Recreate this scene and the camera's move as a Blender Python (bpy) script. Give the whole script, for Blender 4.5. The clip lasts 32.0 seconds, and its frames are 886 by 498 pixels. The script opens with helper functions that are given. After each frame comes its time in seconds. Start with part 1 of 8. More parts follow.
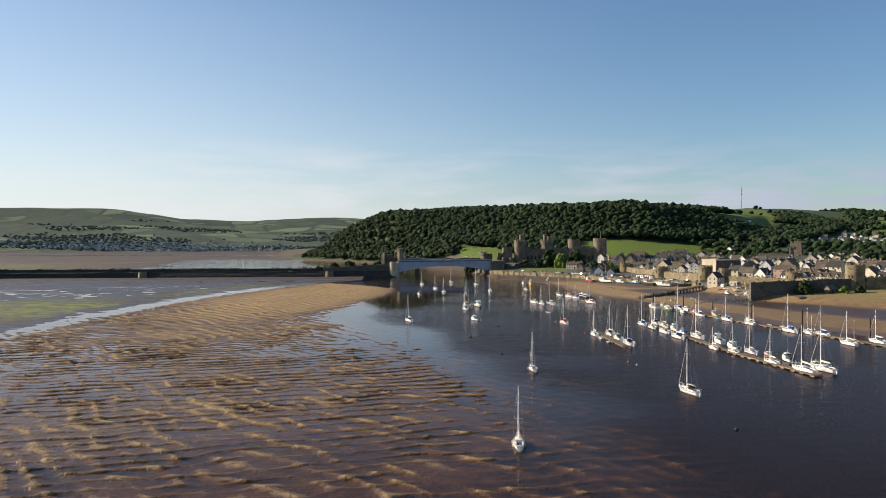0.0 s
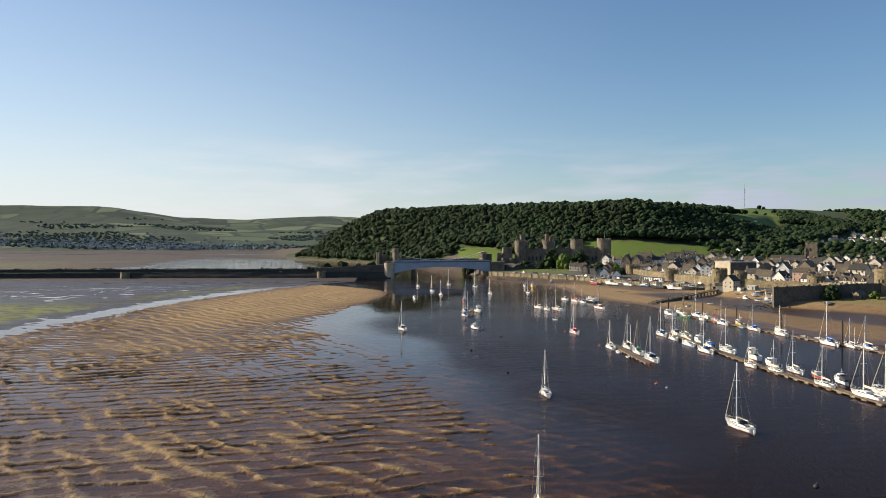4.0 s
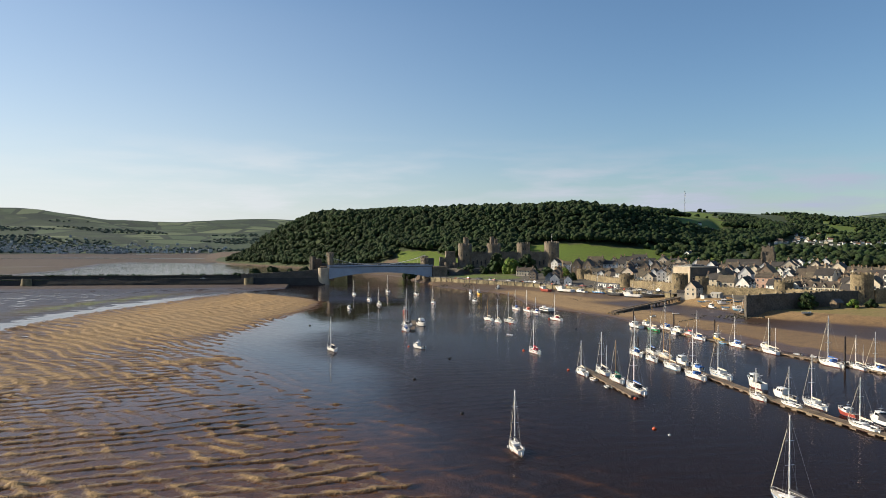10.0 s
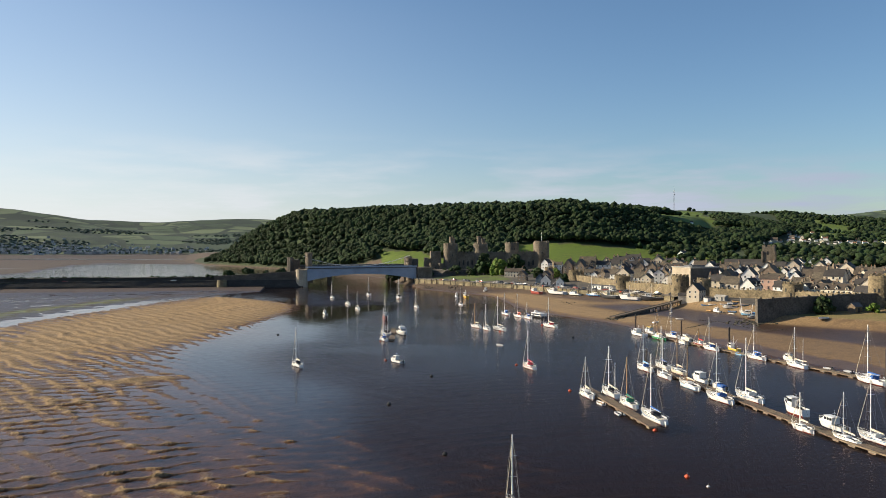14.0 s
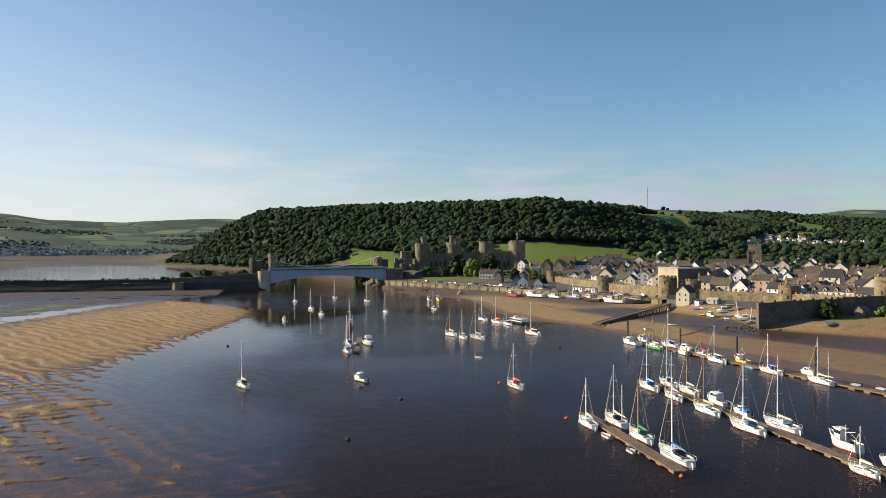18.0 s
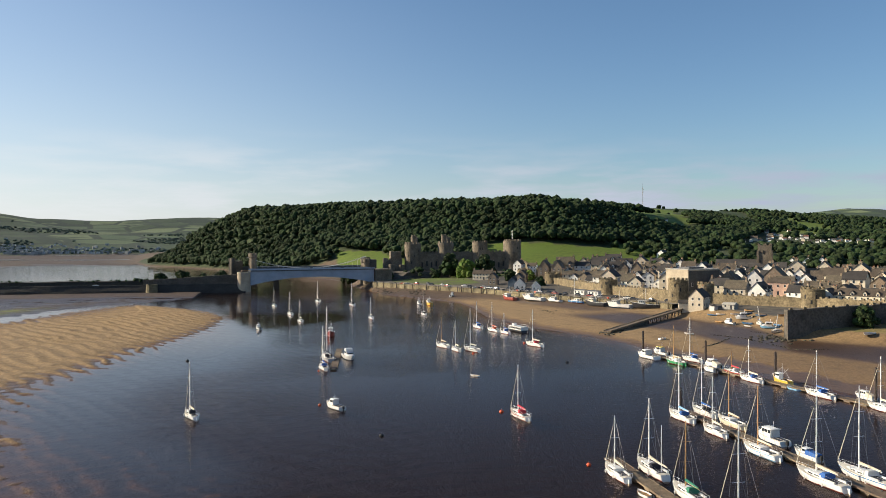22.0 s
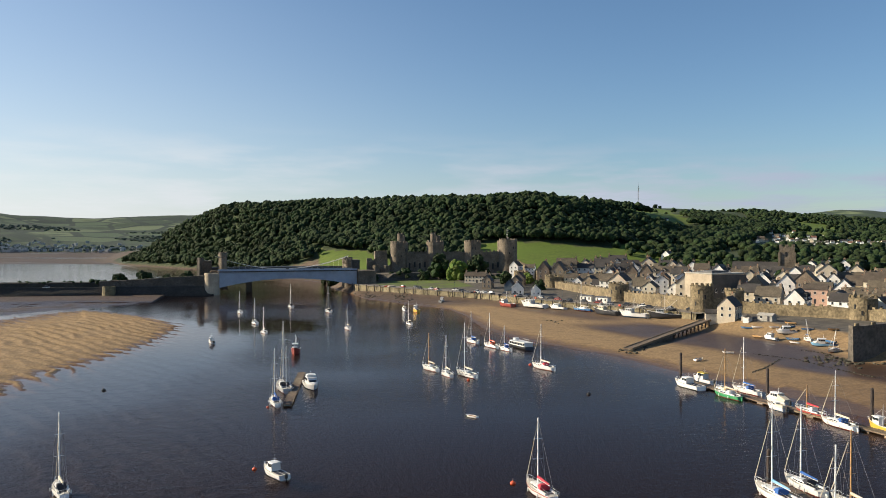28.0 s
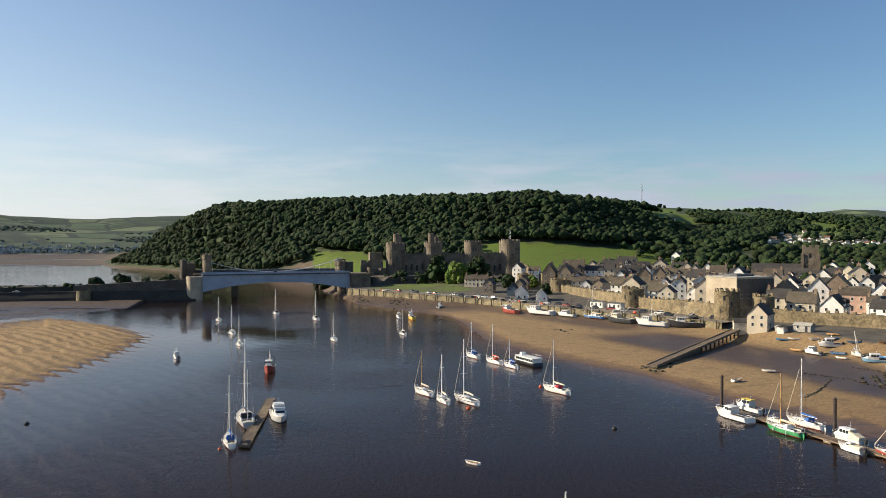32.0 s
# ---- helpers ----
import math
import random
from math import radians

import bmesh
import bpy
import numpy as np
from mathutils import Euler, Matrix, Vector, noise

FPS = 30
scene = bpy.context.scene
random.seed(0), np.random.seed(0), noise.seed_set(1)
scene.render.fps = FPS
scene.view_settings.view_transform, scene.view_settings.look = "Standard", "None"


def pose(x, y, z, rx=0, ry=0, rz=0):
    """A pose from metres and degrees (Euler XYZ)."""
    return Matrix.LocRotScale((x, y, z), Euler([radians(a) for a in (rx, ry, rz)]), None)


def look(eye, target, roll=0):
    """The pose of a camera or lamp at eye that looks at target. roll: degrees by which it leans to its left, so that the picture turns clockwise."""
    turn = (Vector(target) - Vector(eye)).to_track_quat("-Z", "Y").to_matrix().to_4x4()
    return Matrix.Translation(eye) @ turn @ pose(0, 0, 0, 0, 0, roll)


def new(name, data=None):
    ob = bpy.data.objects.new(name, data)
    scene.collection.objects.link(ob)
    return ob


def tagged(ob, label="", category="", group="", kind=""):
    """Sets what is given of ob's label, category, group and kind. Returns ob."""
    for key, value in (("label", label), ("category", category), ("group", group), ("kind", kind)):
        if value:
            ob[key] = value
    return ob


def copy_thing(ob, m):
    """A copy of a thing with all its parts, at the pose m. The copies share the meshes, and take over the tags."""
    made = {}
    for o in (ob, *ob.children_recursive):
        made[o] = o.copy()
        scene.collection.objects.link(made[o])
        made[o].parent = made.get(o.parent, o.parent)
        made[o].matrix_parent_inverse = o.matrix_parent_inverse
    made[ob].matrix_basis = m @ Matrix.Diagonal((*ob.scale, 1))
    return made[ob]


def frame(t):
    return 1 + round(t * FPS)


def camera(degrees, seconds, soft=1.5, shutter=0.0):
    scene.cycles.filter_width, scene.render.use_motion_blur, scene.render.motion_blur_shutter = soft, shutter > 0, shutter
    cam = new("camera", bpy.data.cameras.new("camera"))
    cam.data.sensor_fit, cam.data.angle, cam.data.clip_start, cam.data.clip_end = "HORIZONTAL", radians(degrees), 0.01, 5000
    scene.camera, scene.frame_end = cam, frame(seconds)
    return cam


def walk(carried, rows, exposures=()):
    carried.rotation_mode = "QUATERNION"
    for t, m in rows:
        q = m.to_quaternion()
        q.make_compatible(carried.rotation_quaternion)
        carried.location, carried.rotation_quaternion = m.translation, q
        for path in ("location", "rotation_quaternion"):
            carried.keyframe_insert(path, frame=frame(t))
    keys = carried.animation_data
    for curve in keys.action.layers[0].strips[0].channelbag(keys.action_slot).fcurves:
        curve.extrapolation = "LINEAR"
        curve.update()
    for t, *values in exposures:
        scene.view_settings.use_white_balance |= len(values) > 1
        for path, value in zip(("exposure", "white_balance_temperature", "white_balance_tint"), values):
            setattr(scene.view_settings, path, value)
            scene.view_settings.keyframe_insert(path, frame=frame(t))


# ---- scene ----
cam = camera(58.78, 32.0, 0.75)
PATH = (
    (0.0, 15.21, 5.15, 38.85, -3.132, -0.802, -0.214), (0.5, 15.19, 9.46, 39.04, -3.153, -0.835, -0.188),
    (1.0, 15.29, 13.70, 39.17, -3.151, -0.825, -0.155), (1.5, 15.51, 17.93, 39.23, -3.119, -0.870, -0.119),
    (2.0, 15.78, 22.22, 39.24, -3.116, -0.873, -0.082), (2.5, 16.09, 26.61, 39.22, -3.127, -0.899, -0.048),
    (4.5, 17.45, 44.97, 39.13, -3.604, -0.826, 0.028), (5.0, 17.70, 49.27, 39.16, -4.252, -0.795, 0.030),
    (5.5, 17.92, 53.51, 39.17, -4.896, -0.758, 0.031), (6.0, 18.10, 57.72, 39.17, -5.508, -0.733, 0.033),
    (6.5, 18.26, 61.94, 39.15, -6.123, -0.704, 0.034), (7.0, 18.42, 66.15, 39.12, -6.730, -0.697, 0.036),
    (7.5, 18.61, 70.32, 39.12, -7.340, -0.682, 0.038), (8.0, 18.86, 74.43, 39.12, -7.816, -0.655, 0.041),
    (8.5, 19.20, 78.52, 39.12, -7.844, -0.785, 0.041), (9.0, 19.66, 82.61, 39.10, -7.791, -0.636, 0.035),
    (9.5, 20.23, 86.73, 39.08, -7.812, -0.782, 0.022), (10.0, 20.88, 90.86, 39.07, -7.724, -0.621, 0.003),
    (10.5, 21.58, 94.98, 39.09, -7.718, -0.625, -0.017), (11.0, 22.31, 99.13, 39.12, -7.913, -0.600, -0.036),
    (11.5, 23.09, 103.36, 39.15, -7.881, -0.595, -0.054), (12.0, 23.91, 107.68, 39.15, -7.860, -0.620, -0.071),
    (12.5, 24.77, 112.08, 39.11, -7.834, -0.639, -0.088), (13.0, 25.63, 116.47, 39.04, -7.875, -0.637, -0.102),
    (13.5, 26.44, 120.81, 38.95, -8.143, -0.637, -0.114), (14.0, 27.20, 125.08, 38.86, -8.701, -0.633, -0.123),
    (14.5, 27.92, 129.32, 38.78, -8.926, -0.646, -0.131), (16.5, 30.40, 146.18, 38.46, -9.987, -0.632, -0.221),
    (17.0, 31.04, 150.48, 38.40, -10.282, -0.635, -0.227), (17.5, 31.71, 154.81, 38.36, -10.579, -0.638, -0.224),
    (18.0, 32.42, 159.16, 38.37, -10.794, -0.630, -0.216), (18.5, 33.17, 163.51, 38.41, -10.819, -0.623, -0.203),
    (19.0, 33.95, 167.86, 38.46, -10.809, -0.634, -0.187), (19.5, 34.73, 172.18, 38.52, -10.795, -0.645, -0.174),
    (20.0, 35.54, 176.46, 38.58, -10.788, -0.662, -0.166), (20.5, 36.41, 180.75, 38.64, -10.805, -0.664, -0.166),
    (21.0, 37.34, 185.09, 38.67, -10.829, -0.680, -0.176), (21.5, 38.34, 189.50, 38.65, -10.865, -0.704, -0.190),
    (22.0, 39.36, 193.97, 38.57, -11.400, -0.710, -0.205), (22.5, 40.38, 198.46, 38.47, -11.379, -0.717, -0.214),
    (23.0, 41.35, 202.90, 38.37, -11.513, -0.690, -0.216), (23.5, 42.30, 207.29, 38.30, -11.876, -0.688, -0.210),
    (24.0, 43.21, 211.65, 38.24, -12.022, -0.684, -0.199), (24.5, 44.09, 216.04, 38.18, -12.035, -0.673, -0.185),
    (25.0, 44.96, 220.46, 38.12, -12.028, -0.681, -0.168), (25.5, 45.83, 224.87, 38.07, -12.048, -0.681, -0.143),
    (27.5, 49.31, 242.08, 38.05, -12.115, -0.734, 0.082), (28.0, 50.34, 246.37, 38.01, -12.143, -0.742, 0.101),
    (28.5, 51.39, 250.63, 37.97, -12.123, -0.723, 0.110), (29.0, 52.44, 254.82, 37.92, -12.138, -0.728, 0.110),
    (29.5, 53.49, 258.94, 37.87, -12.116, -0.704, 0.100), (30.0, 54.55, 263.03, 37.83, -12.161, -0.747, 0.082),
    (30.5, 55.62, 267.13, 37.82, -12.128, -0.726, 0.061), (31.0, 56.68, 271.24, 37.87, -12.128, -0.701, 0.043),
    (31.5, 57.73, 275.35, 37.97, -12.112, -0.699, 0.030), (32.0, 58.75, 279.48, 38.13, -12.118, -0.710, 0.022),
)


SUN_AZ, SUN_EL = -70.0, 25.0          # degrees: bearing from +y towards +x, and height


def bearing(t, x, y, z, turn, tilt, roll):
    a, b = radians(turn), radians(tilt)
    way = Vector((-math.sin(a) * math.cos(b), math.cos(a) * math.cos(b), math.sin(b)))
    return t, look((x, y, z), Vector((x, y, z)) + 100 * way, roll)


walk(cam, [bearing(*row) for row in PATH], ((0, 0.82, 5750, 6), (32, 0.82, 5750, 6)))

# ---------------------------------------------------------------- light
world = bpy.data.worlds.new("sky")
scene.world = world
world.use_nodes = True
wt = world.node_tree
sky = wt.nodes.new("ShaderNodeTexSky")
sky.sky_type, sky.sun_disc = "NISHITA", False
sky.sun_elevation, sky.sun_rotation = radians(SUN_EL), radians(SUN_AZ)
sky.air_density, sky.dust_density, sky.ozone_density, sky.altitude = 1.0, 0.4, 2.4, 0
wt.links.new(sky.outputs[0], wt.nodes["Background"].inputs[0])
wt.nodes["Background"].inputs[1].default_value = 0.061
lamp = bpy.data.lights.new("sun", "SUN")
lamp.energy, lamp.angle, lamp.color = 5.0, radians(0.53), (1.0, 0.80, 0.545)
sun = new("sun", lamp)
sun_way = Vector((math.sin(radians(SUN_AZ)) * math.cos(radians(SUN_EL)), math.cos(radians(SUN_AZ)) * math.cos(radians(SUN_EL)), math.sin(radians(SUN_EL))))
sun.matrix_world = look(sun_way * 100, (0, 0, 0))


# ---------------------------------------------------------------- materials
def material(name, colour, rough=0.7, metal=0.0, grain=0.0, grain_size=1.0, stain=0.0, stain_size=6.0, bump=0.0, bump_size=0.4, random_tint=0.0,
             island_tint=0.0, second=None, spec=0.5, ior=1.5):
    """A node material with two scales of colour variation, relief, and a tint by object or by island. Sizes in metres."""
    m = bpy.data.materials.new(name)
    m.use_nodes = True
    t = m.node_tree
    b = t.nodes["Principled BSDF"]
    b.inputs["Roughness"].default_value, b.inputs["Metallic"].default_value = rough, metal
    b.inputs["Specular IOR Level"].default_value, b.inputs["IOR"].default_value = spec, ior
    geo = t.nodes.new("ShaderNodeNewGeometry")

    def noise_of(size, detail=3.0):
        n = t.nodes.new("ShaderNodeTexNoise")
        n.inputs["Scale"].default_value, n.inputs["Detail"].default_value = 1.0 / size, detail
        t.links.new(geo.outputs["Position"], n.inputs["Vector"])
        return n.outputs["Fac"]

    def mixed(kind, fac, a, c):
        n = t.nodes.new("ShaderNodeMix")
        n.data_type, n.blend_type = "RGBA", kind
        for socket, value in ((n.inputs[0], fac), (n.inputs[6], a), (n.inputs[7], c)):
            if hasattr(value, "is_linked"):
                t.links.new(value, socket)
            else:
                socket.default_value = value
        return n.outputs[2]

    def ramp(value, lo, hi):
        n = t.nodes.new("ShaderNodeMapRange")
        n.inputs[1].default_value, n.inputs[2].default_value, n.inputs[3].default_value, n.inputs[4].default_value = 0.3, 0.7, lo, hi
        t.links.new(value, n.inputs[0])
        return n.outputs[0]

    col = (*colour, 1)
    if second:
        col = mixed("MIX", ramp(noise_of(stain_size), 0, 1), col, (*second, 1))
    if grain:
        n = t.nodes.new("ShaderNodeCombineColor")
        f = ramp(noise_of(grain_size), 1 - grain, 1 + grain)
        for k in range(3):
            t.links.new(f, n.inputs[k])
        col = mixed("MULTIPLY", 1.0, col, n.outputs[0])
    if stain:
        n = t.nodes.new("ShaderNodeCombineColor")
        f = ramp(noise_of(stain_size, 5.0), 1 - stain, 1 + stain * 0.5)
        for k in range(3):
            t.links.new(f, n.inputs[k])
        col = mixed("MULTIPLY", 1.0, col, n.outputs[0])
    for amount, source in ((random_tint, "object"), (island_tint, "island")):
        if amount:
            if source == "object":
                o = t.nodes.new("ShaderNodeObjectInfo").outputs["Random"]
            else:
                o = geo.outputs["Random Per Island"]
            h = t.nodes.new("ShaderNodeHueSaturation")
            for socket, lo, hi in (("Value", 1 - amount, 1 + amount), ("Hue", 0.5 - 0.05 * amount, 0.5 + 0.05 * amount)):
                n = t.nodes.new("ShaderNodeMapRange")
                n.inputs[3].default_value, n.inputs[4].default_value = lo, hi
                t.links.new(o, n.inputs[0])
                t.links.new(n.outputs[0], h.inputs[socket])
            if hasattr(col, "is_linked"):
                t.links.new(col, h.inputs["Color"])
            else:
                h.inputs["Color"].default_value = col
            col = h.outputs[0]
    if hasattr(col, "is_linked"):
        t.links.new(col, b.inputs["Base Color"])
    else:
        b.inputs["Base Color"].default_value = col
    if bump:
        n = t.nodes.new("ShaderNodeBump")
        n.inputs["Strength"].default_value, n.inputs["Distance"].default_value = 1.0, bump
        t.links.new(noise_of(bump_size, 4.0), n.inputs["Height"])
        t.links.new(n.outputs[0], b.inputs["Normal"])
    return m


M = {}
M["stone"] = material("castle_stone", (0.170, 0.137, 0.098), 0.9, grain=0.3, grain_size=0.9, stain=0.4, stain_size=5, bump=0.25, bump_size=0.9)
M["stone_dark"] = material("old_stone", (0.10, 0.085, 0.068), 0.92, grain=0.35, grain_size=0.8, stain=0.4, stain_size=6, bump=0.25, bump_size=0.8)
M["wall_stone"] = material("town_wall_stone", (0.205, 0.160, 0.092), 0.92, grain=0.4, grain_size=0.9, stain=0.45, stain_size=4, bump=0.3, bump_size=0.8)
M["quay_stone"] = material("quay_stone", (0.19, 0.155, 0.085), 0.85, grain=0.3, grain_size=0.8, stain=0.55, stain_size=4, bump=0.15, bump_size=0.7)
M["paving"] = material("quay_paving", (0.20, 0.17, 0.13), 0.85, grain=0.2, grain_size=1.5, stain=0.3, stain_size=9)
M["render_white"] = material("white_render", (0.80, 0.77, 0.71), 0.8, grain=0.06, grain_size=0.6, stain=0.14, stain_size=2.5, random_tint=0.08)
M["render_cream"] = material("cream_render", (0.60, 0.52, 0.39), 0.8, grain=0.08, grain_size=0.6, stain=0.15, stain_size=2.5, random_tint=0.14)
M["render_stone"] = material("house_stone", (0.27, 0.21, 0.145), 0.9, grain=0.25, grain_size=0.5, stain=0.25, stain_size=2.5, bump=0.08, bump_size=0.5, random_tint=0.18)
M["render_pink"] = material("pink_render", (0.55, 0.36, 0.27), 0.8, grain=0.1, grain_size=0.6, stain=0.15, stain_size=2.5)
M["brick"] = material("red_brick", (0.30, 0.13, 0.08), 0.85, grain=0.2, grain_size=0.5, stain=0.25, stain_size=3, random_tint=0.15)
M["slate"] = material("roof_slate", (0.052, 0.046, 0.042), 0.85, grain=0.25, grain_size=0.5, stain=0.3, stain_size=3.5, bump=0.05, bump_size=0.35, random_tint=0.3)
M["slate_warm"] = material("lichen_slate", (0.098, 0.078, 0.055), 0.88, grain=0.25, grain_size=0.5, stain=0.35, stain_size=3, bump=0.05, bump_size=0.35, random_tint=0.25)
M["tile_red"] = material("red_roof_tile", (0.19, 0.095, 0.06), 0.75, grain=0.25, grain_size=0.5, stain=0.3, stain_size=3, random_tint=0.2)
M["glass"] = material("window_glass", (0.03, 0.035, 0.04), 0.12, spec=0.6)
M["trim"] = material("painted_wood", (0.60, 0.58, 0.55), 0.5, grain=0.05)
M["pot"] = material("chimney_pot", (0.34, 0.15, 0.08), 0.8, grain=0.15, grain_size=0.2)
M["gel"] = material("white_gelcoat", (0.68, 0.66, 0.63), 0.28, stain=0.08, stain_size=1.5, random_tint=0.07)
M["deck"] = material("boat_deck", (0.50, 0.46, 0.39), 0.6, grain=0.08, grain_size=0.4, random_tint=0.12)
M["cabin_glass"] = material("cabin_window", (0.02, 0.025, 0.03), 0.1, spec=0.6)
M["antifoul_red"] = material("red_antifouling", (0.20, 0.04, 0.03), 0.8, stain=0.3, stain_size=1)
M["antifoul_blue"] = material("blue_antifouling", (0.02, 0.05, 0.12), 0.8, stain=0.3, stain_size=1)
M["hull_blue"] = material("blue_hull_paint", (0.06, 0.17, 0.36), 0.35, stain=0.15, stain_size=1.5)
M["hull_pale"] = material("pale_blue_hull_paint", (0.22, 0.42, 0.62), 0.35, stain=0.12, stain_size=1.5)
M["hull_red"] = material("red_hull_paint", (0.28, 0.05, 0.035), 0.4, stain=0.2, stain_size=1.5)
M["hull_green"] = material("green_hull_paint", (0.05, 0.26, 0.10), 0.4, stain=0.15, stain_size=1.5)
M["hull_yellow"] = material("yellow_hull_paint", (0.62, 0.40, 0.05), 0.4, stain=0.15, stain_size=1.5)
M["hull_dark"] = material("dark_hull_paint", (0.035, 0.035, 0.04), 0.4, stain=0.2, stain_size=1.5)
M["canvas_blue"] = material("blue_canvas", (0.03, 0.10, 0.32), 0.8, grain=0.1, grain_size=0.3)
M["canvas_red"] = material("red_canvas", (0.42, 0.03, 0.05), 0.8, grain=0.1, grain_size=0.3)
M["canvas_green"] = material("green_canvas", (0.03, 0.16, 0.10), 0.8, grain=0.1, grain_size=0.3)
M["canvas_dark"] = material("dark_canvas", (0.03, 0.03, 0.04), 0.8, grain=0.1, grain_size=0.3)
M["canvas_cream"] = material("cream_canvas", (0.55, 0.48, 0.36), 0.8, grain=0.1, grain_size=0.3)
M["alloy"] = material("mast_alloy", (0.82, 0.80, 0.76), 0.45, metal=0.15)
M["varnish"] = material("varnished_wood", (0.42, 0.25, 0.10), 0.4, grain=0.15, grain_size=0.4)
M["wire"] = material("rigging_wire", (0.22, 0.21, 0.20), 0.5, metal=0.5)
M["timber"] = material("weathered_timber", (0.17, 0.125, 0.08), 0.85, grain=0.25, grain_size=0.3, stain=0.35, stain_size=1.5, random_tint=0.25)
M["pile"] = material("rusty_steel_pile", (0.045, 0.032, 0.026), 0.8, grain=0.3, grain_size=0.4)
M["rubber"] = material("black_rubber", (0.015, 0.015, 0.016), 0.7)
M["grey_rubber"] = material("grey_rubber", (0.33, 0.33, 0.33), 0.6, stain=0.1)
M["steel"] = material("pale_bridge_paint", (0.33, 0.37, 0.45), 0.5, grain=0.05, grain_size=2, stain=0.14, stain_size=6)
M["steel_dark"] = material("dark_bridge_steel", (0.05, 0.055, 0.06), 0.6, stain=0.2)
M["asphalt"] = material("asphalt", (0.07, 0.068, 0.065), 0.9, grain=0.15, grain_size=0.6, stain=0.2, stain_size=5)
M["concrete"] = material("concrete", (0.36, 0.34, 0.30), 0.85, grain=0.15, grain_size=0.8, stain=0.25, stain_size=4)
M["hall_wall"] = material("hall_render", (0.40, 0.33, 0.24), 0.85, grain=0.1, grain_size=1.0, stain=0.2, stain_size=5)
# near-black colour for the shaded front of the hall
M["cladding"] = material("painted_hall_shade", (0.075, 0.068, 0.060), 0.8, grain=0.15, grain_size=1.0, stain=0.25, stain_size=4)
M["lead"] = material("hall_roof_felt", (0.10, 0.10, 0.105), 0.8, grain=0.15, grain_size=1.0, stain=0.3, stain_size=5)
M["causeway"] = material("weedy_dark_stone", (0.040, 0.034, 0.027), 0.9, grain=0.35, grain_size=0.9, stain=0.4, stain_size=6, bump=0.3, bump_size=1.0)
M["bark"] = material("bark", (0.085, 0.065, 0.05), 0.95, grain=0.3, grain_size=0.4)
M["leaf_wood"] = material("woodland_leaves", (0.026, 0.041, 0.014), 0.85, grain=0.5, grain_size=1.7, stain=0.35, stain_size=40, island_tint=0.30, bump=1.0, bump_size=1.5, spec=0.15)
M["leaf_dark"] = material("dark_tree_leaves", (0.022, 0.036, 0.011), 0.75, grain=0.4, grain_size=0.9, island_tint=0.4, bump=0.6, bump_size=0.9, spec=0.15)
M["leaf_bright"] = material("bright_tree_leaves", (0.080, 0.118, 0.018), 0.7, grain=0.35, grain_size=0.8, island_tint=0.35, bump=0.5, bump_size=0.8, spec=0.15)
# far leaves: pale grey-green, the haze of distance mixed into the colour
M["leaf_hazed"] = material("hazed_leaves", (0.070, 0.090, 0.072), 0.9, grain=0.3, grain_size=8, island_tint=0.3, spec=0.05)
M["weed"] = material("seaweed", (0.035, 0.03, 0.015), 0.7, grain=0.4, grain_size=0.5, bump=0.1, bump_size=0.4)
M["car"] = material("car_paint", (0.25, 0.25, 0.26), 0.25, random_tint=0.9)
M["orange"] = material("orange_buoy", (0.55, 0.09, 0.03), 0.5)
M["yellow"] = material("yellow_paint", (0.70, 0.48, 0.05), 0.5)
M["shed_blue"] = material("weathered_blue_boards", (0.085, 0.115, 0.15), 0.8, grain=0.2, grain_size=0.4, stain=0.3, stain_size=1.5)
M["awning"] = material("red_awning", (0.45, 0.08, 0.06), 0.8)


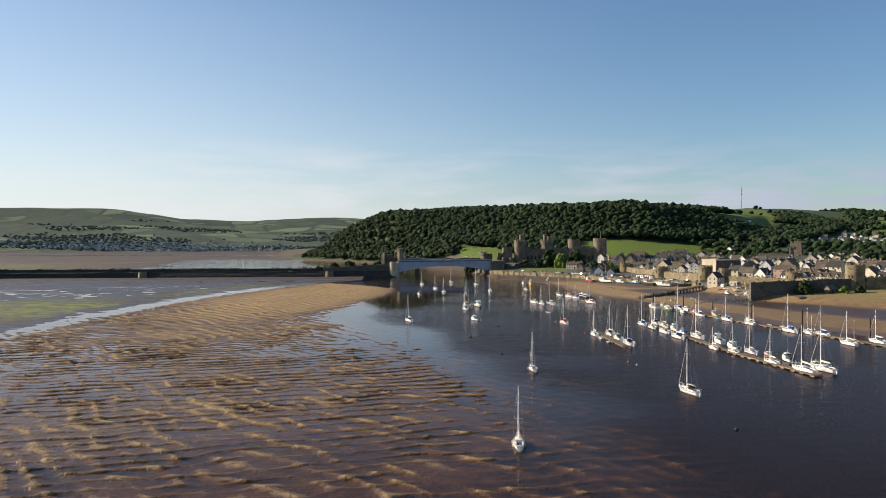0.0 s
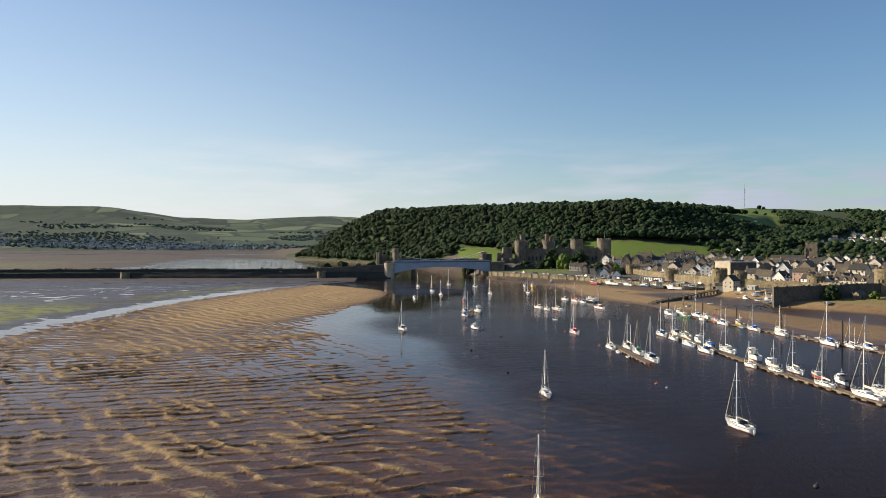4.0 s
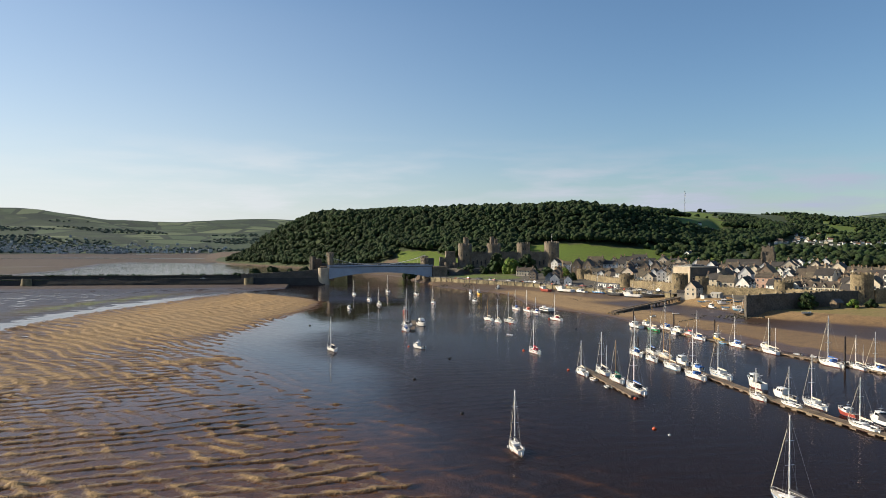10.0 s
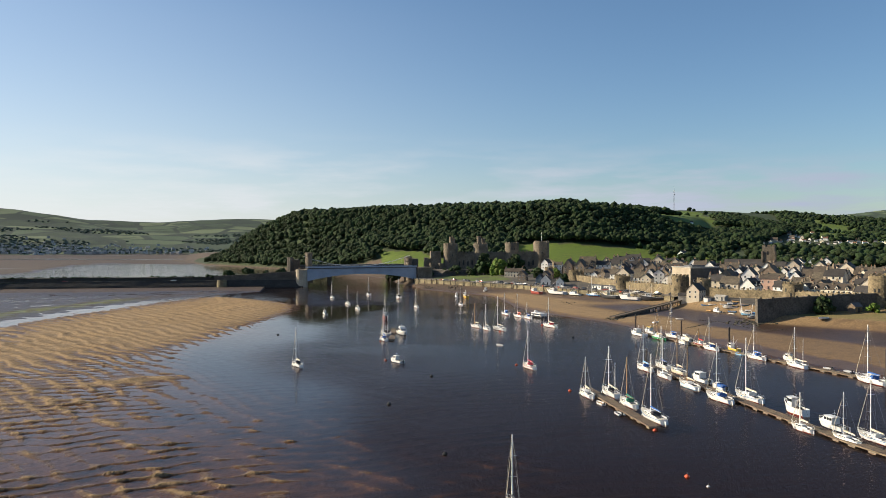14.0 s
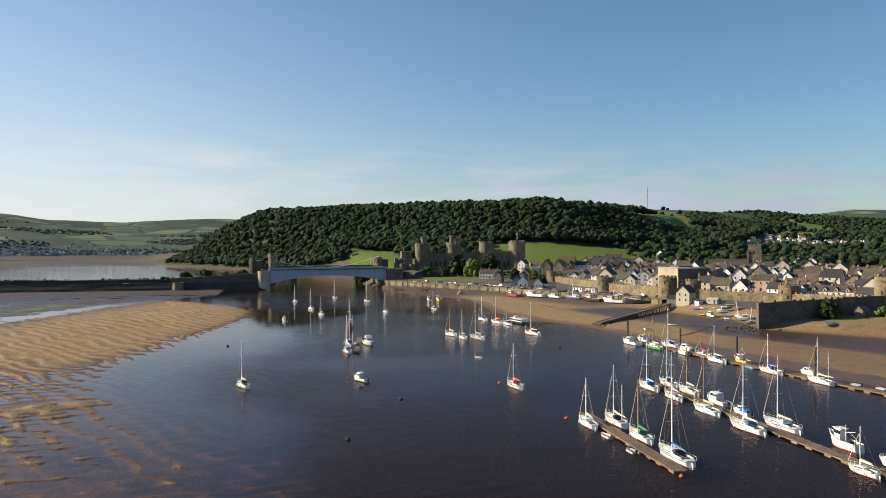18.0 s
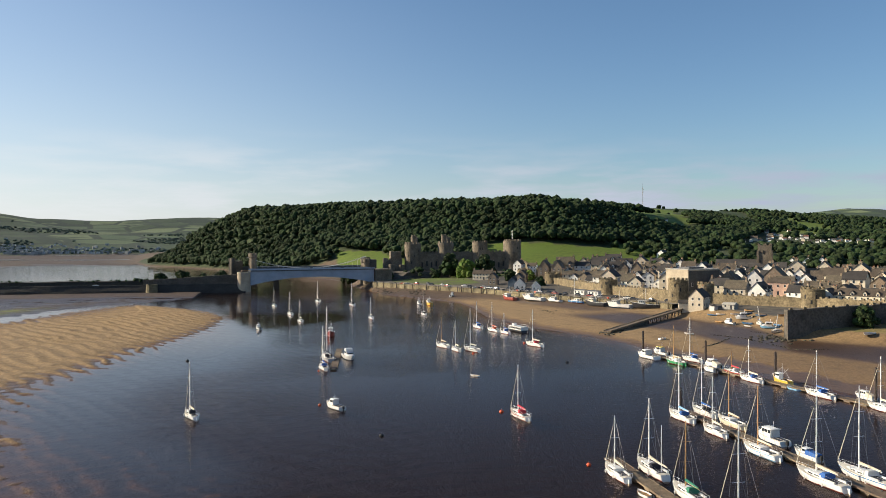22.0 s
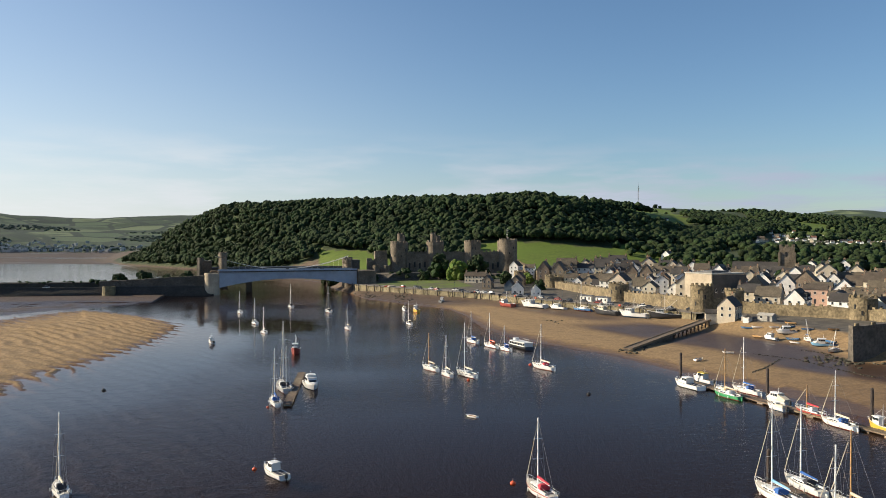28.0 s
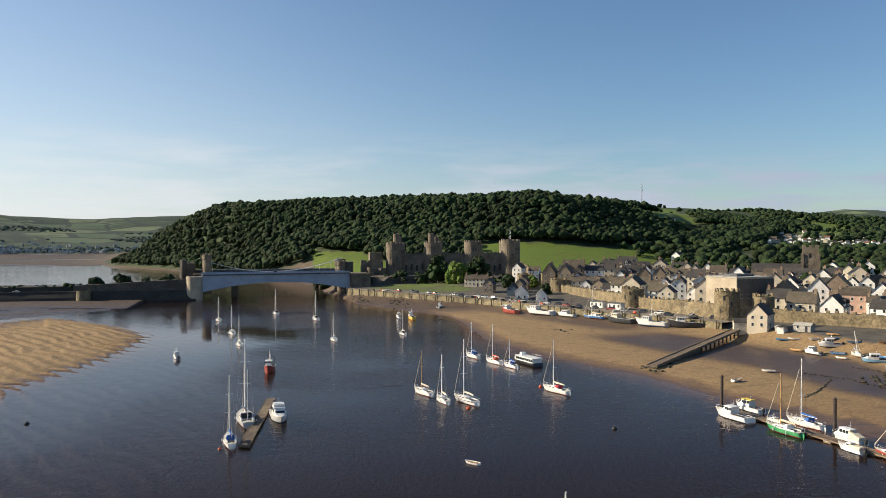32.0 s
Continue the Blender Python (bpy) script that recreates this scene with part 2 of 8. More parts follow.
def ground_material():
    """Sand, wet sand, mud, algae, meadow, fields and woodland floor, told apart by painted masks of the land."""
    m = bpy.data.materials.new("land_surface")
    m.use_nodes = True
    t = m.node_tree
    b = t.nodes["Principled BSDF"]
    geo = t.nodes.new("ShaderNodeNewGeometry")

    def noise_of(size, detail=4.0, stretch=None):
        n = t.nodes.new("ShaderNodeTexNoise")
        n.inputs["Scale"].default_value, n.inputs["Detail"].default_value = 1.0 / size, detail
        t.links.new(geo.outputs["Position"], n.inputs["Vector"])
        return n.outputs["Fac"]

    def attr(name):
        n = t.nodes.new("ShaderNodeAttribute")
        n.attribute_name = name
        return n.outputs["Fac"]

    def remap(v, a, c, lo=0.0, hi=1.0):
        n = t.nodes.new("ShaderNodeMapRange")
        n.interpolation_type = "SMOOTHSTEP"
        for k, value in enumerate((a, c, lo, hi)):
            n.inputs[k + 1].default_value = value
        t.links.new(v, n.inputs[0])
        return n.outputs[0]

    def mix(fac, a, c, kind="MIX"):
        n = t.nodes.new("ShaderNodeMix")
        n.data_type, n.blend_type = "RGBA", kind
        for socket, value in ((n.inputs[0], fac), (n.inputs[6], a), (n.inputs[7], c)):
            if hasattr(value, "is_linked"):
                t.links.new(value, socket)
            else:
                socket.default_value = value
        return n.outputs[2]

    def math_of(kind, a, c):
        n = t.nodes.new("ShaderNodeMath")
        n.operation = kind
        for socket, value in zip(n.inputs, (a, c)):
            if hasattr(value, "is_linked"):
                t.links.new(value, socket)
            else:
                socket.default_value = value
        return n.outputs[0]

    fine, mid, wide = noise_of(0.8), noise_of(4), noise_of(30)
    split = t.nodes.new("ShaderNodeSeparateXYZ")
    t.links.new(geo.outputs["Position"], split.inputs[0])
    height = split.outputs[2]
    sand = mix(remap(fine, 0.3, 0.7), (0.185, 0.122, 0.058, 1), (0.290, 0.194, 0.094, 1))
    sand = mix(remap(mid, 0.48, 0.8), sand, (0.145, 0.096, 0.048, 1))
    mud = mix(remap(mid, 0.35, 0.65), (0.078, 0.055, 0.038, 1), (0.125, 0.090, 0.060, 1))
    col = mix(attr("sand"), mud, sand)
    damp = remap(math_of("ADD", height, math_of("MULTIPLY", math_of("SUBTRACT", mid, 0.5), 0.22)), 0.08, 0.32, 1, 0)
    damp = math_of("MAXIMUM", damp, attr("wet"))
    damp = math_of("MULTIPLY", damp, remap(height, 5.0, 5.4, 1, 0))
    col = mix(damp, col, mix(1.0, col, (0.46, 0.39, 0.36, 1), "MULTIPLY"))
    # silty bed, blackened with depth for the light that murky water takes
    murk = remap(height, -0.50, 0.0, 1, 0)
    col = mix(murk, col, (0.013, 0.0095, 0.009, 1))
    algae = math_of("MULTIPLY", attr("algae"), remap(noise_of(9, 6), 0.42, 0.54))
    col = mix(algae, col, (0.165, 0.180, 0.010, 1))
    grass = mix(remap(mid, 0.3, 0.7), (0.074, 0.108, 0.011, 1), (0.112, 0.150, 0.015, 1))
    grass = mix(remap(wide, 0.4, 0.65), grass, (0.092, 0.136, 0.012, 1))
    col = mix(attr("grass"), col, grass)
    scrub = mix(remap(mid, 0.35, 0.65), (0.024, 0.038, 0.012, 1), (0.042, 0.060, 0.018, 1))
    col = mix(attr("wood"), col, scrub)
    town = mix(remap(mid, 0.35, 0.65), (0.065, 0.058, 0.048, 1), (0.11, 0.095, 0.075, 1))
    col = mix(attr("town"), col, town)
    # far country: a patchwork of fields with woods between; distance haze greys its colours
    v = t.nodes.new("ShaderNodeTexVoronoi")
    v.inputs["Scale"].default_value = 1 / 150.0
    warp = t.nodes.new("ShaderNodeVectorMath")
    warp.operation = "MULTIPLY"
    warp.inputs[1].default_value = (1.0, 0.62, 0.0)
    t.links.new(geo.outputs["Position"], warp.inputs[0])
    t.links.new(warp.outputs[0], v.inputs["Vector"])
    pick = t.nodes.new("ShaderNodeSeparateColor")
    t.links.new(v.outputs["Color"], pick.inputs[0])
    field = mix(remap(pick.outputs[0], 0.2, 0.8), (0.090, 0.125, 0.062, 1), (0.165, 0.195, 0.095, 1))
    field = mix(remap(pick.outputs[1], 0.52, 0.62), field, (0.052, 0.075, 0.038, 1))
    field = mix(remap(noise_of(230, 4), 0.47, 0.54), field, (0.055, 0.078, 0.04, 1))
    e = t.nodes.new("ShaderNodeTexVoronoi")
    e.feature = "DISTANCE_TO_EDGE"
    e.inputs["Scale"].default_value = 1 / 150.0
    t.links.new(warp.outputs[0], e.inputs["Vector"])
    field = mix(remap(e.outputs["Distance"], 0.05, 0.08, 1, 0), field, (0.040, 0.056, 0.036, 1))
    col = mix(attr("fields"), col, field)
    t.links.new(col, b.inputs["Base Color"])
    land = math_of("ADD", math_of("ADD", attr("grass"), attr("wood")), math_of("ADD", attr("fields"), attr("town")))
    gloss = math_of("MULTIPLY", damp, remap(land, 0.0, 0.5, 1, 0))
    t.links.new(remap(gloss, 0, 1, 0.9, 0.40), b.inputs["Roughness"])
    b.inputs["Specular IOR Level"].default_value = 0.35
    bump = t.nodes.new("ShaderNodeBump")
    bump.inputs["Distance"].default_value = 0.30
    t.links.new(attr("relief"), bump.inputs["Strength"])
    t.links.new(math_of("ADD", noise_of(1.1, 6), math_of("MULTIPLY", noise_of(0.4, 2), 0.5)), bump.inputs["Height"])
    t.links.new(bump.outputs[0], b.inputs["Normal"])
    return m


def water_material():
    """Turbid water: a clear glossy surface over a brown tint through which the shallow bed shows."""
    m = bpy.data.materials.new("estuary_water")
    m.use_nodes = True
    t = m.node_tree
    t.nodes.remove(t.nodes["Principled BSDF"])
    geo = t.nodes.new("ShaderNodeNewGeometry")
    stretch = t.nodes.new("ShaderNodeMapping")
    stretch.inputs["Scale"].default_value = (0.55, 1.0, 1.0)
    stretch.inputs["Rotation"].default_value = (0, 0, radians(18))
    t.links.new(geo.outputs["Position"], stretch.inputs["Vector"])
    total = None
    for size, weight in ((0.8, 0.07), (3.2, 0.085), (0.35, 0.022)):
        n = t.nodes.new("ShaderNodeTexNoise")
        n.inputs["Scale"].default_value, n.inputs["Detail"].default_value = 1 / size, 2.0
        t.links.new(stretch.outputs[0], n.inputs["Vector"])
        s = t.nodes.new("ShaderNodeMath")
        s.operation = "MULTIPLY"
        s.inputs[1].default_value = weight
        t.links.new(n.outputs["Fac"], s.inputs[0])
        if total is None:
            total = s.outputs[0]
        else:
            a = t.nodes.new("ShaderNodeMath")
            t.links.new(total, a.inputs[0])
            t.links.new(s.outputs[0], a.inputs[1])
            total = a.outputs[0]
    # smooth slicks and ruffled patches of wind
    patch = t.nodes.new("ShaderNodeTexNoise")
    patch.inputs["Scale"].default_value, patch.inputs["Detail"].default_value = 1 / 55.0, 3.0
    t.links.new(stretch.outputs[0], patch.inputs["Vector"])
    calm = t.nodes.new("ShaderNodeMapRange")
    for k, value in enumerate((0.40, 0.56, 0.45, 1.0)):
        calm.inputs[k + 1].default_value = value
    t.links.new(patch.outputs["Fac"], calm.inputs[0])
    bump = t.nodes.new("ShaderNodeBump")
    bump.inputs["Distance"].default_value = 1.0
    shelter = t.nodes.new("ShaderNodeAttribute")
    shelter.attribute_name = "calm"
    still = t.nodes.new("ShaderNodeMapRange")
    still.inputs[3].default_value, still.inputs[4].default_value = 1.0, 0.05
    t.links.new(shelter.outputs["Fac"], still.inputs[0])
    both = t.nodes.new("ShaderNodeMath")
    both.operation = "MULTIPLY"
    t.links.new(calm.outputs[0], both.inputs[0])
    t.links.new(still.outputs[0], both.inputs[1])
    t.links.new(both.outputs[0], bump.inputs["Strength"])
    t.links.new(total, bump.inputs["Height"])
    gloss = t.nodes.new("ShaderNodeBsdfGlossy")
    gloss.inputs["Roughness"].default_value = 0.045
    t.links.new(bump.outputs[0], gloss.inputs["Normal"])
    # gloss colour dims and tints the reflections wherever the mask is low
    painted_sheen = t.nodes.new("ShaderNodeMix")
    painted_sheen.data_type = "RGBA"
    painted_sheen.inputs[6].default_value, painted_sheen.inputs[7].default_value = (0.42, 0.365, 0.39, 1), (1.0, 0.97, 0.98, 1)
    sheen_mask = t.nodes.new("ShaderNodeAttribute")
    sheen_mask.attribute_name = "painted_sheen"
    t.links.new(sheen_mask.outputs["Fac"], painted_sheen.inputs[0])
    t.links.new(painted_sheen.outputs[2], gloss.inputs["Color"])
    clear = t.nodes.new("ShaderNodeBsdfTransparent")
    clear.inputs["Color"].default_value = (0.82, 0.66, 0.54, 1)
    murk = t.nodes.new("ShaderNodeBsdfDiffuse")
    murk.inputs["Color"].default_value = (0.040, 0.026, 0.022, 1)
    body = t.nodes.new("ShaderNodeMixShader")
    body.inputs[0].default_value = 0.14
    t.links.new(clear.outputs[0], body.inputs[1])
    t.links.new(murk.outputs[0], body.inputs[2])
    fres = t.nodes.new("ShaderNodeFresnel")
    fres.inputs["IOR"].default_value = 1.18
    t.links.new(bump.outputs[0], fres.inputs["Normal"])
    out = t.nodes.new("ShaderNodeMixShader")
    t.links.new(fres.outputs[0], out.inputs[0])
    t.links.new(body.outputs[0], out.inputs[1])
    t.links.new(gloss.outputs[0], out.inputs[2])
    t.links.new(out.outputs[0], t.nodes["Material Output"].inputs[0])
    return m


M["ground"], M["water"] = ground_material(), water_material()


# ---------------------------------------------------------------- building blocks
def mesh_of(name, bm, mat):
    me = bpy.data.meshes.new(name)
    bm.to_mesh(me)
    bm.free()
    for one in (mat if isinstance(mat, (list, tuple)) else (mat,)):
        me.materials.append(M[one])
    return me


def part(name, bm, mat, parent=None, label="", m=None):
    """Links a bmesh, or a mesh made before, as one object under its thing or part."""
    ob = new(name, bm if isinstance(bm, bpy.types.Mesh) else mesh_of(name, bm, mat))
    if m is not None:
        ob.matrix_basis = m
    ob.parent = parent
    return tagged(ob, label)


def thing(name, label, category, m=None, group="", kind=""):
    ob = new(name)
    ob.empty_display_size = 0.5
    if m is not None:
        ob.matrix_basis = m
    return tagged(ob, label, category, group, kind)


def box(bm, x0, y0, z0, x1, y1, z1, m=None):
    v = [bm.verts.new((x, y, z)) for z in (z0, z1) for y in (y0, y1) for x in (x0, x1)]
    for f in ((0, 2, 3, 1), (4, 5, 7, 6), (0, 1, 5, 4), (2, 6, 7, 3), (0, 4, 6, 2), (1, 3, 7, 5)):
        bm.faces.new([v[k] for k in f])
    if m is not None:
        bmesh.ops.transform(bm, matrix=m, verts=v)
    return v


def prism(bm, outline, z0, z1):
    """An upright block on an outline given anticlockwise."""
    lo, hi = [bm.verts.new((x, y, z0)) for x, y in outline], [bm.verts.new((x, y, z1)) for x, y in outline]
    bm.faces.new(lo[::-1]), bm.faces.new(hi)
    for k in range(len(lo)):
        n = (k + 1) % len(lo)
        bm.faces.new((lo[k], lo[n], hi[n], hi[k]))


def lathe(bm, rings, sides=16, centre=(0, 0), cap=True):
    """A round body from rings of (radius, height)."""
    rows = []
    for r, z in rings:
        rows.append([bm.verts.new((centre[0] + r * math.cos(2 * math.pi * k / sides), centre[1] + r * math.sin(2 * math.pi * k / sides), z)) for k in range(sides)])
    for a, b in zip(rows, rows[1:]):
        for k in range(sides):
            n = (k + 1) % sides
            bm.faces.new((a[k], a[n], b[n], b[k]))
    if cap:
        bm.faces.new(rows[0][::-1]), bm.faces.new(rows[-1])


def rod(bm, a, b, r, r2=None, sides=6):
    """A tapered rod from a to b."""
    a, b = Vector(a), Vector(b)
    q = (b - a).to_track_quat("Z", "Y").to_matrix()
    rings = []
    for p, rad in ((a, r), (b, r if r2 is None else r2)):
        rings.append([bm.verts.new(p + q @ Vector((rad * math.cos(2 * math.pi * k / sides), rad * math.sin(2 * math.pi * k / sides), 0))) for k in range(sides)])
    for k in range(sides):
        n = (k + 1) % sides
        bm.faces.new((rings[0][k], rings[0][n], rings[1][n], rings[1][k]))
    bm.faces.new(rings[0][::-1]), bm.faces.new(rings[1])


def level(x, y):
    return float(ground(x, y))


# ---------------------------------------------------------------- ground form
def sstep(a, b, v):
    t = np.clip((v - a) / (b - a), 0, 1)
    return t * t * (3 - 2 * t)


def hash2(i, j, s):
    n = (i.astype(np.int64) * 374761393 + j.astype(np.int64) * 668265263 + s * 1442695041) & 0x7FFFFFFF
    n = ((n ^ (n >> 13)) * 1274126177) & 0x7FFFFFFF
    return ((n ^ (n >> 16)) & 0xFFFFFF) / float(0xFFFFFF)


def vnoise(x, y, s=0):
    """Smooth value noise in -1..1."""
    x, y = np.asarray(x, float), np.asarray(y, float)
    i, j = np.floor(x), np.floor(y)
    u, v = x - i, y - j
    u, v = u * u * (3 - 2 * u), v * v * (3 - 2 * v)
    a, b = hash2(i, j, s), hash2(i + 1, j, s)
    c, d = hash2(i, j + 1, s), hash2(i + 1, j + 1, s)
    return 2 * ((a * (1 - u) + b * u) * (1 - v) + (c * (1 - u) + d * u) * v) - 1


def fbm(x, y, s=0, octaves=4):
    out, amp = 0, 1.0
    for k in range(octaves):
        out, amp, x, y = out + amp * vnoise(x, y, s + 7 * k), amp * 0.5, x * 2.03, y * 2.03
    return out / 1.9


def along(y, table):
    ys, xs = zip(*table)
    return np.interp(y, ys, xs)


def bank_edge(y):
    return along(y, ((0, 52), (60, 48), (129, 41), (163, 37), (205, 32), (253, 21), (310, 0), (354, -13), (385, -24),
                     (413, -24), (440, -19), (490, -7), (534, 4), (581, 10), (610, 8), (650, -12), (705, -60), (760, -140)))


def gully(y):
    return along(y, ((100, -215), (250, -172), (339, -152), (414, -146), (524, -128), (600, -106), (640, -90), (672, -76), (705, -50), (760, 6)))


def water_edge(y):
    return along(y, ((0, 285), (150, 240), (240, 216), (295, 200), (330, 185), (351, 178), (407, 172), (443, 166), (487, 158), (515, 147),
                     (545, 140), (571, 137), (620, 143), (660, 143), (702, 124), (740, 108), (782, 103), (850, 96), (960, 80),
                     (1200, -20), (1440, -165), (1700, -260), (2300, -350)))


def quay_edge(y):
    return along(y, ((0, 480), (200, 390), (300, 335), (400, 268), (447, 230), (480, 243), (540, 230), (560, 225), (597, 206), (625, 191),
                     (690, 167), (726, 143), (788, 106), (830, 104), (900, 100), (960, 95), (1200, 0), (1440, -150), (1700, -240), (2300, -330)))


RIDGE_WOOD = ((-175, 1462, 3), (-140, 1428, 40), (-80, 1386, 63), (12, 1322, 76), (107, 1255, 77), (197, 1192, 79), (334, 1096, 81), (425, 1130, 76), (531, 1250, 76),
              (680, 1500, 86), (820, 1820, 104))
RIDGE_MAST = ((700, 1700, 96), (820, 1820, 107), (957, 1800, 101), (1049, 1750, 88), (1060, 1620, 70), (1090, 1500, 58), (1300, 1250, 48), (1700, 900, 40))
RIDGE_EAST = ((-2900, 3300, 170), (-2350, 3720, 182), (-1850, 4020, 198), (-1560, 4120, 196), (-1330, 4200, 158), (-1120, 4260, 142), (-800, 4350, 140), (-350, 4450, 150), (150, 4480, 142), (900, 4450, 105))
RIDGE_SOUTH = ((1500, 4150, 80), (2300, 3650, 120), (2620, 3400, 175), (2900, 3150, 150), (3300, 2850, 195), (3800, 2100, 120))


def ridge(x, y, line, profile):
    out = np.full(np.shape(x), -50.0)
    for (x0, y0, h0), (x1, y1, h1) in zip(line, line[1:]):
        dx, dy = x1 - x0, y1 - y0
        s = np.clip(((x - x0) * dx + (y - y0) * dy) / (dx * dx + dy * dy), 0, 1)
        d = np.hypot(x - x0 - s * dx, y - y0 - s * dy)
        out = np.maximum(out, (h0 + s * (h1 - h0)) * np.interp(d, *zip(*profile)))
    return out


def rolled(r, bumps):
    """A hill with bumps that fade out at its foot; nothing where there is no hill."""
    return np.where(r > 0.3, r - 0.3 + bumps * np.clip(r / 40, 0, 1), -50)


WOOD_PROFILE = ((0, 1), (40, 0.92), (100, 0.52), (135, 0.40), (220, 0.17), (300, 0.0))


def wood_hill(x, y):
    """The wooded hill, cut off along the river at its foot."""
    return ridge(x, y, RIDGE_WOOD, WOOD_PROFILE) * sstep(-6, np.interp(y, (900, 1300), (60, 95)), x - water_edge(y))


def crest(phi, face=0.8, sharp=1.6):
    """A row of sand waves: a long gentle back, a sharp crest and a short steep face."""
    s = phi - np.floor(phi)
    saw = np.where(s < face, s / face, (1 - s) / (1 - face))
    return 2 * saw ** sharp - 0.8


def ripples(x, y):
    """Two families of sand waves. Low down long even crests with a steep near face hold pools, tied by spurs; higher up the spurs become the main crests."""
    bend = 4.0 * fbm(x / 60, y / 60, 3, 3) + 4.0 * fbm(x / 12, y / 15, 5, 2) + 0.8 * fbm(x / 3.2, y / 3.2, 6, 2)
    rows = crest(-(y - 0.24 * x + bend) / 5.6, 0.88, 3.2)
    drift = 12 * fbm(x / 40, y / 60, 4, 3) + 6.0 * fbm(x / 11, y / 14, 7, 2) + 1.2 * fbm(x / 3.5, y / 4.5, 9, 2)
    spurs = crest(-(y + 1.3 * x + drift) / np.interp(y, (250, 500), (9.0, 9.5)), 0.76, np.interp(y, (250, 420), (2.6, 2.0)))
    patch = 0.75 * fbm(x / 15, y / 19, 16, 2) + 0.5 * fbm(x / 40, y / 50, 27, 2)
    clump = vnoise(x / 4.2, y / 4.6, 28)
    grit = 0.34 * vnoise(x / 1.7, y / 1.4, 18) + 0.26 * vnoise(x / 0.9, y / 0.8, 19)
    low = 0.85 * rows * (0.75 + 0.7 * vnoise(x / 10, y / 7, 13)) + 0.76 * spurs * (0.7 + 0.8 * clump) + 0.8 * patch + 0.6 * clump + grit + 0.13
    high = 1.35 * spurs * (0.85 + 0.4 * vnoise(x / 10, y / 18, 17)) + 0.36 * rows + 0.55 * fbm(x / 20, y / 28, 24, 3) + 0.7 * grit
    k = sstep(330, 470, y + 0.3 * x + 40 + 70 * fbm(x / 60, y / 60, 26, 3)) * sstep(6, 45, x - gully(y))
    return low * (1 - k) + high * k


def ground(x, y):
    x, y = np.asarray(x, float), np.asarray(y, float)
    # river bed
    z = -1.6 + 0.4 * fbm(x / 40, y / 40, 11, 3)
    # sand bank between the gully and the channel
    e, g = bank_edge(y), gully(y)
    inside = np.minimum(e - x, (x - g - 15) * 0.8)
    rise = np.interp(y, (100, 250, 380, 440, 520, 620), (0.0008, 0.0018, 0.006, 0.030, 0.055, 0.07))
    rise = np.where(e - x < (x - g - 15) * 0.8, rise, np.interp(y, (100, 250, 380, 440, 520, 620), (0.0008, 0.0018, 0.005, 0.013, 0.018, 0.022)))
    top = np.interp(y, (100, 300, 420, 480, 600), (0.05, 0.16, 0.36, 0.72, 1.0))
    lift = np.minimum(np.maximum(inside, 0) * rise, top) + 0.0 + 0.10 * fbm(x / 60, y / 45, 21, 3)
    lift -= 0.13 * (1 - sstep(115, 195, y - 0.35 * (x + 40)))
    lift += 0.05 * np.exp(-((x - 14) / 26) ** 2 - ((y - 222) / 45) ** 2) - 0.26 * np.exp(-((x - 4 + 0.4 * (y - 315)) / 20) ** 2 - ((y - 315) / 30) ** 2)
    lift += 0.07 * sstep(-35, -75, x) * sstep(250, 330, y)
    under = np.interp(-inside, (0, 15, 45, 90), (0, 0.26, 0.60, 1.6)) + 0.35 * sstep(310, 420, y) * sstep(0, 12, -inside)
    amp = np.interp(y, (100, 380, 480, 650), (0.30, 0.29, 0.29, 0.28)) * np.interp(inside, (-75, -30, 12, 30), (0.45, 0.9, 1.0, 1.0)) * (0.85 + 0.4 * fbm(x / 33, y / 33, 8, 2))
    amp = amp * sstep(-56, 0, y)
    bank = np.where(inside > 0, lift, -0.08 - under) + amp * ripples(x, y)
    bank += 0.75 * np.exp(-((x + 24) / 13) ** 2 - ((y - 353 - (x + 24) * 0.35) / 3.5) ** 2) * (1 + 0.4 * fbm(x / 4, y / 3, 23, 2))
    bank = np.where((y < 780) & (inside > -95), bank, -3)
    z = np.maximum(z, bank)
    # mud flat and algae beyond the gully, up to the causeway
    m = g - x
    flat = np.interp(m, (-4, 6, 30, 90, 200), (-0.12, 0.08, 0.24, 0.20, 0.24)) + 0.15 * fbm(x / 14, y / 6, 31, 4) + 0.10 * vnoise(x / 3.5, y / 3.0, 32)
    flat -= 0.15 * sstep(480, 560, y - 0.25 * (x + 200)) * sstep(20, 50, m)
    flat = np.where((m > -4) & (y < 800) & (y < 742 - 0.25 * (x + 60)), flat, -3)
    z = np.maximum(z, flat)
    foot = np.interp(y + 0.25 * np.maximum(x + 60, 0), (716, 745, 792), (-1.5, -0.02, 0.7)) + 0.10 * fbm(x / 22, y / 10, 33, 3)
    z = np.maximum(z, np.where((x < -20) & (y > 690) & (y < 840), foot, -3))
    # tidal flats above the causeway
    up = sstep(818, 840, y) * (1 - sstep(2250, 2420, y))
    wave = 130 * fbm(x / 300, y / 500, 41, 3)
    pool = 0.5 - 1.3 * sstep(985, 1040, y + 0.4 * wave) * (1 - sstep(1420, 1500, y + wave)) * (1 - sstep(300, 380, -x + 0.5 * wave)) + 0.55 * fbm(x / 170, y / 60, 42, 4)
    pool -= 0.7 * np.exp(-((y - 1900 - wave) / 30) ** 2)
    z = np.maximum(z, np.where((up > 0) & (x < np.interp(y, (800, 1000, 1300), (-30, -110, -190))), -0.15 + 0.7 * np.clip(pool + 0.16, -1, 1), -3))
    # beach, harbour and town
    we, qe = water_edge(y), quay_edge(y)
    b = (x - we) / np.maximum(qe - we, 4)
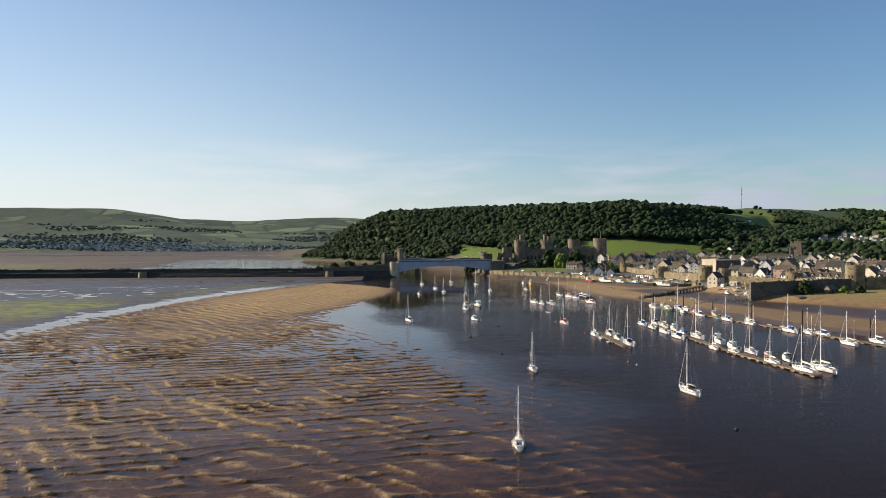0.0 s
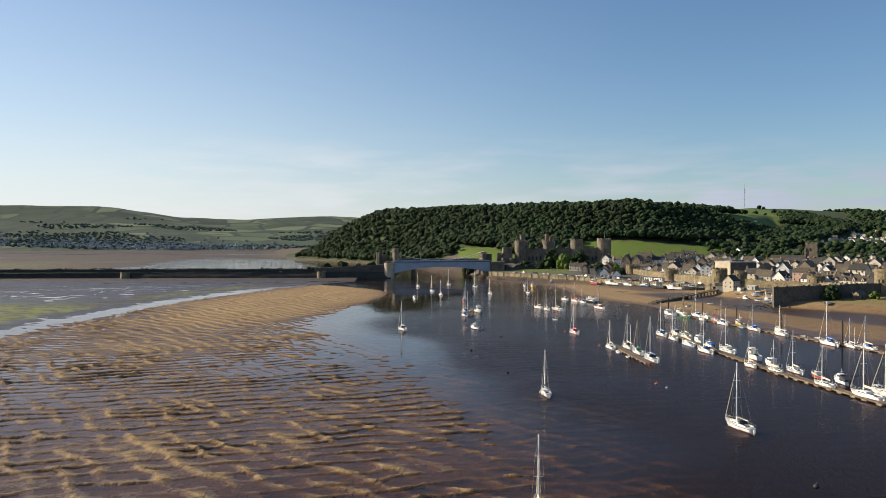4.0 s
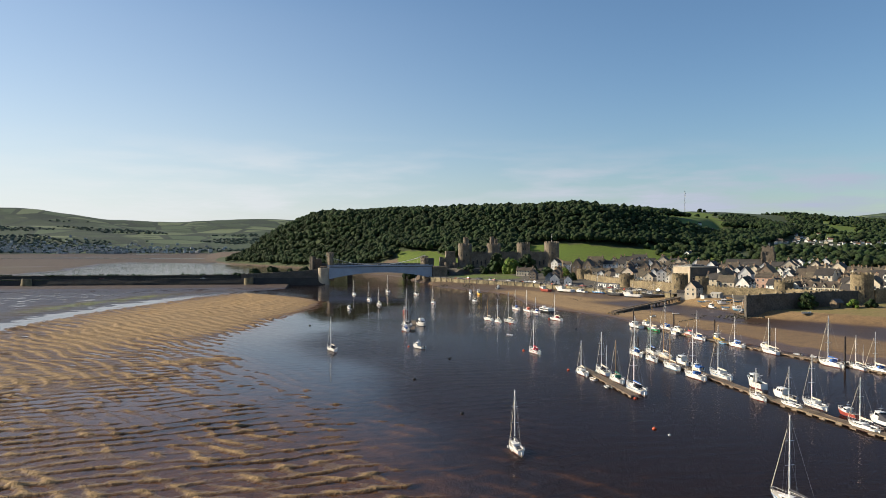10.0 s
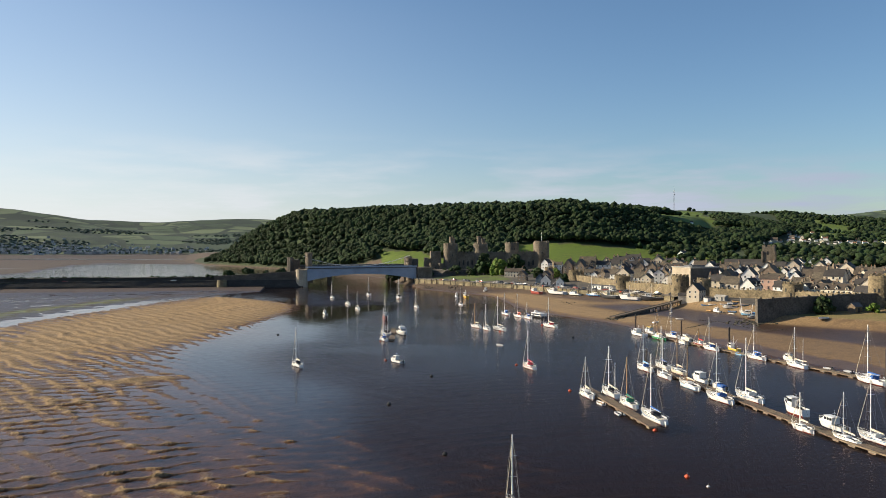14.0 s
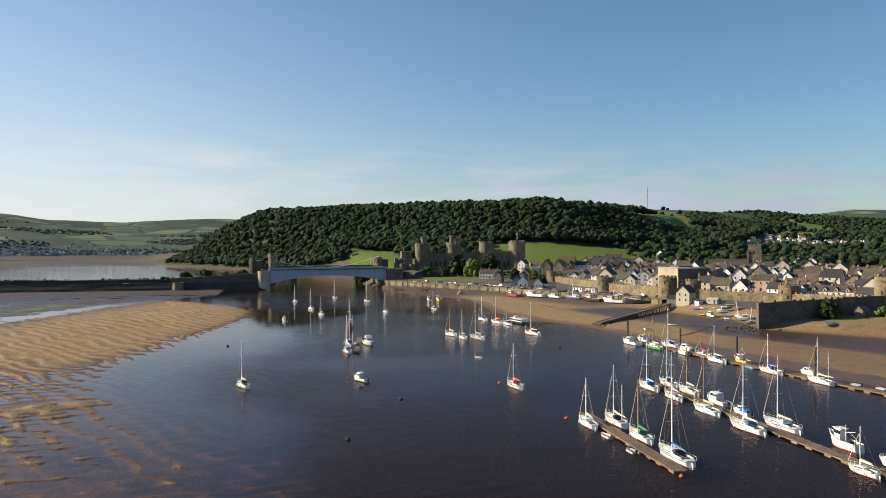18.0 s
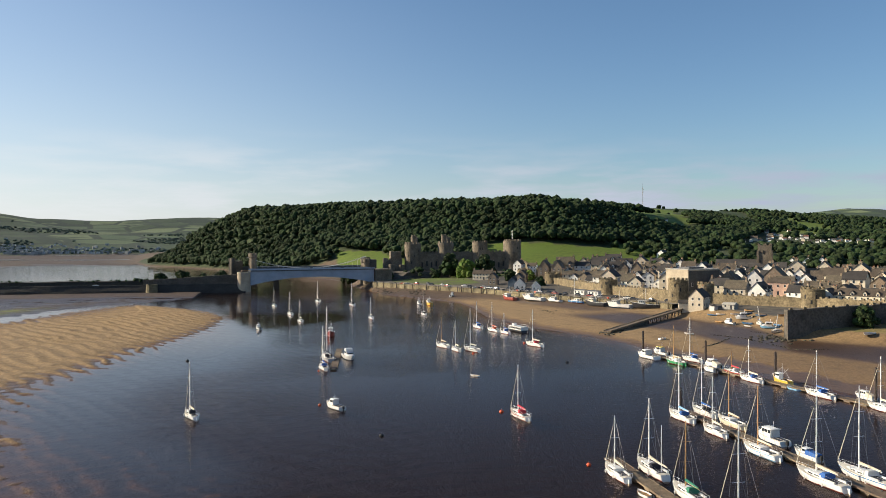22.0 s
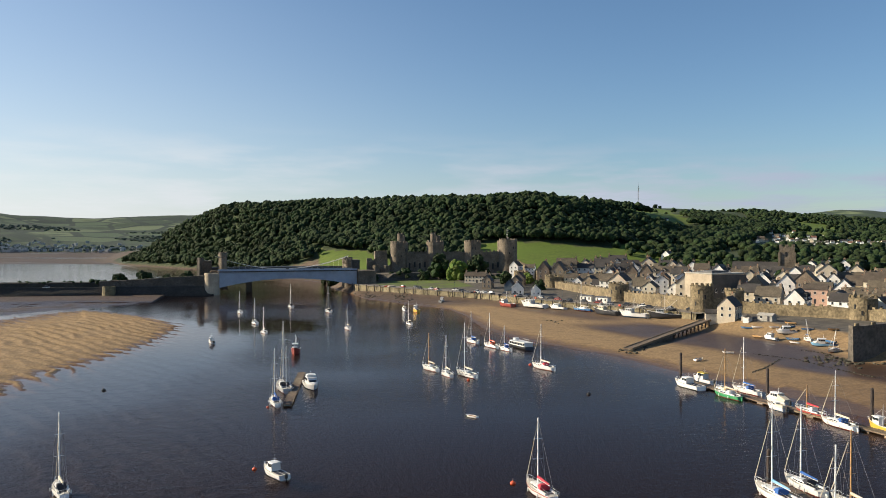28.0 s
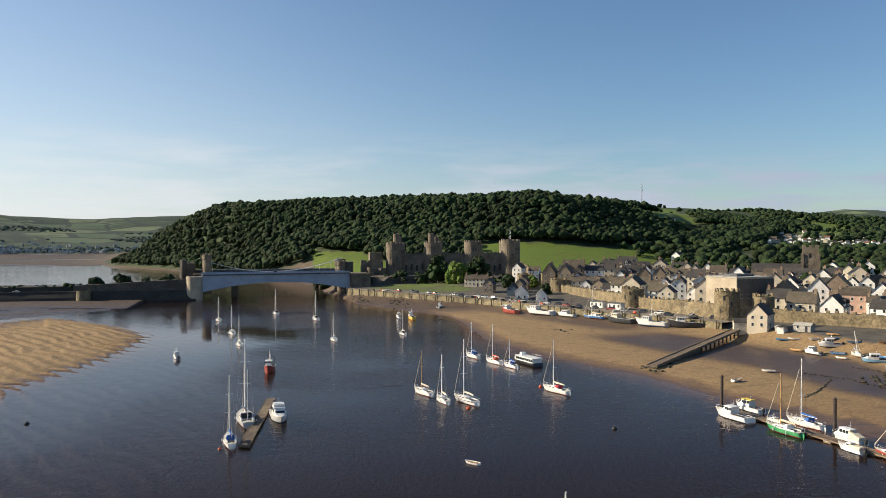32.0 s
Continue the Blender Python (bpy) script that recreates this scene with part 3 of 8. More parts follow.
    beach = np.interp(b, (-1, -0.25, 0, 0.18, 0.45, 0.8, 1.0), (-2.2, -0.9, 0, 0.9, 1.15, 2.0, 3.4)) + 0.08 * fbm(x / 12, y / 12, 51, 3) + 0.20 * sstep(650, 690, y) * vnoise(x / 3.4, y / 4.5, 52)
    beach += 2.0 * sstep(0.86, 1.02, b) * sstep(560, 520, y)
    d = x - qe
    slope = 6.0 + 0.042 * np.maximum(d - 18, 0)
    town = np.minimum(slope, 11.5 + 0.012 * np.maximum(d - 150, 0)) + 0.3 * fbm(x / 50, y / 50, 61, 2)
    low = 5.0 + 0.05 * np.maximum(d, 0)
    town = np.where(y < 470, np.minimum(low, town), town)
    step = np.where((y > 540) & (y < 850), sstep(3, 5, d), sstep(-6, 6, d))
    land = beach * (1 - step) + town * step
    z = np.where(x > we - 60, np.maximum(z, np.where(y > 870, np.where(d > 0, np.minimum(0.2 * d, town), -2), land)), z)
    # hills
    rough = fbm(x / 90, y / 90, 71, 3)
    z = np.maximum(z, rolled(wood_hill(x, y), 3 * rough))
    z = np.maximum(z, rolled(ridge(x, y, RIDGE_MAST, ((0, 1), (120, 0.93), (500, 0.5), (900, 0.17), (1200, 0.0))) * sstep(140, 360, x - water_edge(y)), 5 * rough))
    back = sstep(1200, 2200, x + 0.6 * (y - 900)) * 22
    z = np.where((x > 300) & (d > 200), np.maximum(z, back + 8), z)
    far = ridge(x, y, RIDGE_EAST, ((0, 1), (160, 0.93), (700, 0.52), (1250, 0.27), (1750, 0.06), (1950, -0.04)))
    far += (14 * fbm(x / 420, y / 420, 81, 4)) * sstep(2400, 3000, y)
    z = np.where((y > 2300) & (x < 1500), np.maximum(z, np.where(far > -1, far, -3)), z)
    z = np.maximum(z, rolled(ridge(x, y, RIDGE_SOUTH, ((0, 1), (300, 0.8), (900, 0.4), (1500, 0.0))), 10 * fbm(x / 300, y / 300, 83, 3)))
    return z


# ---------------------------------------------------------------- land and water
def axis(*runs):
    out = []
    for a, b, step in runs:
        n = max(1, int(round((b - a) / step)))
        out.extend(np.linspace(a, b, n, endpoint=False))
    return np.array(out + [runs[-1][1]])


def glade_mask(x, y):
    """Open pastures on the slope beyond the wood."""
    out = np.zeros(np.shape(x), bool)
    for x0, y0, x1, y1, r in ((478, 1122, 645, 1245, 40), (575, 1230, 780, 1690, 55), (840, 1230, 925, 1400, 45)):
        dx, dy = x1 - x0, y1 - y0
        s = np.clip(((x - x0) * dx + (y - y0) * dy) / (dx * dx + dy * dy), 0, 1)
        out = out | (np.hypot(x - x0 - s * dx, y - y0 - s * dy) < r * (0.85 + 0.3 * vnoise(x / 40, y / 40, 107)))
    return out


def wood_mask(x, y):
    r = wood_hill(x, y)
    edge = 33 + 4 * fbm(x / 60, y / 60, 91, 2)
    edge = np.where(x < 95, 2 + np.clip((x - 40) * 0.3, 0, 16), edge)
    edge = np.where((x > 100) & (x < 236), np.interp(x, (100, 140, 150, 225, 236), (27, 27, 20, 20, 30)), edge)
    edge = np.where(x > 470, 22, edge)
    return (r > edge) & ~glade_mask(x, y)


def build_land():
    xs = axis((-5200, -1500, 110), (-1500, -420, 22), (-420, -225, 4), (-225, -125, 1.5), (-125, 66, 0.8), (66, 320, 3.0), (320, 900, 10), (900, 1500, 24), (1500, 5200, 110))
    ys = axis((-1200, -60, 60), (-60, 60, 4.0), (60, 112, 2.0), (112, 290, 0.38), (290, 470, 0.6), (470, 730, 1.1), (730, 900, 4), (900, 1500, 9), (1500, 2400, 24), (2400, 4800, 34), (4800, 5400, 200))
    gx, gy = np.meshgrid(xs, ys)
    x, y = gx.ravel(), gy.ravel()
    z = ground(x, y)
    nx, ny = len(xs), len(ys)
    i = (np.arange(ny - 1)[:, None] * nx + np.arange(nx - 1)[None]).ravel()
    quads = np.stack([i, i + 1, i + nx + 1, i + nx], 1)
    me = bpy.data.meshes.new("ground")
    me.vertices.add(len(x))
    me.vertices.foreach_set("co", np.stack([x, y, z], 1).ravel().astype(np.float32))
    me.loops.add(quads.size)
    me.loops.foreach_set("vertex_index", quads.ravel().astype(np.int32))
    me.polygons.add(len(quads))
    me.polygons.foreach_set("loop_start", np.arange(0, quads.size, 4, dtype=np.int32))
    me.update(calc_edges=True)
    me.polygons.foreach_set("use_smooth", np.ones(len(quads), bool))
    we, qe = water_edge(y), quay_edge(y)
    b = (x - we) / np.maximum(qe - we, 4)
    e, g = bank_edge(y), gully(y)
    masks = {}
    bank = ((x > g + 2) & (x < e + 60) & (y < 715)).astype(float)
    mudpool = sstep(0.36, 0.5, b) * (1 - sstep(0.74, 0.86, b)) * (1 - sstep(545, 575, y)) * (y > 300)
    creek = sstep(560, 580, y) * sstep(0.55, 0.75, b) * (1 - 0.5 * sstep(640, 690, y))
    beach = ((x > we - 30) & (y < 800)) * (1 - 0.85 * mudpool) * (1 - 0.7 * creek)
    strand = sstep(655, 690, y + 0.3 * (x - 150)) * (x > we) * (y < 800)
    masks["sand"] = np.clip(np.maximum(bank, beach * (1 - 0.8 * strand)), 0, 1)
    masks["wet"] = np.clip(np.maximum(np.maximum(0.85 * mudpool, 0.6 * creek * (x > we)), 0.5 * strand) + 0.55 * ((x < g) & (y < 800)) + 0.4 * ((y > 820) & (x < we)) + 0.45 * ((b > 0) & (b < 1) & (x > we)) * sstep(470, 400, y) + 0.6 * (b > -0.2) * (b < 0.09) * (y < 800), 0, 1)
    masks["algae"] = np.exp(-(((x + 178 + (y - 460) * 0.35) / 40) ** 2 + ((y - 462) / 55) ** 2)) * 1.3 * (x < g - 14)
    masks["algae"] += 0.75 * np.exp(-((x - g + 24) / 9) ** 2) * sstep(530, 570, y) * (1 - sstep(660, 690, y))
    masks["algae"] += 0.6 * np.exp(-((x + 570) / 110) ** 2 - ((y - 1160) / 130) ** 2)
    masks["algae"] *= np.clip(1.1 + 1.2 * fbm(x / 22, y / 14, 97, 3), 0, 1.4)
    masks["relief"] = np.where(x > we - 20, 0.3, 1.0)
    d = x - qe
    r = wood_hill(x, y)
    woods = wood_mask(x, y).astype(float)
    meadow = ((r > 7) & (x > 95) & (x < 430) & (y > 868)) * (1 - woods)
    lawn = (d > 15) * (y > 742) * (y < 880) * (x > 110) * (x < 178) + (y > 785) * (y < 830) * (x > 190) * (x < 236)
    fore = (d > 2) * (y < 455) * (x > 200)
    glade = glade_mask(x, y) * 1.0
    lawn = lawn * np.clip(0.85 + 0.8 * fbm(x / 7, y / 7, 98, 3), 0, 1)
    masks["grass"] = np.clip(meadow + lawn + glade + 0.6 * fore * (0.55 + 0.6 * fbm(x / 9, y / 9, 95, 3)), 0, 1)
    moor = ridge(x, y, RIDGE_SOUTH, ((0, 1), (900, 0.4), (1500, 0))) > 6
    hem = (1 - glade_mask(x, y)) * (x > 430) * (x < 720) * (y > 800) * (y < 1150) * (1 - meadow)
    masks["wood"] = np.clip(woods + 0.75 * ((d > 12) * (y > 738) * (y < 885) * (x > 105) * (x < 240)) * (1 - np.clip(lawn, 0, 1)) + 0.85 * moor + 0.9 * hem, 0, 1)
    masks["town"] = ((d > 1.5) & (y > 470) & (y < 860) & (x < 700)) * (1 - np.clip(lawn, 0, 1)) * 1.0
    far = np.where(y > 2330, 1.0, 0) * (z > 1.0)
    country = (1 - hem) * (1 - glade_mask(x, y)) * ((x > 330) & (y > 860) & (z > 9)) * (1 - woods) * (1 - meadow)
    near = np.clip(country + (x > 700) * (d > 0) * (y < 2300), 0, 1)
    masks["grass"] = np.clip(masks["grass"] + 0.85 * near * (1 - masks["wood"]), 0, 1)
    masks["fields"] = np.clip(far, 0, 1)
    for name, values in masks.items():
        a = me.attributes.new(name, "FLOAT", "POINT")
        a.data.foreach_set("value", np.asarray(values, np.float32))
    me.materials.append(M["ground"])
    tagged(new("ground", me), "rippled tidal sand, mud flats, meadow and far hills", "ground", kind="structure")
    # the water's surface, calmer where the bank and the causeway shelter it
    xs = axis((-5200, -1500, 400), (-1500, -300, 60), (-300, 300, 6), (300, 5200, 400))
    ys = axis((-1200, 60, 100), (60, 840, 6), (840, 2400, 40), (2400, 5400, 400))
    gx, gy = np.meshgrid(xs, ys)
    x, y = gx.ravel(), gy.ravel()
    nx, ny = len(xs), len(ys)
    i = (np.arange(ny - 1)[:, None] * nx + np.arange(nx - 1)[None]).ravel()
    me = bpy.data.meshes.new("water")
    me.from_pydata(np.stack([x, y, 0 * x], 1).tolist(), [], np.stack([i, i + 1, i + nx + 1, i + nx], 1).tolist())
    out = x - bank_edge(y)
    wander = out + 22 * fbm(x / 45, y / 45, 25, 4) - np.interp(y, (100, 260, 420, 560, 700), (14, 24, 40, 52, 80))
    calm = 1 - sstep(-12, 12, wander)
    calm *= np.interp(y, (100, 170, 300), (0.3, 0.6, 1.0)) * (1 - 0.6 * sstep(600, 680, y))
    # reflections painted brighter up the river, dimmer in the near channel
    painted_sheen = np.where(y > 815, 1.0, np.maximum(calm, 0.85 * sstep(230, 540, y)))
    for name, values in (("calm", np.where(y > 815, 0.3, calm)), ("painted_sheen", painted_sheen)):
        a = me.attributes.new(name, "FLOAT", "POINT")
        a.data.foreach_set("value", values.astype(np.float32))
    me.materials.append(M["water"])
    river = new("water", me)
    river.visible_shadow = False
    tagged(river, "dark brown estuary water with small ripples", "water", kind="structure")


build_land()


def build_haze():
    """A far shell of bright haze low in the sky, thicker towards the sun, with faint streaks of cloud away from it."""
    m = bpy.data.materials.new("horizon_haze")
    m.use_nodes = True
    t = m.node_tree
    t.nodes.remove(t.nodes["Principled BSDF"])
    geo = t.nodes.new("ShaderNodeNewGeometry")

    def attr(name):
        n = t.nodes.new("ShaderNodeAttribute")
        n.attribute_name = name
        return n.outputs["Fac"]

    flat = t.nodes.new("ShaderNodeMapping")
    flat.inputs["Scale"].default_value = (1 / 520.0, 1 / 520.0, 1 / 85.0)
    t.links.new(geo.outputs["Position"], flat.inputs["Vector"])
    n = t.nodes.new("ShaderNodeTexNoise")
    n.inputs["Scale"].default_value, n.inputs["Detail"].default_value = 1.0, 6.0
    t.links.new(flat.outputs[0], n.inputs["Vector"])
    streak = t.nodes.new("ShaderNodeMapRange")
    for k, v in enumerate((0.40, 0.66, 0.0, 0.95)):
        streak.inputs[k + 1].default_value = v
    t.links.new(n.outputs["Fac"], streak.inputs[0])
    cloud = t.nodes.new("ShaderNodeMath")
    cloud.operation = "MULTIPLY"
    t.links.new(streak.outputs[0], cloud.inputs[0])
    t.links.new(attr("cloud"), cloud.inputs[1])
    both = t.nodes.new("ShaderNodeMath")
    both.operation, both.use_clamp = "ADD", True
    t.links.new(cloud.outputs[0], both.inputs[0])
    t.links.new(attr("haze"), both.inputs[1])
    col = t.nodes.new("ShaderNodeMix")
    col.data_type = "RGBA"
    col.inputs[6].default_value, col.inputs[7].default_value = (0.265, 0.27, 0.31, 1), (0.515, 0.478, 0.44, 1)
    t.links.new(attr("sunward"), col.inputs[0])
    glow, clear = t.nodes.new("ShaderNodeEmission"), t.nodes.new("ShaderNodeBsdfTransparent")
    t.links.new(col.outputs[2], glow.inputs["Color"])
    mix = t.nodes.new("ShaderNodeMixShader")
    t.links.new(both.outputs[0], mix.inputs[0])
    t.links.new(clear.outputs[0], mix.inputs[1])
    t.links.new(glow.outputs[0], mix.inputs[2])
    t.links.new(mix.outputs[0], t.nodes["Material Output"].inputs[0])
    az, el = np.meshgrid(np.linspace(-math.pi, math.pi, 121), np.radians(np.concatenate((np.linspace(-1.2, 9, 25), np.linspace(10, 22, 12)))))
    az, el = az.ravel(), el.ravel()
    r = 4800
    co = np.stack([37 + r * np.sin(az) * np.cos(el), 142 + r * np.cos(az) * np.cos(el), r * np.sin(el)], 1)
    i = (np.arange(36)[:, None] * 121 + np.arange(120)[None]).ravel()
    me = bpy.data.meshes.new("sky_haze")
    me.from_pydata(co.tolist(), [], np.stack([i, i + 1, i + 122, i + 121], 1).tolist())
    toward = np.cos(az - radians(SUN_AZ)) * 0.5 + 0.5
    sunward = sstep(0.30, 0.86, toward)
    e = np.degrees(el)
    haze = (0.16 + 0.58 * sunward) * np.exp(-np.maximum(e, 0) / (3.2 + 2.2 * sunward)) + 0.40 * sstep(0.42, 1.0, toward) * np.exp(-np.maximum(e - 4, 0) / 16)
    haze = haze * (1 - sstep(15.5, 22, e))
    turn = np.degrees(az)
    cloud = sstep(8, 30, turn) * (1 - sstep(75, 110, turn)) * sstep(0.2, 1.6, e) * (1 - sstep(4.2, 6.4, e)) + 0.35 * sstep(-30, 0, turn) * (1 - sstep(20, 40, turn)) * sstep(1.0, 3.0, e) * (1 - sstep(5.5, 8.5, e))
    for name, values in (("haze", haze), ("cloud", cloud), ("sunward", sunward)):
        a = me.attributes.new(name, "FLOAT", "POINT")
        a.data.foreach_set("value", values.astype(np.float32))
    me.materials.append(m)
    for p in me.polygons:
        p.use_smooth = True
    tagged(new("backdrop", me), "pale haze and faint cloud streaks above the horizon", "sky", kind="structure")


build_haze()


# ---------------------------------------------------------------- trees
def crown_template(seed, lumps, flat=0.8, fine=1):
    """Verts and triangles of a crown made of uneven lumps."""
    rng = random.Random(seed)
    vs, fs = [], []
    small = (6 / max(lumps, 6)) ** 0.45
    for k in range(lumps):
        bm = bmesh.new()
        bmesh.ops.create_icosphere(bm, subdivisions=fine, radius=1.0)
        a, ring = rng.uniform(0, 6.28), (0 if k == 0 else rng.uniform(0.30, 0.72))
        c = Vector((ring * math.cos(a), ring * math.sin(a), rng.uniform(-0.3, 0.62 - 0.55 * ring) if k else 0.25))
        s = rng.uniform(0.42, 0.6) * small if k else 0.62
        base = len(vs)
        for v in bm.verts:
            q = v.co * rng.uniform(0.78, 1.2) * s
            vs.append((q.x + c.x, q.y + c.y, (q.z + c.z) * flat))
        fs.extend([[v.index + base for v in f.verts] for f in bm.faces])
        bm.free()
    return np.array(vs), np.array(fs)


def grove(name, label, spots, mat, seed, lumps=5, flat=0.8, fine=1):
    """Many crowns in one mesh, for woods that nobody could count. spots: rows of x, y, z, radius."""
    rng = np.random.default_rng(seed)
    kinds = [crown_template(seed * 10 + k, lumps, flat, fine) for k in range(7)]
    vs, fs, base = [], [], 0
    for n, (x, y, z, r) in enumerate(spots):
        v, f = kinds[n % 7]
        a = rng.uniform(0, 6.28)
        c, s = math.cos(a) * r, math.sin(a) * r
        vs.append(np.stack([v[:, 0] * c - v[:, 1] * s + x, v[:, 0] * s + v[:, 1] * c + y, v[:, 2] * r * rng.uniform(0.85, 1.25) + z], 1))
        fs.append(f + base)
        base += len(v)
    vs, fs = np.concatenate(vs), np.concatenate(fs)
    me = bpy.data.meshes.new(name)
    me.vertices.add(len(vs))
    me.vertices.foreach_set("co", vs.ravel().astype(np.float32))
    me.loops.add(fs.size)
    me.loops.foreach_set("vertex_index", fs.ravel().astype(np.int32))
    me.polygons.add(len(fs))
    me.polygons.foreach_set("loop_start", np.arange(0, fs.size, 3, dtype=np.int32))
    me.update(calc_edges=True)
    me.polygons.foreach_set("use_smooth", np.ones(len(fs), bool))
    me.materials.append(M[mat])
    return tagged(new(name, me), label, "woodland", kind="stuff")


def spread(x0, x1, y0, y1, step, seed):
    rng = np.random.default_rng(seed)
    gx, gy = np.meshgrid(np.arange(x0, x1, step), np.arange(y0, y1, step))
    return (gx + rng.uniform(-0.45, 0.45, gx.shape) * step).ravel(), (gy + rng.uniform(-0.45, 0.45, gy.shape) * step).ravel(), rng


def build_woods():
    x, y, rng = spread(-200, 760, 860, 1640, 7.0, 5)
    keep = wood_mask(x, y) & (y < np.interp(x, (-200, -80, 12, 107, 197, 334, 425, 531, 680, 760), (1480, 1420, 1352, 1285, 1222, 1130, 1165, 1290, 1540, 1660)))
    x, y = x[keep], y[keep]
    r = 4.2 + 3.2 * rng.random(len(x)) ** 1.6
    z = ground(x, y) + 4.0 + rng.uniform(0, 2.0, len(x)) + 0.25 * r
    grove("woodland", "dense dark green broadleaf wood on the hill", np.stack([x, y, z, r], 1), "leaf_wood", 3, 12, 0.9, 1)
    # hedges, copses and wooded slopes round the hill with the mast
    x, y, rng = spread(380, 1700, 740, 1880, 13, 6)
    belt = fbm(x / 150, y / 110, 101, 3) + 0.25 * sstep(1650, 1800, y + 0.35 * (x - 820))
    keep = ((ridge(x, y, RIDGE_MAST, ((0, 1), (900, 0.2), (1200, 0))) > 9) | ((x > 375 + 0.35 * np.maximum(y - 900, 0)) & (y < 1120) & (y > 790))) & ~wood_mask(x, y) & (belt > np.where((y < 1120) & (x < 620), -0.5, -0.34)) & (x - quay_edge(y) > 250) & ~((np.abs(x - 655) < 125) & (np.abs(y - 1065) < 110) & (belt < 0.42))
    keep &= ~(glade_mask(x, y) & (fbm(x / 30, y / 30, 108, 2) < 0.45))
    x, y = x[keep], y[keep]
    r = rng.uniform(4.5, 8.0, len(x))
    grove("copse", "scattered copses and hedgerow trees on the far slope", np.stack([x, y, ground(x, y) + r * 0.6, r], 1), "leaf_wood", 4, 4)
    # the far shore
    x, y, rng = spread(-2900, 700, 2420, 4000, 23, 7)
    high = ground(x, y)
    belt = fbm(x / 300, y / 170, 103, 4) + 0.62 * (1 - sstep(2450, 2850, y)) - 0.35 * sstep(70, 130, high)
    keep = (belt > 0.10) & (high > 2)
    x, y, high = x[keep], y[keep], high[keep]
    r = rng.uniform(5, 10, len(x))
    grove("distant_trees", "hazy woods and hedges on the far shore", np.stack([x, y, high + r * 0.25, r], 1), "leaf_hazed", 5, 2, 0.55)


build_woods()


def tree(x, y, z, height, radius, mat, label, seed, group="town trees"):
    """A tapered trunk with limbs and a crown of many uneven leaf clumps."""
    rng = random.Random(seed)
    ob = thing("tree", label, "tree", pose(x, y, z), group)
    bm = bmesh.new()
    rod(bm, (0, 0, -0.5), (0, 0, height * 0.5), radius * 0.09, radius * 0.05, 7)
    for k in range(5):
        a = k * 1.26 + rng.uniform(-0.3, 0.3)
        rod(bm, (0, 0, height * rng.uniform(0.22, 0.4)), (radius * 0.6 * math.cos(a), radius * 0.6 * math.sin(a), height * rng.uniform(0.5, 0.75)), radius * 0.04, radius * 0.015, 5)
    part("trunk", bm, "bark", ob)
    bm = bmesh.new()
    for k in range(46):
        a, q = rng.uniform(0, 6.28), rng.random() ** 0.5
        h = rng.uniform(0.22, 1.0)
        wide = math.sin(math.pi * min(1, 0.18 + 0.78 * h)) ** 0.7
        s = radius * rng.uniform(0.17, 0.31)
        got = bmesh.ops.create_icosphere(bm, subdivisions=2, radius=s, matrix=pose(radius * 0.85 * q * wide * math.cos(a), radius * 0.85 * q * wide * math.sin(a), height * h - s * 0.6, 0, 0, rng.uniform(0, 360)))
        for v in got["verts"]:
            v.co += Vector((rng.uniform(-1, 1), rng.uniform(-1, 1), rng.uniform(-1, 1))) * s * 0.3
    part("crown", bm, mat, ob)
    return ob


# ---------------------------------------------------------------- masonry
def merlons(parent, spots, mesh, name="merlon"):
    for x, y, z, turn in spots:
        part(name, mesh, None, parent, m=pose(x, y, z, 0, 0, turn))


def block_mesh(name, sx, sy, sz, mat):
    bm = bmesh.new()
    box(bm, -sx / 2, -sy / 2, -0.05, sx / 2, sy / 2, sz)
    bmesh.ops.bevel(bm, geom=bm.edges[:], offset=min(sx, sy, sz) * 0.08, segments=1, affect="EDGES")
    return mesh_of(name, bm, mat)


MERLON = block_mesh("merlon", 1.7, 0.7, 1.25, "stone")
MERLON_SMALL = block_mesh("merlon", 1.3, 0.6, 0.8, "wall_stone")
SLIT = block_mesh("arrow_slit", 0.7, 0.5, 1.7, "rubber")


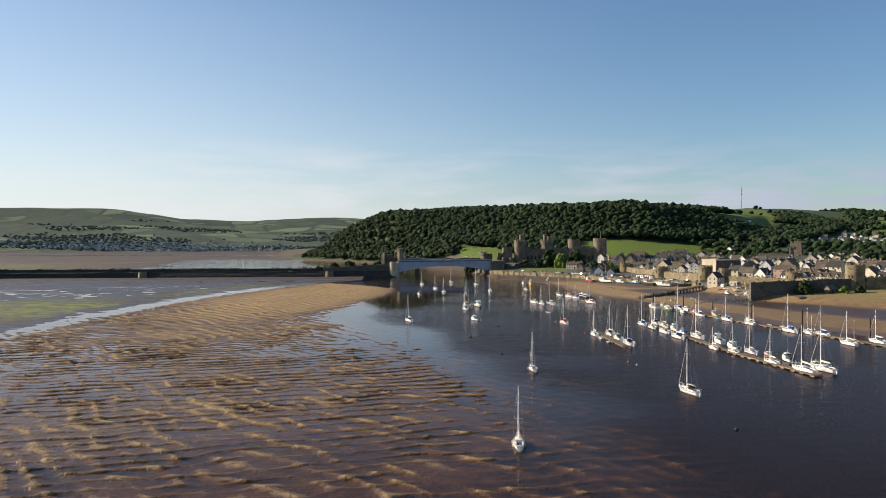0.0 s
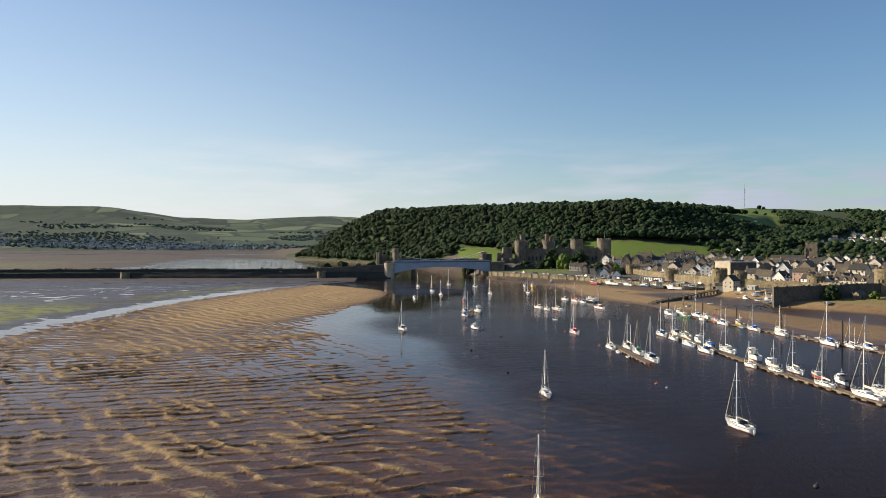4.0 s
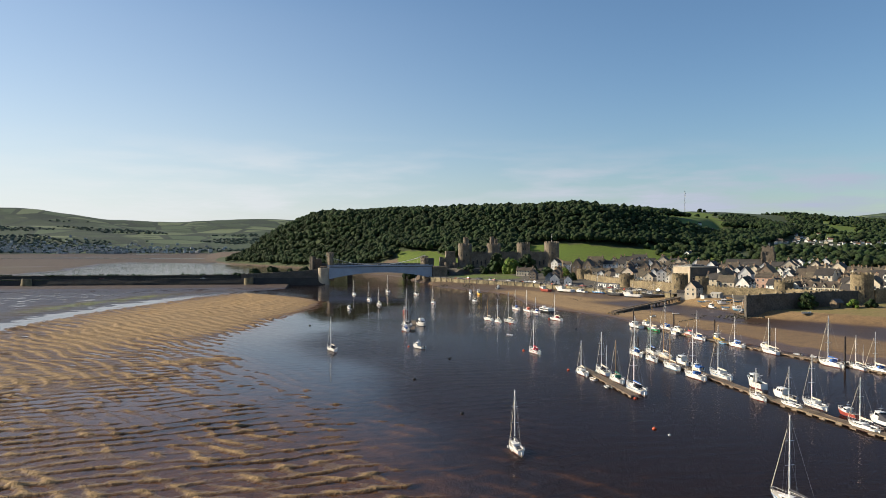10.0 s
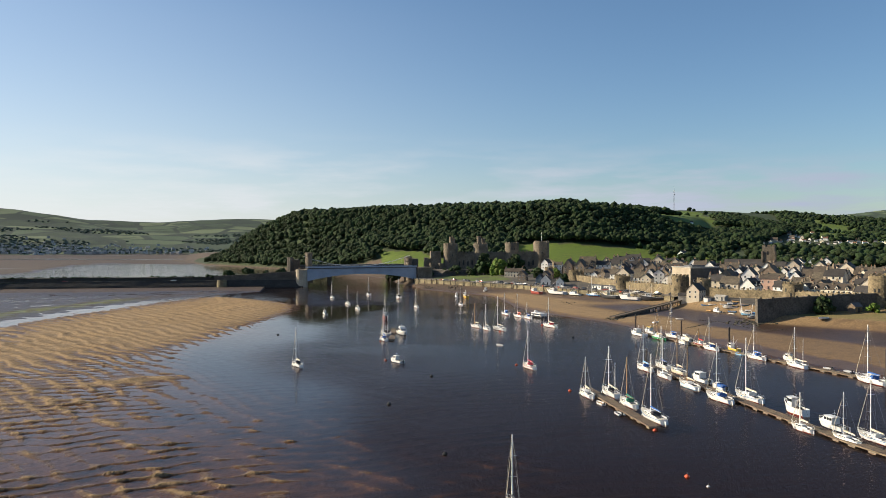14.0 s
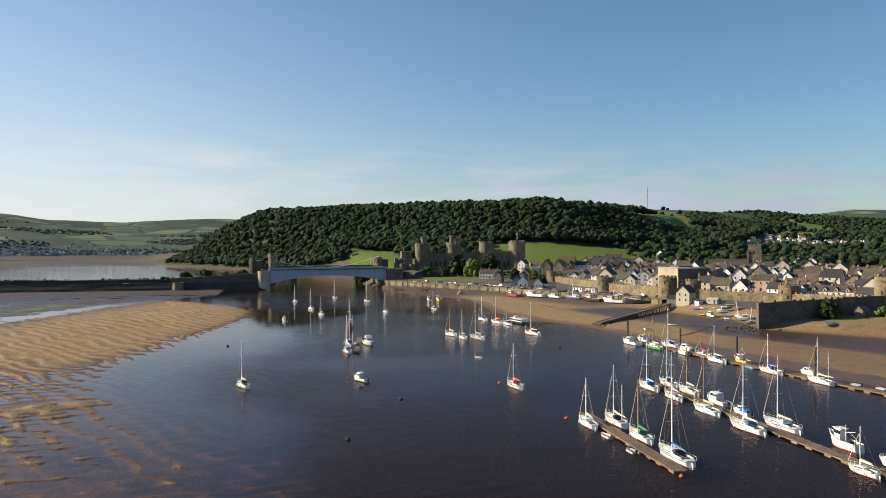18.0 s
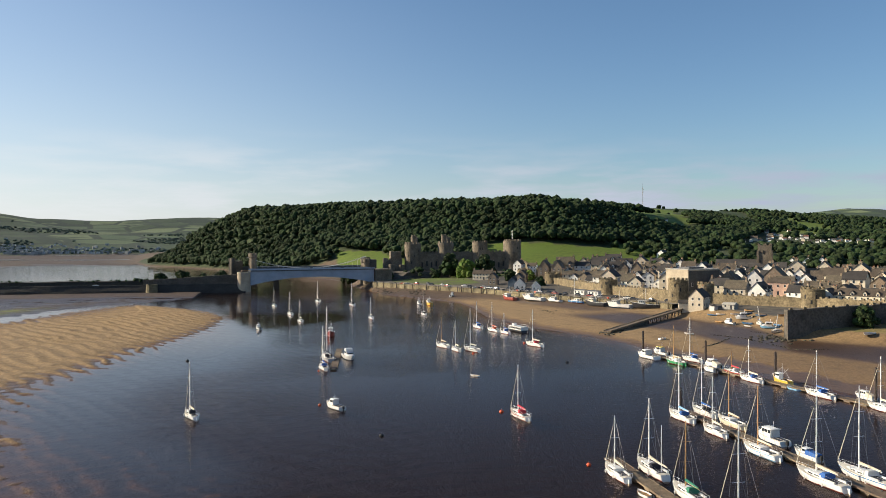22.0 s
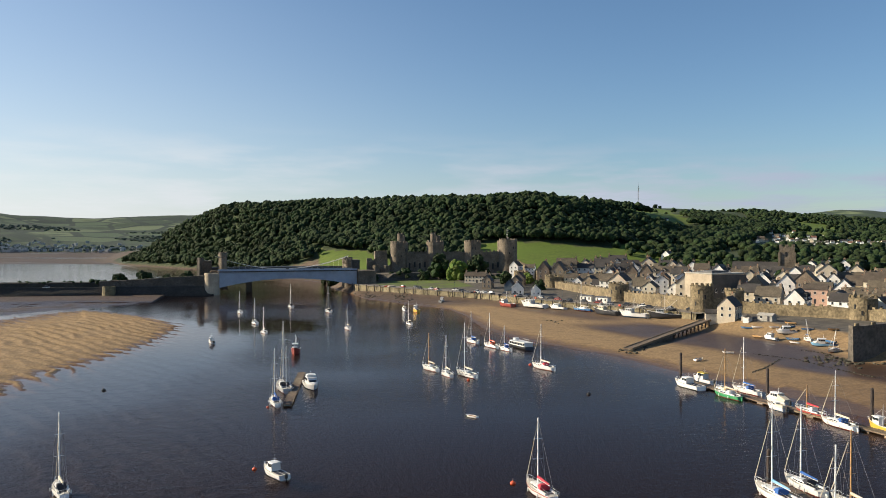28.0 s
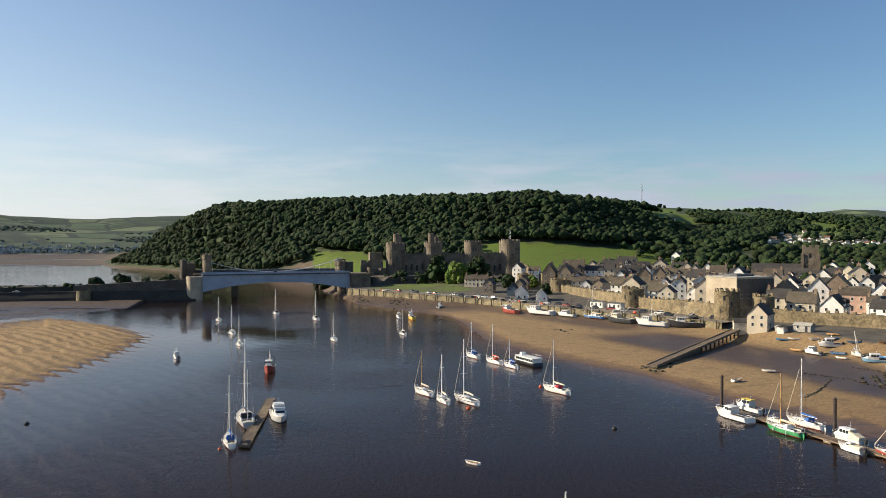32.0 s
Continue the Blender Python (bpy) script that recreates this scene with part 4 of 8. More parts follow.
def round_tower(name, label, x, y, z0, z1, r, mat="stone", teeth=14, turret=None, worn=0.0, seed=1, category="tower", slits=5):
    """A battered drum with a hollow top, a parapet of merlons and narrow openings."""
    rng = random.Random(seed)
    ob = thing(name, label, category, pose(x, y, z0))
    h = z1 - z0
    bm = bmesh.new()
    lathe(bm, ((r * 1.10, -3.0), (r * 1.06, h * 0.12), (r, h * 0.3), (r * 0.985, h * 0.86), (r * 1.0, h * 0.9), (r * 1.0, h), (r - 1.3, h), (r - 1.3, h - 2.2), (0.1, h - 2.2)), 28, cap=False)
    for v in bm.verts:
        k = 1 + 0.012 * rng.uniform(-1, 1)
        v.co.x, v.co.y = v.co.x * k, v.co.y * k
        if v.co.z > h - 0.5 and worn:
            v.co.z -= worn * rng.random()
    part("drum", bm, mat, ob)
    mesh = MERLON if mat == "stone" else MERLON_SMALL
    for k in range(teeth):
        if rng.random() < worn * 0.4:
            continue
        a = 2 * math.pi * k / teeth
        part("merlon", mesh, None, ob, m=pose((r - 0.55) * math.cos(a), (r - 0.55) * math.sin(a), h, 0, 0, math.degrees(a) + 90))
    for k in range(slits):
        a = radians(200 + k * 28 + rng.uniform(-8, 8))
        part("arrow_slit", SLIT, None, ob, m=pose((r * 1.0 - 0.18) * math.cos(a), (r * 1.0 - 0.18) * math.sin(a), h * rng.choice((0.36, 0.58, 0.74)), 0, 0, math.degrees(a) + 90))
    if turret:
        tr, th, ta = turret
        bm = bmesh.new()
        cx, cy = (r - tr - 0.4) * math.cos(radians(ta)), (r - tr - 0.4) * math.sin(radians(ta))
        lathe(bm, ((tr, h - 2.2), (tr * 0.97, h + th), (tr - 0.5, h + th), (tr - 0.5, h + th - 1), (0.05, h + th - 1)), 16, (cx, cy), cap=False)
        top = part("turret", bm, mat, ob)
        for k in range(7):
            a = 2 * math.pi * k / 7
            part("merlon", MERLON_SMALL if mat != "stone" else MERLON, None, top, m=pose(cx + (tr - 0.3) * math.cos(a), cy + (tr - 0.3) * math.sin(a), h + th, 0, 0, math.degrees(a) + 90) @ Matrix.Diagonal((0.5, 0.6, 0.7, 1)))
    return ob


def wall_run(name, label, a, b, z0, z1a, z1b, thick, mat="wall_stone", teeth=True, seed=2, parent=None, pitch=3.1, worn=0.25):
    """A stone wall from a to b with a ragged crenellated top."""
    rng = random.Random(seed)
    a, b = Vector((*a, 0)), Vector((*b, 0))
    n = max(2, int((b - a).length / 4))
    turn = math.degrees(math.atan2(b.y - a.y, b.x - a.x))
    long = (b - a).length
    m = pose(a.x, a.y, 0, 0, 0, turn)
    ob = parent or thing(name, label, "stone wall", kind="structure" if not parent else "")
    bm = bmesh.new()
    rows = []
    for k in range(n + 1):
        s = k / n
        top = z1a + (z1b - z1a) * s + rng.uniform(-worn, worn)
        j = 0.12
        rows.append([bm.verts.new((s * long, o + rng.uniform(-j, j), z)) for o, z in ((-thick / 2 - 0.25, z0), (-thick / 2, (z0 + top) / 2), (-thick / 2, top), (thick / 2, top), (thick / 2, (z0 + top) / 2), (thick / 2 + 0.25, z0))])
    for p, q in zip(rows, rows[1:]):
        for k in range(5):
            bm.faces.new((p[k], p[k + 1], q[k + 1], q[k]))
    bm.faces.new(rows[0][::-1]), bm.faces.new(rows[-1])
    bmesh.ops.recalc_face_normals(bm, faces=bm.faces)
    part("masonry", bm, mat, ob, m=m)
    if teeth:
        mesh = MERLON if mat == "stone" else MERLON_SMALL
        for k in range(int(long / pitch)):
            if rng.random() < worn * 0.6:
                continue
            s = (k + 0.5) * pitch
            part("merlon", mesh, None, ob, m=m @ pose(s, -thick / 2 + 0.4, z1a + (z1b - z1a) * s / long - 0.1))
    return ob


# ---------------------------------------------------------------- castle
def build_castle():
    round_tower("castle_tower", "massive round stone castle tower with a rear turret", 145, 850, 9, 35, 6.4, turret=(2.4, 6.5, 60), seed=11, category="castle tower")
    round_tower("castle_tower", "massive round stone castle tower with a stair turret", 173, 846, 12, 35.5, 6.6, turret=(2.3, 6.5, 100), seed=12, category="castle tower")
    round_tower("castle_tower", "massive round stone castle tower with an open top", 201, 838, 12, 36, 6.4, seed=13, category="castle tower")
    round_tower("castle_tower", "massive round stone castle tower beside the town", 227, 829, 12, 37, 7.0, seed=14, category="castle tower")
    round_tower("castle_tower", "far round stone castle tower behind the curtain wall", 152, 884, 12, 34, 6.2, seed=15, turret=(2.3, 6, 60), category="castle tower")
    round_tower("castle_tower", "far round stone castle tower behind the great hall", 181, 880, 12, 34, 6.2, seed=16, turret=(2.3, 6, 60), category="castle tower")
    round_tower("castle_tower", "far round stone castle tower on the meadow side", 236, 866, 13, 36, 6.6, seed=17, category="castle tower")
    wall_run("castle_curtain_wall", "tall grey stone curtain wall between the castle towers", (145, 850), (173, 846), 8, 26, 26, 2.6, "stone", seed=21)
    wall_run("castle_curtain_wall", "tall grey stone curtain wall with tall windows", (173, 846), (201, 838), 8, 27, 27, 2.6, "stone", seed=22)
    wall_run("castle_curtain_wall", "tall grey stone curtain wall beside the lawn", (201, 838), (227, 829), 8, 28, 28, 2.6, "stone", seed=23)
    wall_run("castle_curtain_wall", "stone curtain wall on the bridge side of the castle", (145, 850), (152, 884), 8, 26, 26, 2.6, "stone", seed=24)
    wall_run("castle_curtain_wall", "stone curtain wall on the meadow side", (152, 884), (236, 866), 8, 27, 27, 2.6, "stone", seed=25)
    wall_run("castle_curtain_wall", "stone curtain wall above the town", (227, 829), (236, 866), 8, 28, 28, 2.6, "stone", seed=26)
    slit = block_mesh("tall_window", 1.3, 0.5, 4.2, "rubber")
    for a, b in (((145, 850), (173, 846)), ((173, 846), (201, 838)), ((201, 838), (227, 829))):
        home = thing("window_row", "tall pointed window openings in the castle wall", "window", kind="structure")
        for k in range(4):
            s = 0.3 + 0.14 * k
            x, y = a[0] + (b[0] - a[0]) * s, a[1] + (b[1] - a[1]) * s
            turn = math.degrees(math.atan2(b[1] - a[1], b[0] - a[0]))
            part("tall_window", slit, None, home, m=pose(x, y, 15 + (k % 2), 0, 0, turn) @ pose(0, -1.28, 0))
    # barbican and outworks by the bridge
    ob = thing("barbican", "low square stone barbican beside the castle tower", "castle gate", pose(128, 852, 9))
    bm = bmesh.new()
    box(bm, -7, -5, -4, 8, 5, 12.5)
    box(bm, -1, -1, 5, 8, 8, 19.5)
    box(bm, -8, -6.5, -4, -4, -3, 14)
    part("masonry", bm, "stone", ob)
    for k in range(5):
        part("merlon", MERLON, None, ob, m=pose(-5 + 3 * k, -4.6, 12.5))
    round_tower("barbican_turret", "small round stone turret below the castle", 126, 838, 7, 17, 2.6, seed=31, teeth=8, slits=2)
    round_tower("barbican_turret", "small round stone turret beside the castle garden", 134, 836, 7, 16.5, 2.6, seed=32, teeth=8, slits=2)
    # rock on which it stands
    bm = bmesh.new()
    rng = random.Random(5)
    outline = [(120, 838), (136, 824), (160, 826), (188, 824), (214, 816), (238, 818), (246, 842), (244, 878), (200, 892), (150, 896), (124, 868)]
    rows = []
    for grow, z in ((1.12, 4), (1.05, 8.5), (1.0, 11.5), (0.93, 12.5)):
        rows.append([bm.verts.new((184 + (x - 184) * grow + rng.uniform(-1, 1), 858 + (y - 858) * grow + rng.uniform(-1, 1), z + rng.uniform(-0.6, 0.6))) for x, y in outline])
    for p, q in zip(rows, rows[1:]):
        for k in range(len(p)):
            n = (k + 1) % len(p)
            bm.faces.new((p[k], p[n], q[n], q[k]))
    bm.faces.new(rows[-1])
    rock = thing("castle_rock", "rough rock and turf under the castle", "rock", kind="structure")
    part("rock", bm, "stone_dark", rock)
    # flag poles
    for x, y in ((229, 836), (236, 862)):
        pole = thing("flagpole", "thin white flagpole on the castle tower", "flagpole", pose(x, y, 34))
        bm = bmesh.new()
        rod(bm, (0, 0, 0), (0, 0, 12), 0.14, 0.06)
        part("pole", bm, "alloy", pole)


build_castle()


# ---------------------------------------------------------------- bridges and causeway
def build_bridges():
    a, b = Vector((14.5, 796, 0)), Vector((108.5, 811, 0))
    turn, long = math.degrees(math.atan2(15, 94)), (b - a).length
    m = pose(a.x, a.y, 0, 0, 0, turn)
    ob = thing("road_bridge", "pale blue-grey steel arch road bridge over the river", "bridge", m)
    for off in (0.0, 11.0):
        bm = bmesh.new()
        n = 28
        rows = []
        for k in range(n + 1):
            s = k / n
            zb = 4.6 + 5.6 * (1 - (2 * s - 1) ** 2)
            rows.append([bm.verts.new((s * long, off + o, z)) for o, z in ((0, zb), (0, 15.6), (0.5, 15.6), (0.5, zb))])
        for p, q in zip(rows, rows[1:]):
            for k in range(4):
                bm.faces.new((p[k], p[(k + 1) % 4], q[(k + 1) % 4], q[k])[::-1])
        bmesh.ops.recalc_face_normals(bm, faces=bm.faces)
        part("arch_girder", bm, "steel", ob)
    bm = bmesh.new()
    box(bm, 0, -1.0, 15.1, long, 12.5, 15.75)
    part("deck", bm, "asphalt", ob)
    rib = bmesh.new()
    box(rib, -0.09, -0.12, 0, 0.09, 0.0, 1)
    rib = mesh_of("stiffener", rib, "steel")
    for k in range(1, 24):
        s = k / 24
        zb = 4.6 + 5.6 * (1 - (2 * s - 1) ** 2)
        part("stiffener", rib, None, ob, m=pose(s * long, -0.02, zb + 0.1) @ Matrix.Diagonal((1, 1, 15.0 - zb, 1)))
    bm = bmesh.new()
    box(bm, 0, -0.16, 0, long, 0.0, 0.24)
    flange = mesh_of("flange", bm, "steel")
    part("flange", flange, None, ob, m=pose(0, -0.02, 15.35))
    post = block_mesh("railing_post", 0.1, 0.1, 1.15, "steel")
    for off in (-0.95, 12.4):
        bm = bmesh.new()
        for z in (0.45, 0.8, 1.12):
            box(bm, 0, off - 0.03, 15.75 + z - 0.05, long, off + 0.03, 15.75 + z + 0.03)
        box(bm, 0, off - 0.02, 15.75, long, off + 0.02, 16.6)
        part("parapet", bm, "steel", ob)
    for k in range(32):
        part("railing_post", post, None, ob, m=pose(k * long / 31, -1.02, 15.75))
    # suspension bridge behind it
    ob = thing("suspension_bridge", "old chain suspension bridge with castle-like stone towers", "bridge", m @ pose(0, 24, 0))
    bm = bmesh.new()
    box(bm, -4, -2.5, 14.6, long + 4, 2.5, 15.3)
    part("deck", bm, "timber", ob)
    for off in (-2.3, 2.3):
        bm = bmesh.new()
        last = None
        for k in range(25):
            s = k / 24
            p = (s * long, off, 16.2 + 9.0 * (2 * s - 1) ** 2)
            if last:
                rod(bm, last, p, 0.16, sides=5)
            last = p
        part("chain", bm, "trim", ob)
    hang = bmesh.new()
    rod(hang, (0, 0, 0), (0, 0, 1), 0.045, sides=4)
    hang = mesh_of("hanger", hang, "trim")
    for k in range(1, 24):
        s = k / 24
        part("hanger", hang, None, ob, m=pose(s * long, -2.3, 15.2) @ Matrix.Diagonal((1, 1, 1.0 + 9.0 * (2 * s - 1) ** 2, 1)))
    for s, top in ((4.5, 27.5), (long - 1, 22.5)):
        for off in (-4.2, 4.2):
            bm = bmesh.new()
            lathe(bm, ((2.9, 2), (2.6, 14), (2.4, top - 3), (2.8, top - 2.2), (2.8, top), (2.2, top), (2.2, top - 1), (0.1, top - 1)), 18, (s, off), cap=False)
            t = part("bridge_tower", bm, "stone", ob)
            for k in range(8):
                q = 2 * math.pi * k / 8
                part("merlon", MERLON, None, t, m=pose(s + 2.4 * math.cos(q), off + 2.4 * math.sin(q), top, 0, 0, math.degrees(q) + 90) @ Matrix.Diagonal((0.6, 0.7, 0.8, 1)))
        bm = bmesh.new()
        box(bm, s - 1.6, -3.5, 17.5, s + 1.6, 3.5, top - 3)
        part("cross_wall", bm, "stone", ob)
    # tubular rail bridge
    ob = thing("railway_bridge", "grey tubular railway bridge with stone portals", "bridge", m @ pose(0, 40, 0))
    for off in (-3.2, 3.2):
        bm = bmesh.new()
        box(bm, -4, off - 2.4, 10.5, long + 4, off + 2.4, 17.2)
        bmesh.ops.bevel(bm, geom=bm.edges[:], offset=0.4, segments=2, affect="EDGES")
        part("tube", bm, "steel_dark", ob)
    for s in (-6, long + 7):
        bm = bmesh.new()
        box(bm, s - 4, -7.5, 0, s + 4, 7.5, 22)
        for off in (-6.5, 6.5):
            lathe(bm, ((2.2, 0), (2.0, 24), (1.4, 24), (1.4, 23.4), (0.1, 23.4)), 12, (s - 3.4, off), cap=False)
        part("portal", bm, "stone_dark", ob)
    # round stone abutment and the pier under the arch
    ob = round_tower("bridge_abutment", "round rendered stone abutment at the end of the bridge", 9.6, 797.5, 1.5, 14.6, 4.9, "hall_wall", teeth=0, seed=41, category="abutment", slits=0)
    pier = thing("bridge_pier", "dark timber and stone pier in the channel below the bridge", "pier", pose(33, 822, -1))
    bm = bmesh.new()
    box(bm, -2.2, -3, 0, 2.2, 3, 14)
    bmesh.ops.bevel(bm, geom=bm.edges[:], offset=0.4, segments=1, affect="EDGES")
    part("masonry", bm, "stone_dark", pier)
    east = thing("bridge_abutment", "square stone abutment on the castle bank", "abutment", pose(112, 812, 0, 0, 0, turn))
    bm = bmesh.new()
    box(bm, -3, -4, 0, 10, 14, 15.2)
    box(bm, -3.2, -4.2, 13.9, 10.2, 14.2, 14.4)
    part("masonry", bm, "stone", east)
    # causeway
    cob = thing("causeway", "long dark stone causeway carrying road and railway", "causeway", kind="structure")
    bm = bmesh.new()
    rows = []
    rng = random.Random(9)
    for k in range(100):
        x = 11 - 9.0 * k
        y = 797.5 - 0.012 * (x - 10)
        j = lambda s: rng.uniform(-s, s)
        rows.append([bm.verts.new(p) for p in ((x, y - 6.5 + j(0.4), -1), (x, y - 4.2 + j(0.3), 2.2 + j(0.2)), (x, y - 1.6 + j(0.15), 5.3 + j(0.1)), (x, y - 1.2, 6.0), (x, y + 0.2, 6.0), (x, y + 0.4, 5.2), (x, y + 9, 5.3), (x, y + 10, 8.4 + j(0.2)),
                                              (x, y + 12, 8.6 + j(0.2)), (x, y + 22, 8.4), (x, y + 26, 5.5), (x, y + 36, 1.0), (x, y + 40, -1.5))])
    for p, q in zip(rows, rows[1:]):
        for k in range(len(p) - 1):
            bm.faces.new((p[k], q[k], q[k + 1], p[k + 1]))
    bmesh.ops.recalc_face_normals(bm, faces=bm.faces)
    part("embankment", bm, "causeway", cob)
    bm = bmesh.new()
    box(bm, -890, 798.6 - 0.0, 5.2, 8, 806.2, 5.32)
    part("verge", bm, "verge", cob, m=pose(0, 0, 0))
    approach = thing("causeway_wall", "rough stone retaining wall of the bridge approach", "stone wall", kind="structure")
    wall_run("", "", (6, 799.5), (-62, 800.5), 3, 13.2, 9.5, 3.0, "stone_dark", teeth=False, seed=43, parent=approach)
    for x in (-55, -238, -420):
        bm = bmesh.new()
        lathe(bm, ((4.5, -1), (4.0, 6.5), (3.2, 6.5), (3.2, 5.9), (0.1, 5.9)), 16, (x, 794.5), cap=False)
        part("refuge", bm, "quay_stone", cob)


M["verge"] = material("road_verge_grass", (0.09, 0.13, 0.025), 0.9, grain=0.3, grain_size=1.2, stain=0.3, stain_size=8)
build_bridges()


# ---------------------------------------------------------------- boats
def hull_mesh(long, beam, free, mat, bottom="antifoul_red", fine=2.2, draft=0.35, transom=0.62, sheer=0.28, rake=0.5):
    """A rounded hull, bow towards +x, afloat at z = 0, with a painted bottom and a rubbing strake. Its deck edge is returned too."""
    bm = bmesh.new()
    n, rows, rim = 14, [], []
    for k in range(n + 1):
        s = k / n
        half = beam / 2 * (transom + (1 - transom) * math.sin(math.pi * min(1, s / 0.9) * 0.5) ** 0.8 if s < 0.45 else (1 - ((s - 0.45) / 0.55) ** fine) ** 0.75 if s < 1 else 0.0)
        half = max(half, 0.03)
        top = free * (1 + sheer * (2.2 * max(0, s - 0.35) ** 2 + 0.15))
        x = -long / 2 + s * long * 0.93
        deep = draft * (1 - 0.75 * s ** 3)
        ring = []
        for w, z in ((0.0, -deep), (0.55, -deep * 0.75), (0.86, 0.02), (0.93, 0.16 * free), (0.98, 0.55 * top), (1.0, top)):
            lean = rake * (max(z, -0.2) / free) * (s ** 3) * long * 0.07 / 0.5
            ring.append(bm.verts.new((x + lean + (0.03 * long * z / free if s == 0 else 0), half * w, z)))
        mirror = [bm.verts.new((v.co.x, -v.co.y, v.co.z)) for v in ring[1:]]
        rows.append((ring, mirror))
        rim.append(Vector((ring[-1].co.x, half, top)))
    for (p, pm), (q, qm) in zip(rows, rows[1:]):
        for k in range(5):
            low = 1 if k < 3 else 0
            f = bm.faces.new((p[k], p[k + 1], q[k + 1], q[k]))
            f.material_index = low
            a, b = (p[0] if k == 0 else pm[k - 1]), (q[0] if k == 0 else qm[k - 1])
            f = bm.faces.new((a, b, qm[k], pm[k]))
            f.material_index = low
    p, pm = rows[0]
    bm.faces.new([*p[::-1], *pm])
    bmesh.ops.recalc_face_normals(bm, faces=bm.faces)
    for f in bm.faces:
        f.smooth = len(f.verts) == 4
    return mesh_of("hull", bm, (mat, bottom)), rim


def deck_mesh(rim, mat, drop=0.04, camber=0.10, name="deck"):
    bm = bmesh.new()
    last = None
    for p in rim:
        row = [bm.verts.new((p.x, p.y * f, p.z - drop + camber * (1 - f * f))) for f in (-1, -0.5, 0, 0.5, 1)]
        if last:
            for k in range(4):
                bm.faces.new((last[k], row[k], row[k + 1], last[k + 1]))
        last = row
    bmesh.ops.recalc_face_normals(bm, faces=bm.faces)
    return mesh_of(name, bm, mat)


def loft(bm, sections):
    """A closed body through sections of (x, half width at foot, half width at top, z foot, z top)."""
    rows = []
    for x, w0, w1, z0, z1 in sections:
        rows.append([bm.verts.new(p) for p in ((x, -w0, z0), (x, -w1, z1 - 0.06), (x, -w1 * 0.72, z1), (x, w1 * 0.72, z1), (x, w1, z1 - 0.06), (x, w0, z0))])
    for p, q in zip(rows, rows[1:]):
        for k in range(5):
            bm.faces.new((p[k], p[k + 1], q[k + 1], q[k]))
    bm.faces.new(rows[0]), bm.faces.new(rows[-1][::-1])
    bmesh.ops.recalc_face_normals(bm, faces=bm.faces)


def rigging(bm, lines, r=0.022):
    for a, b in lines:
        rod(bm, a, b, r, sides=4)


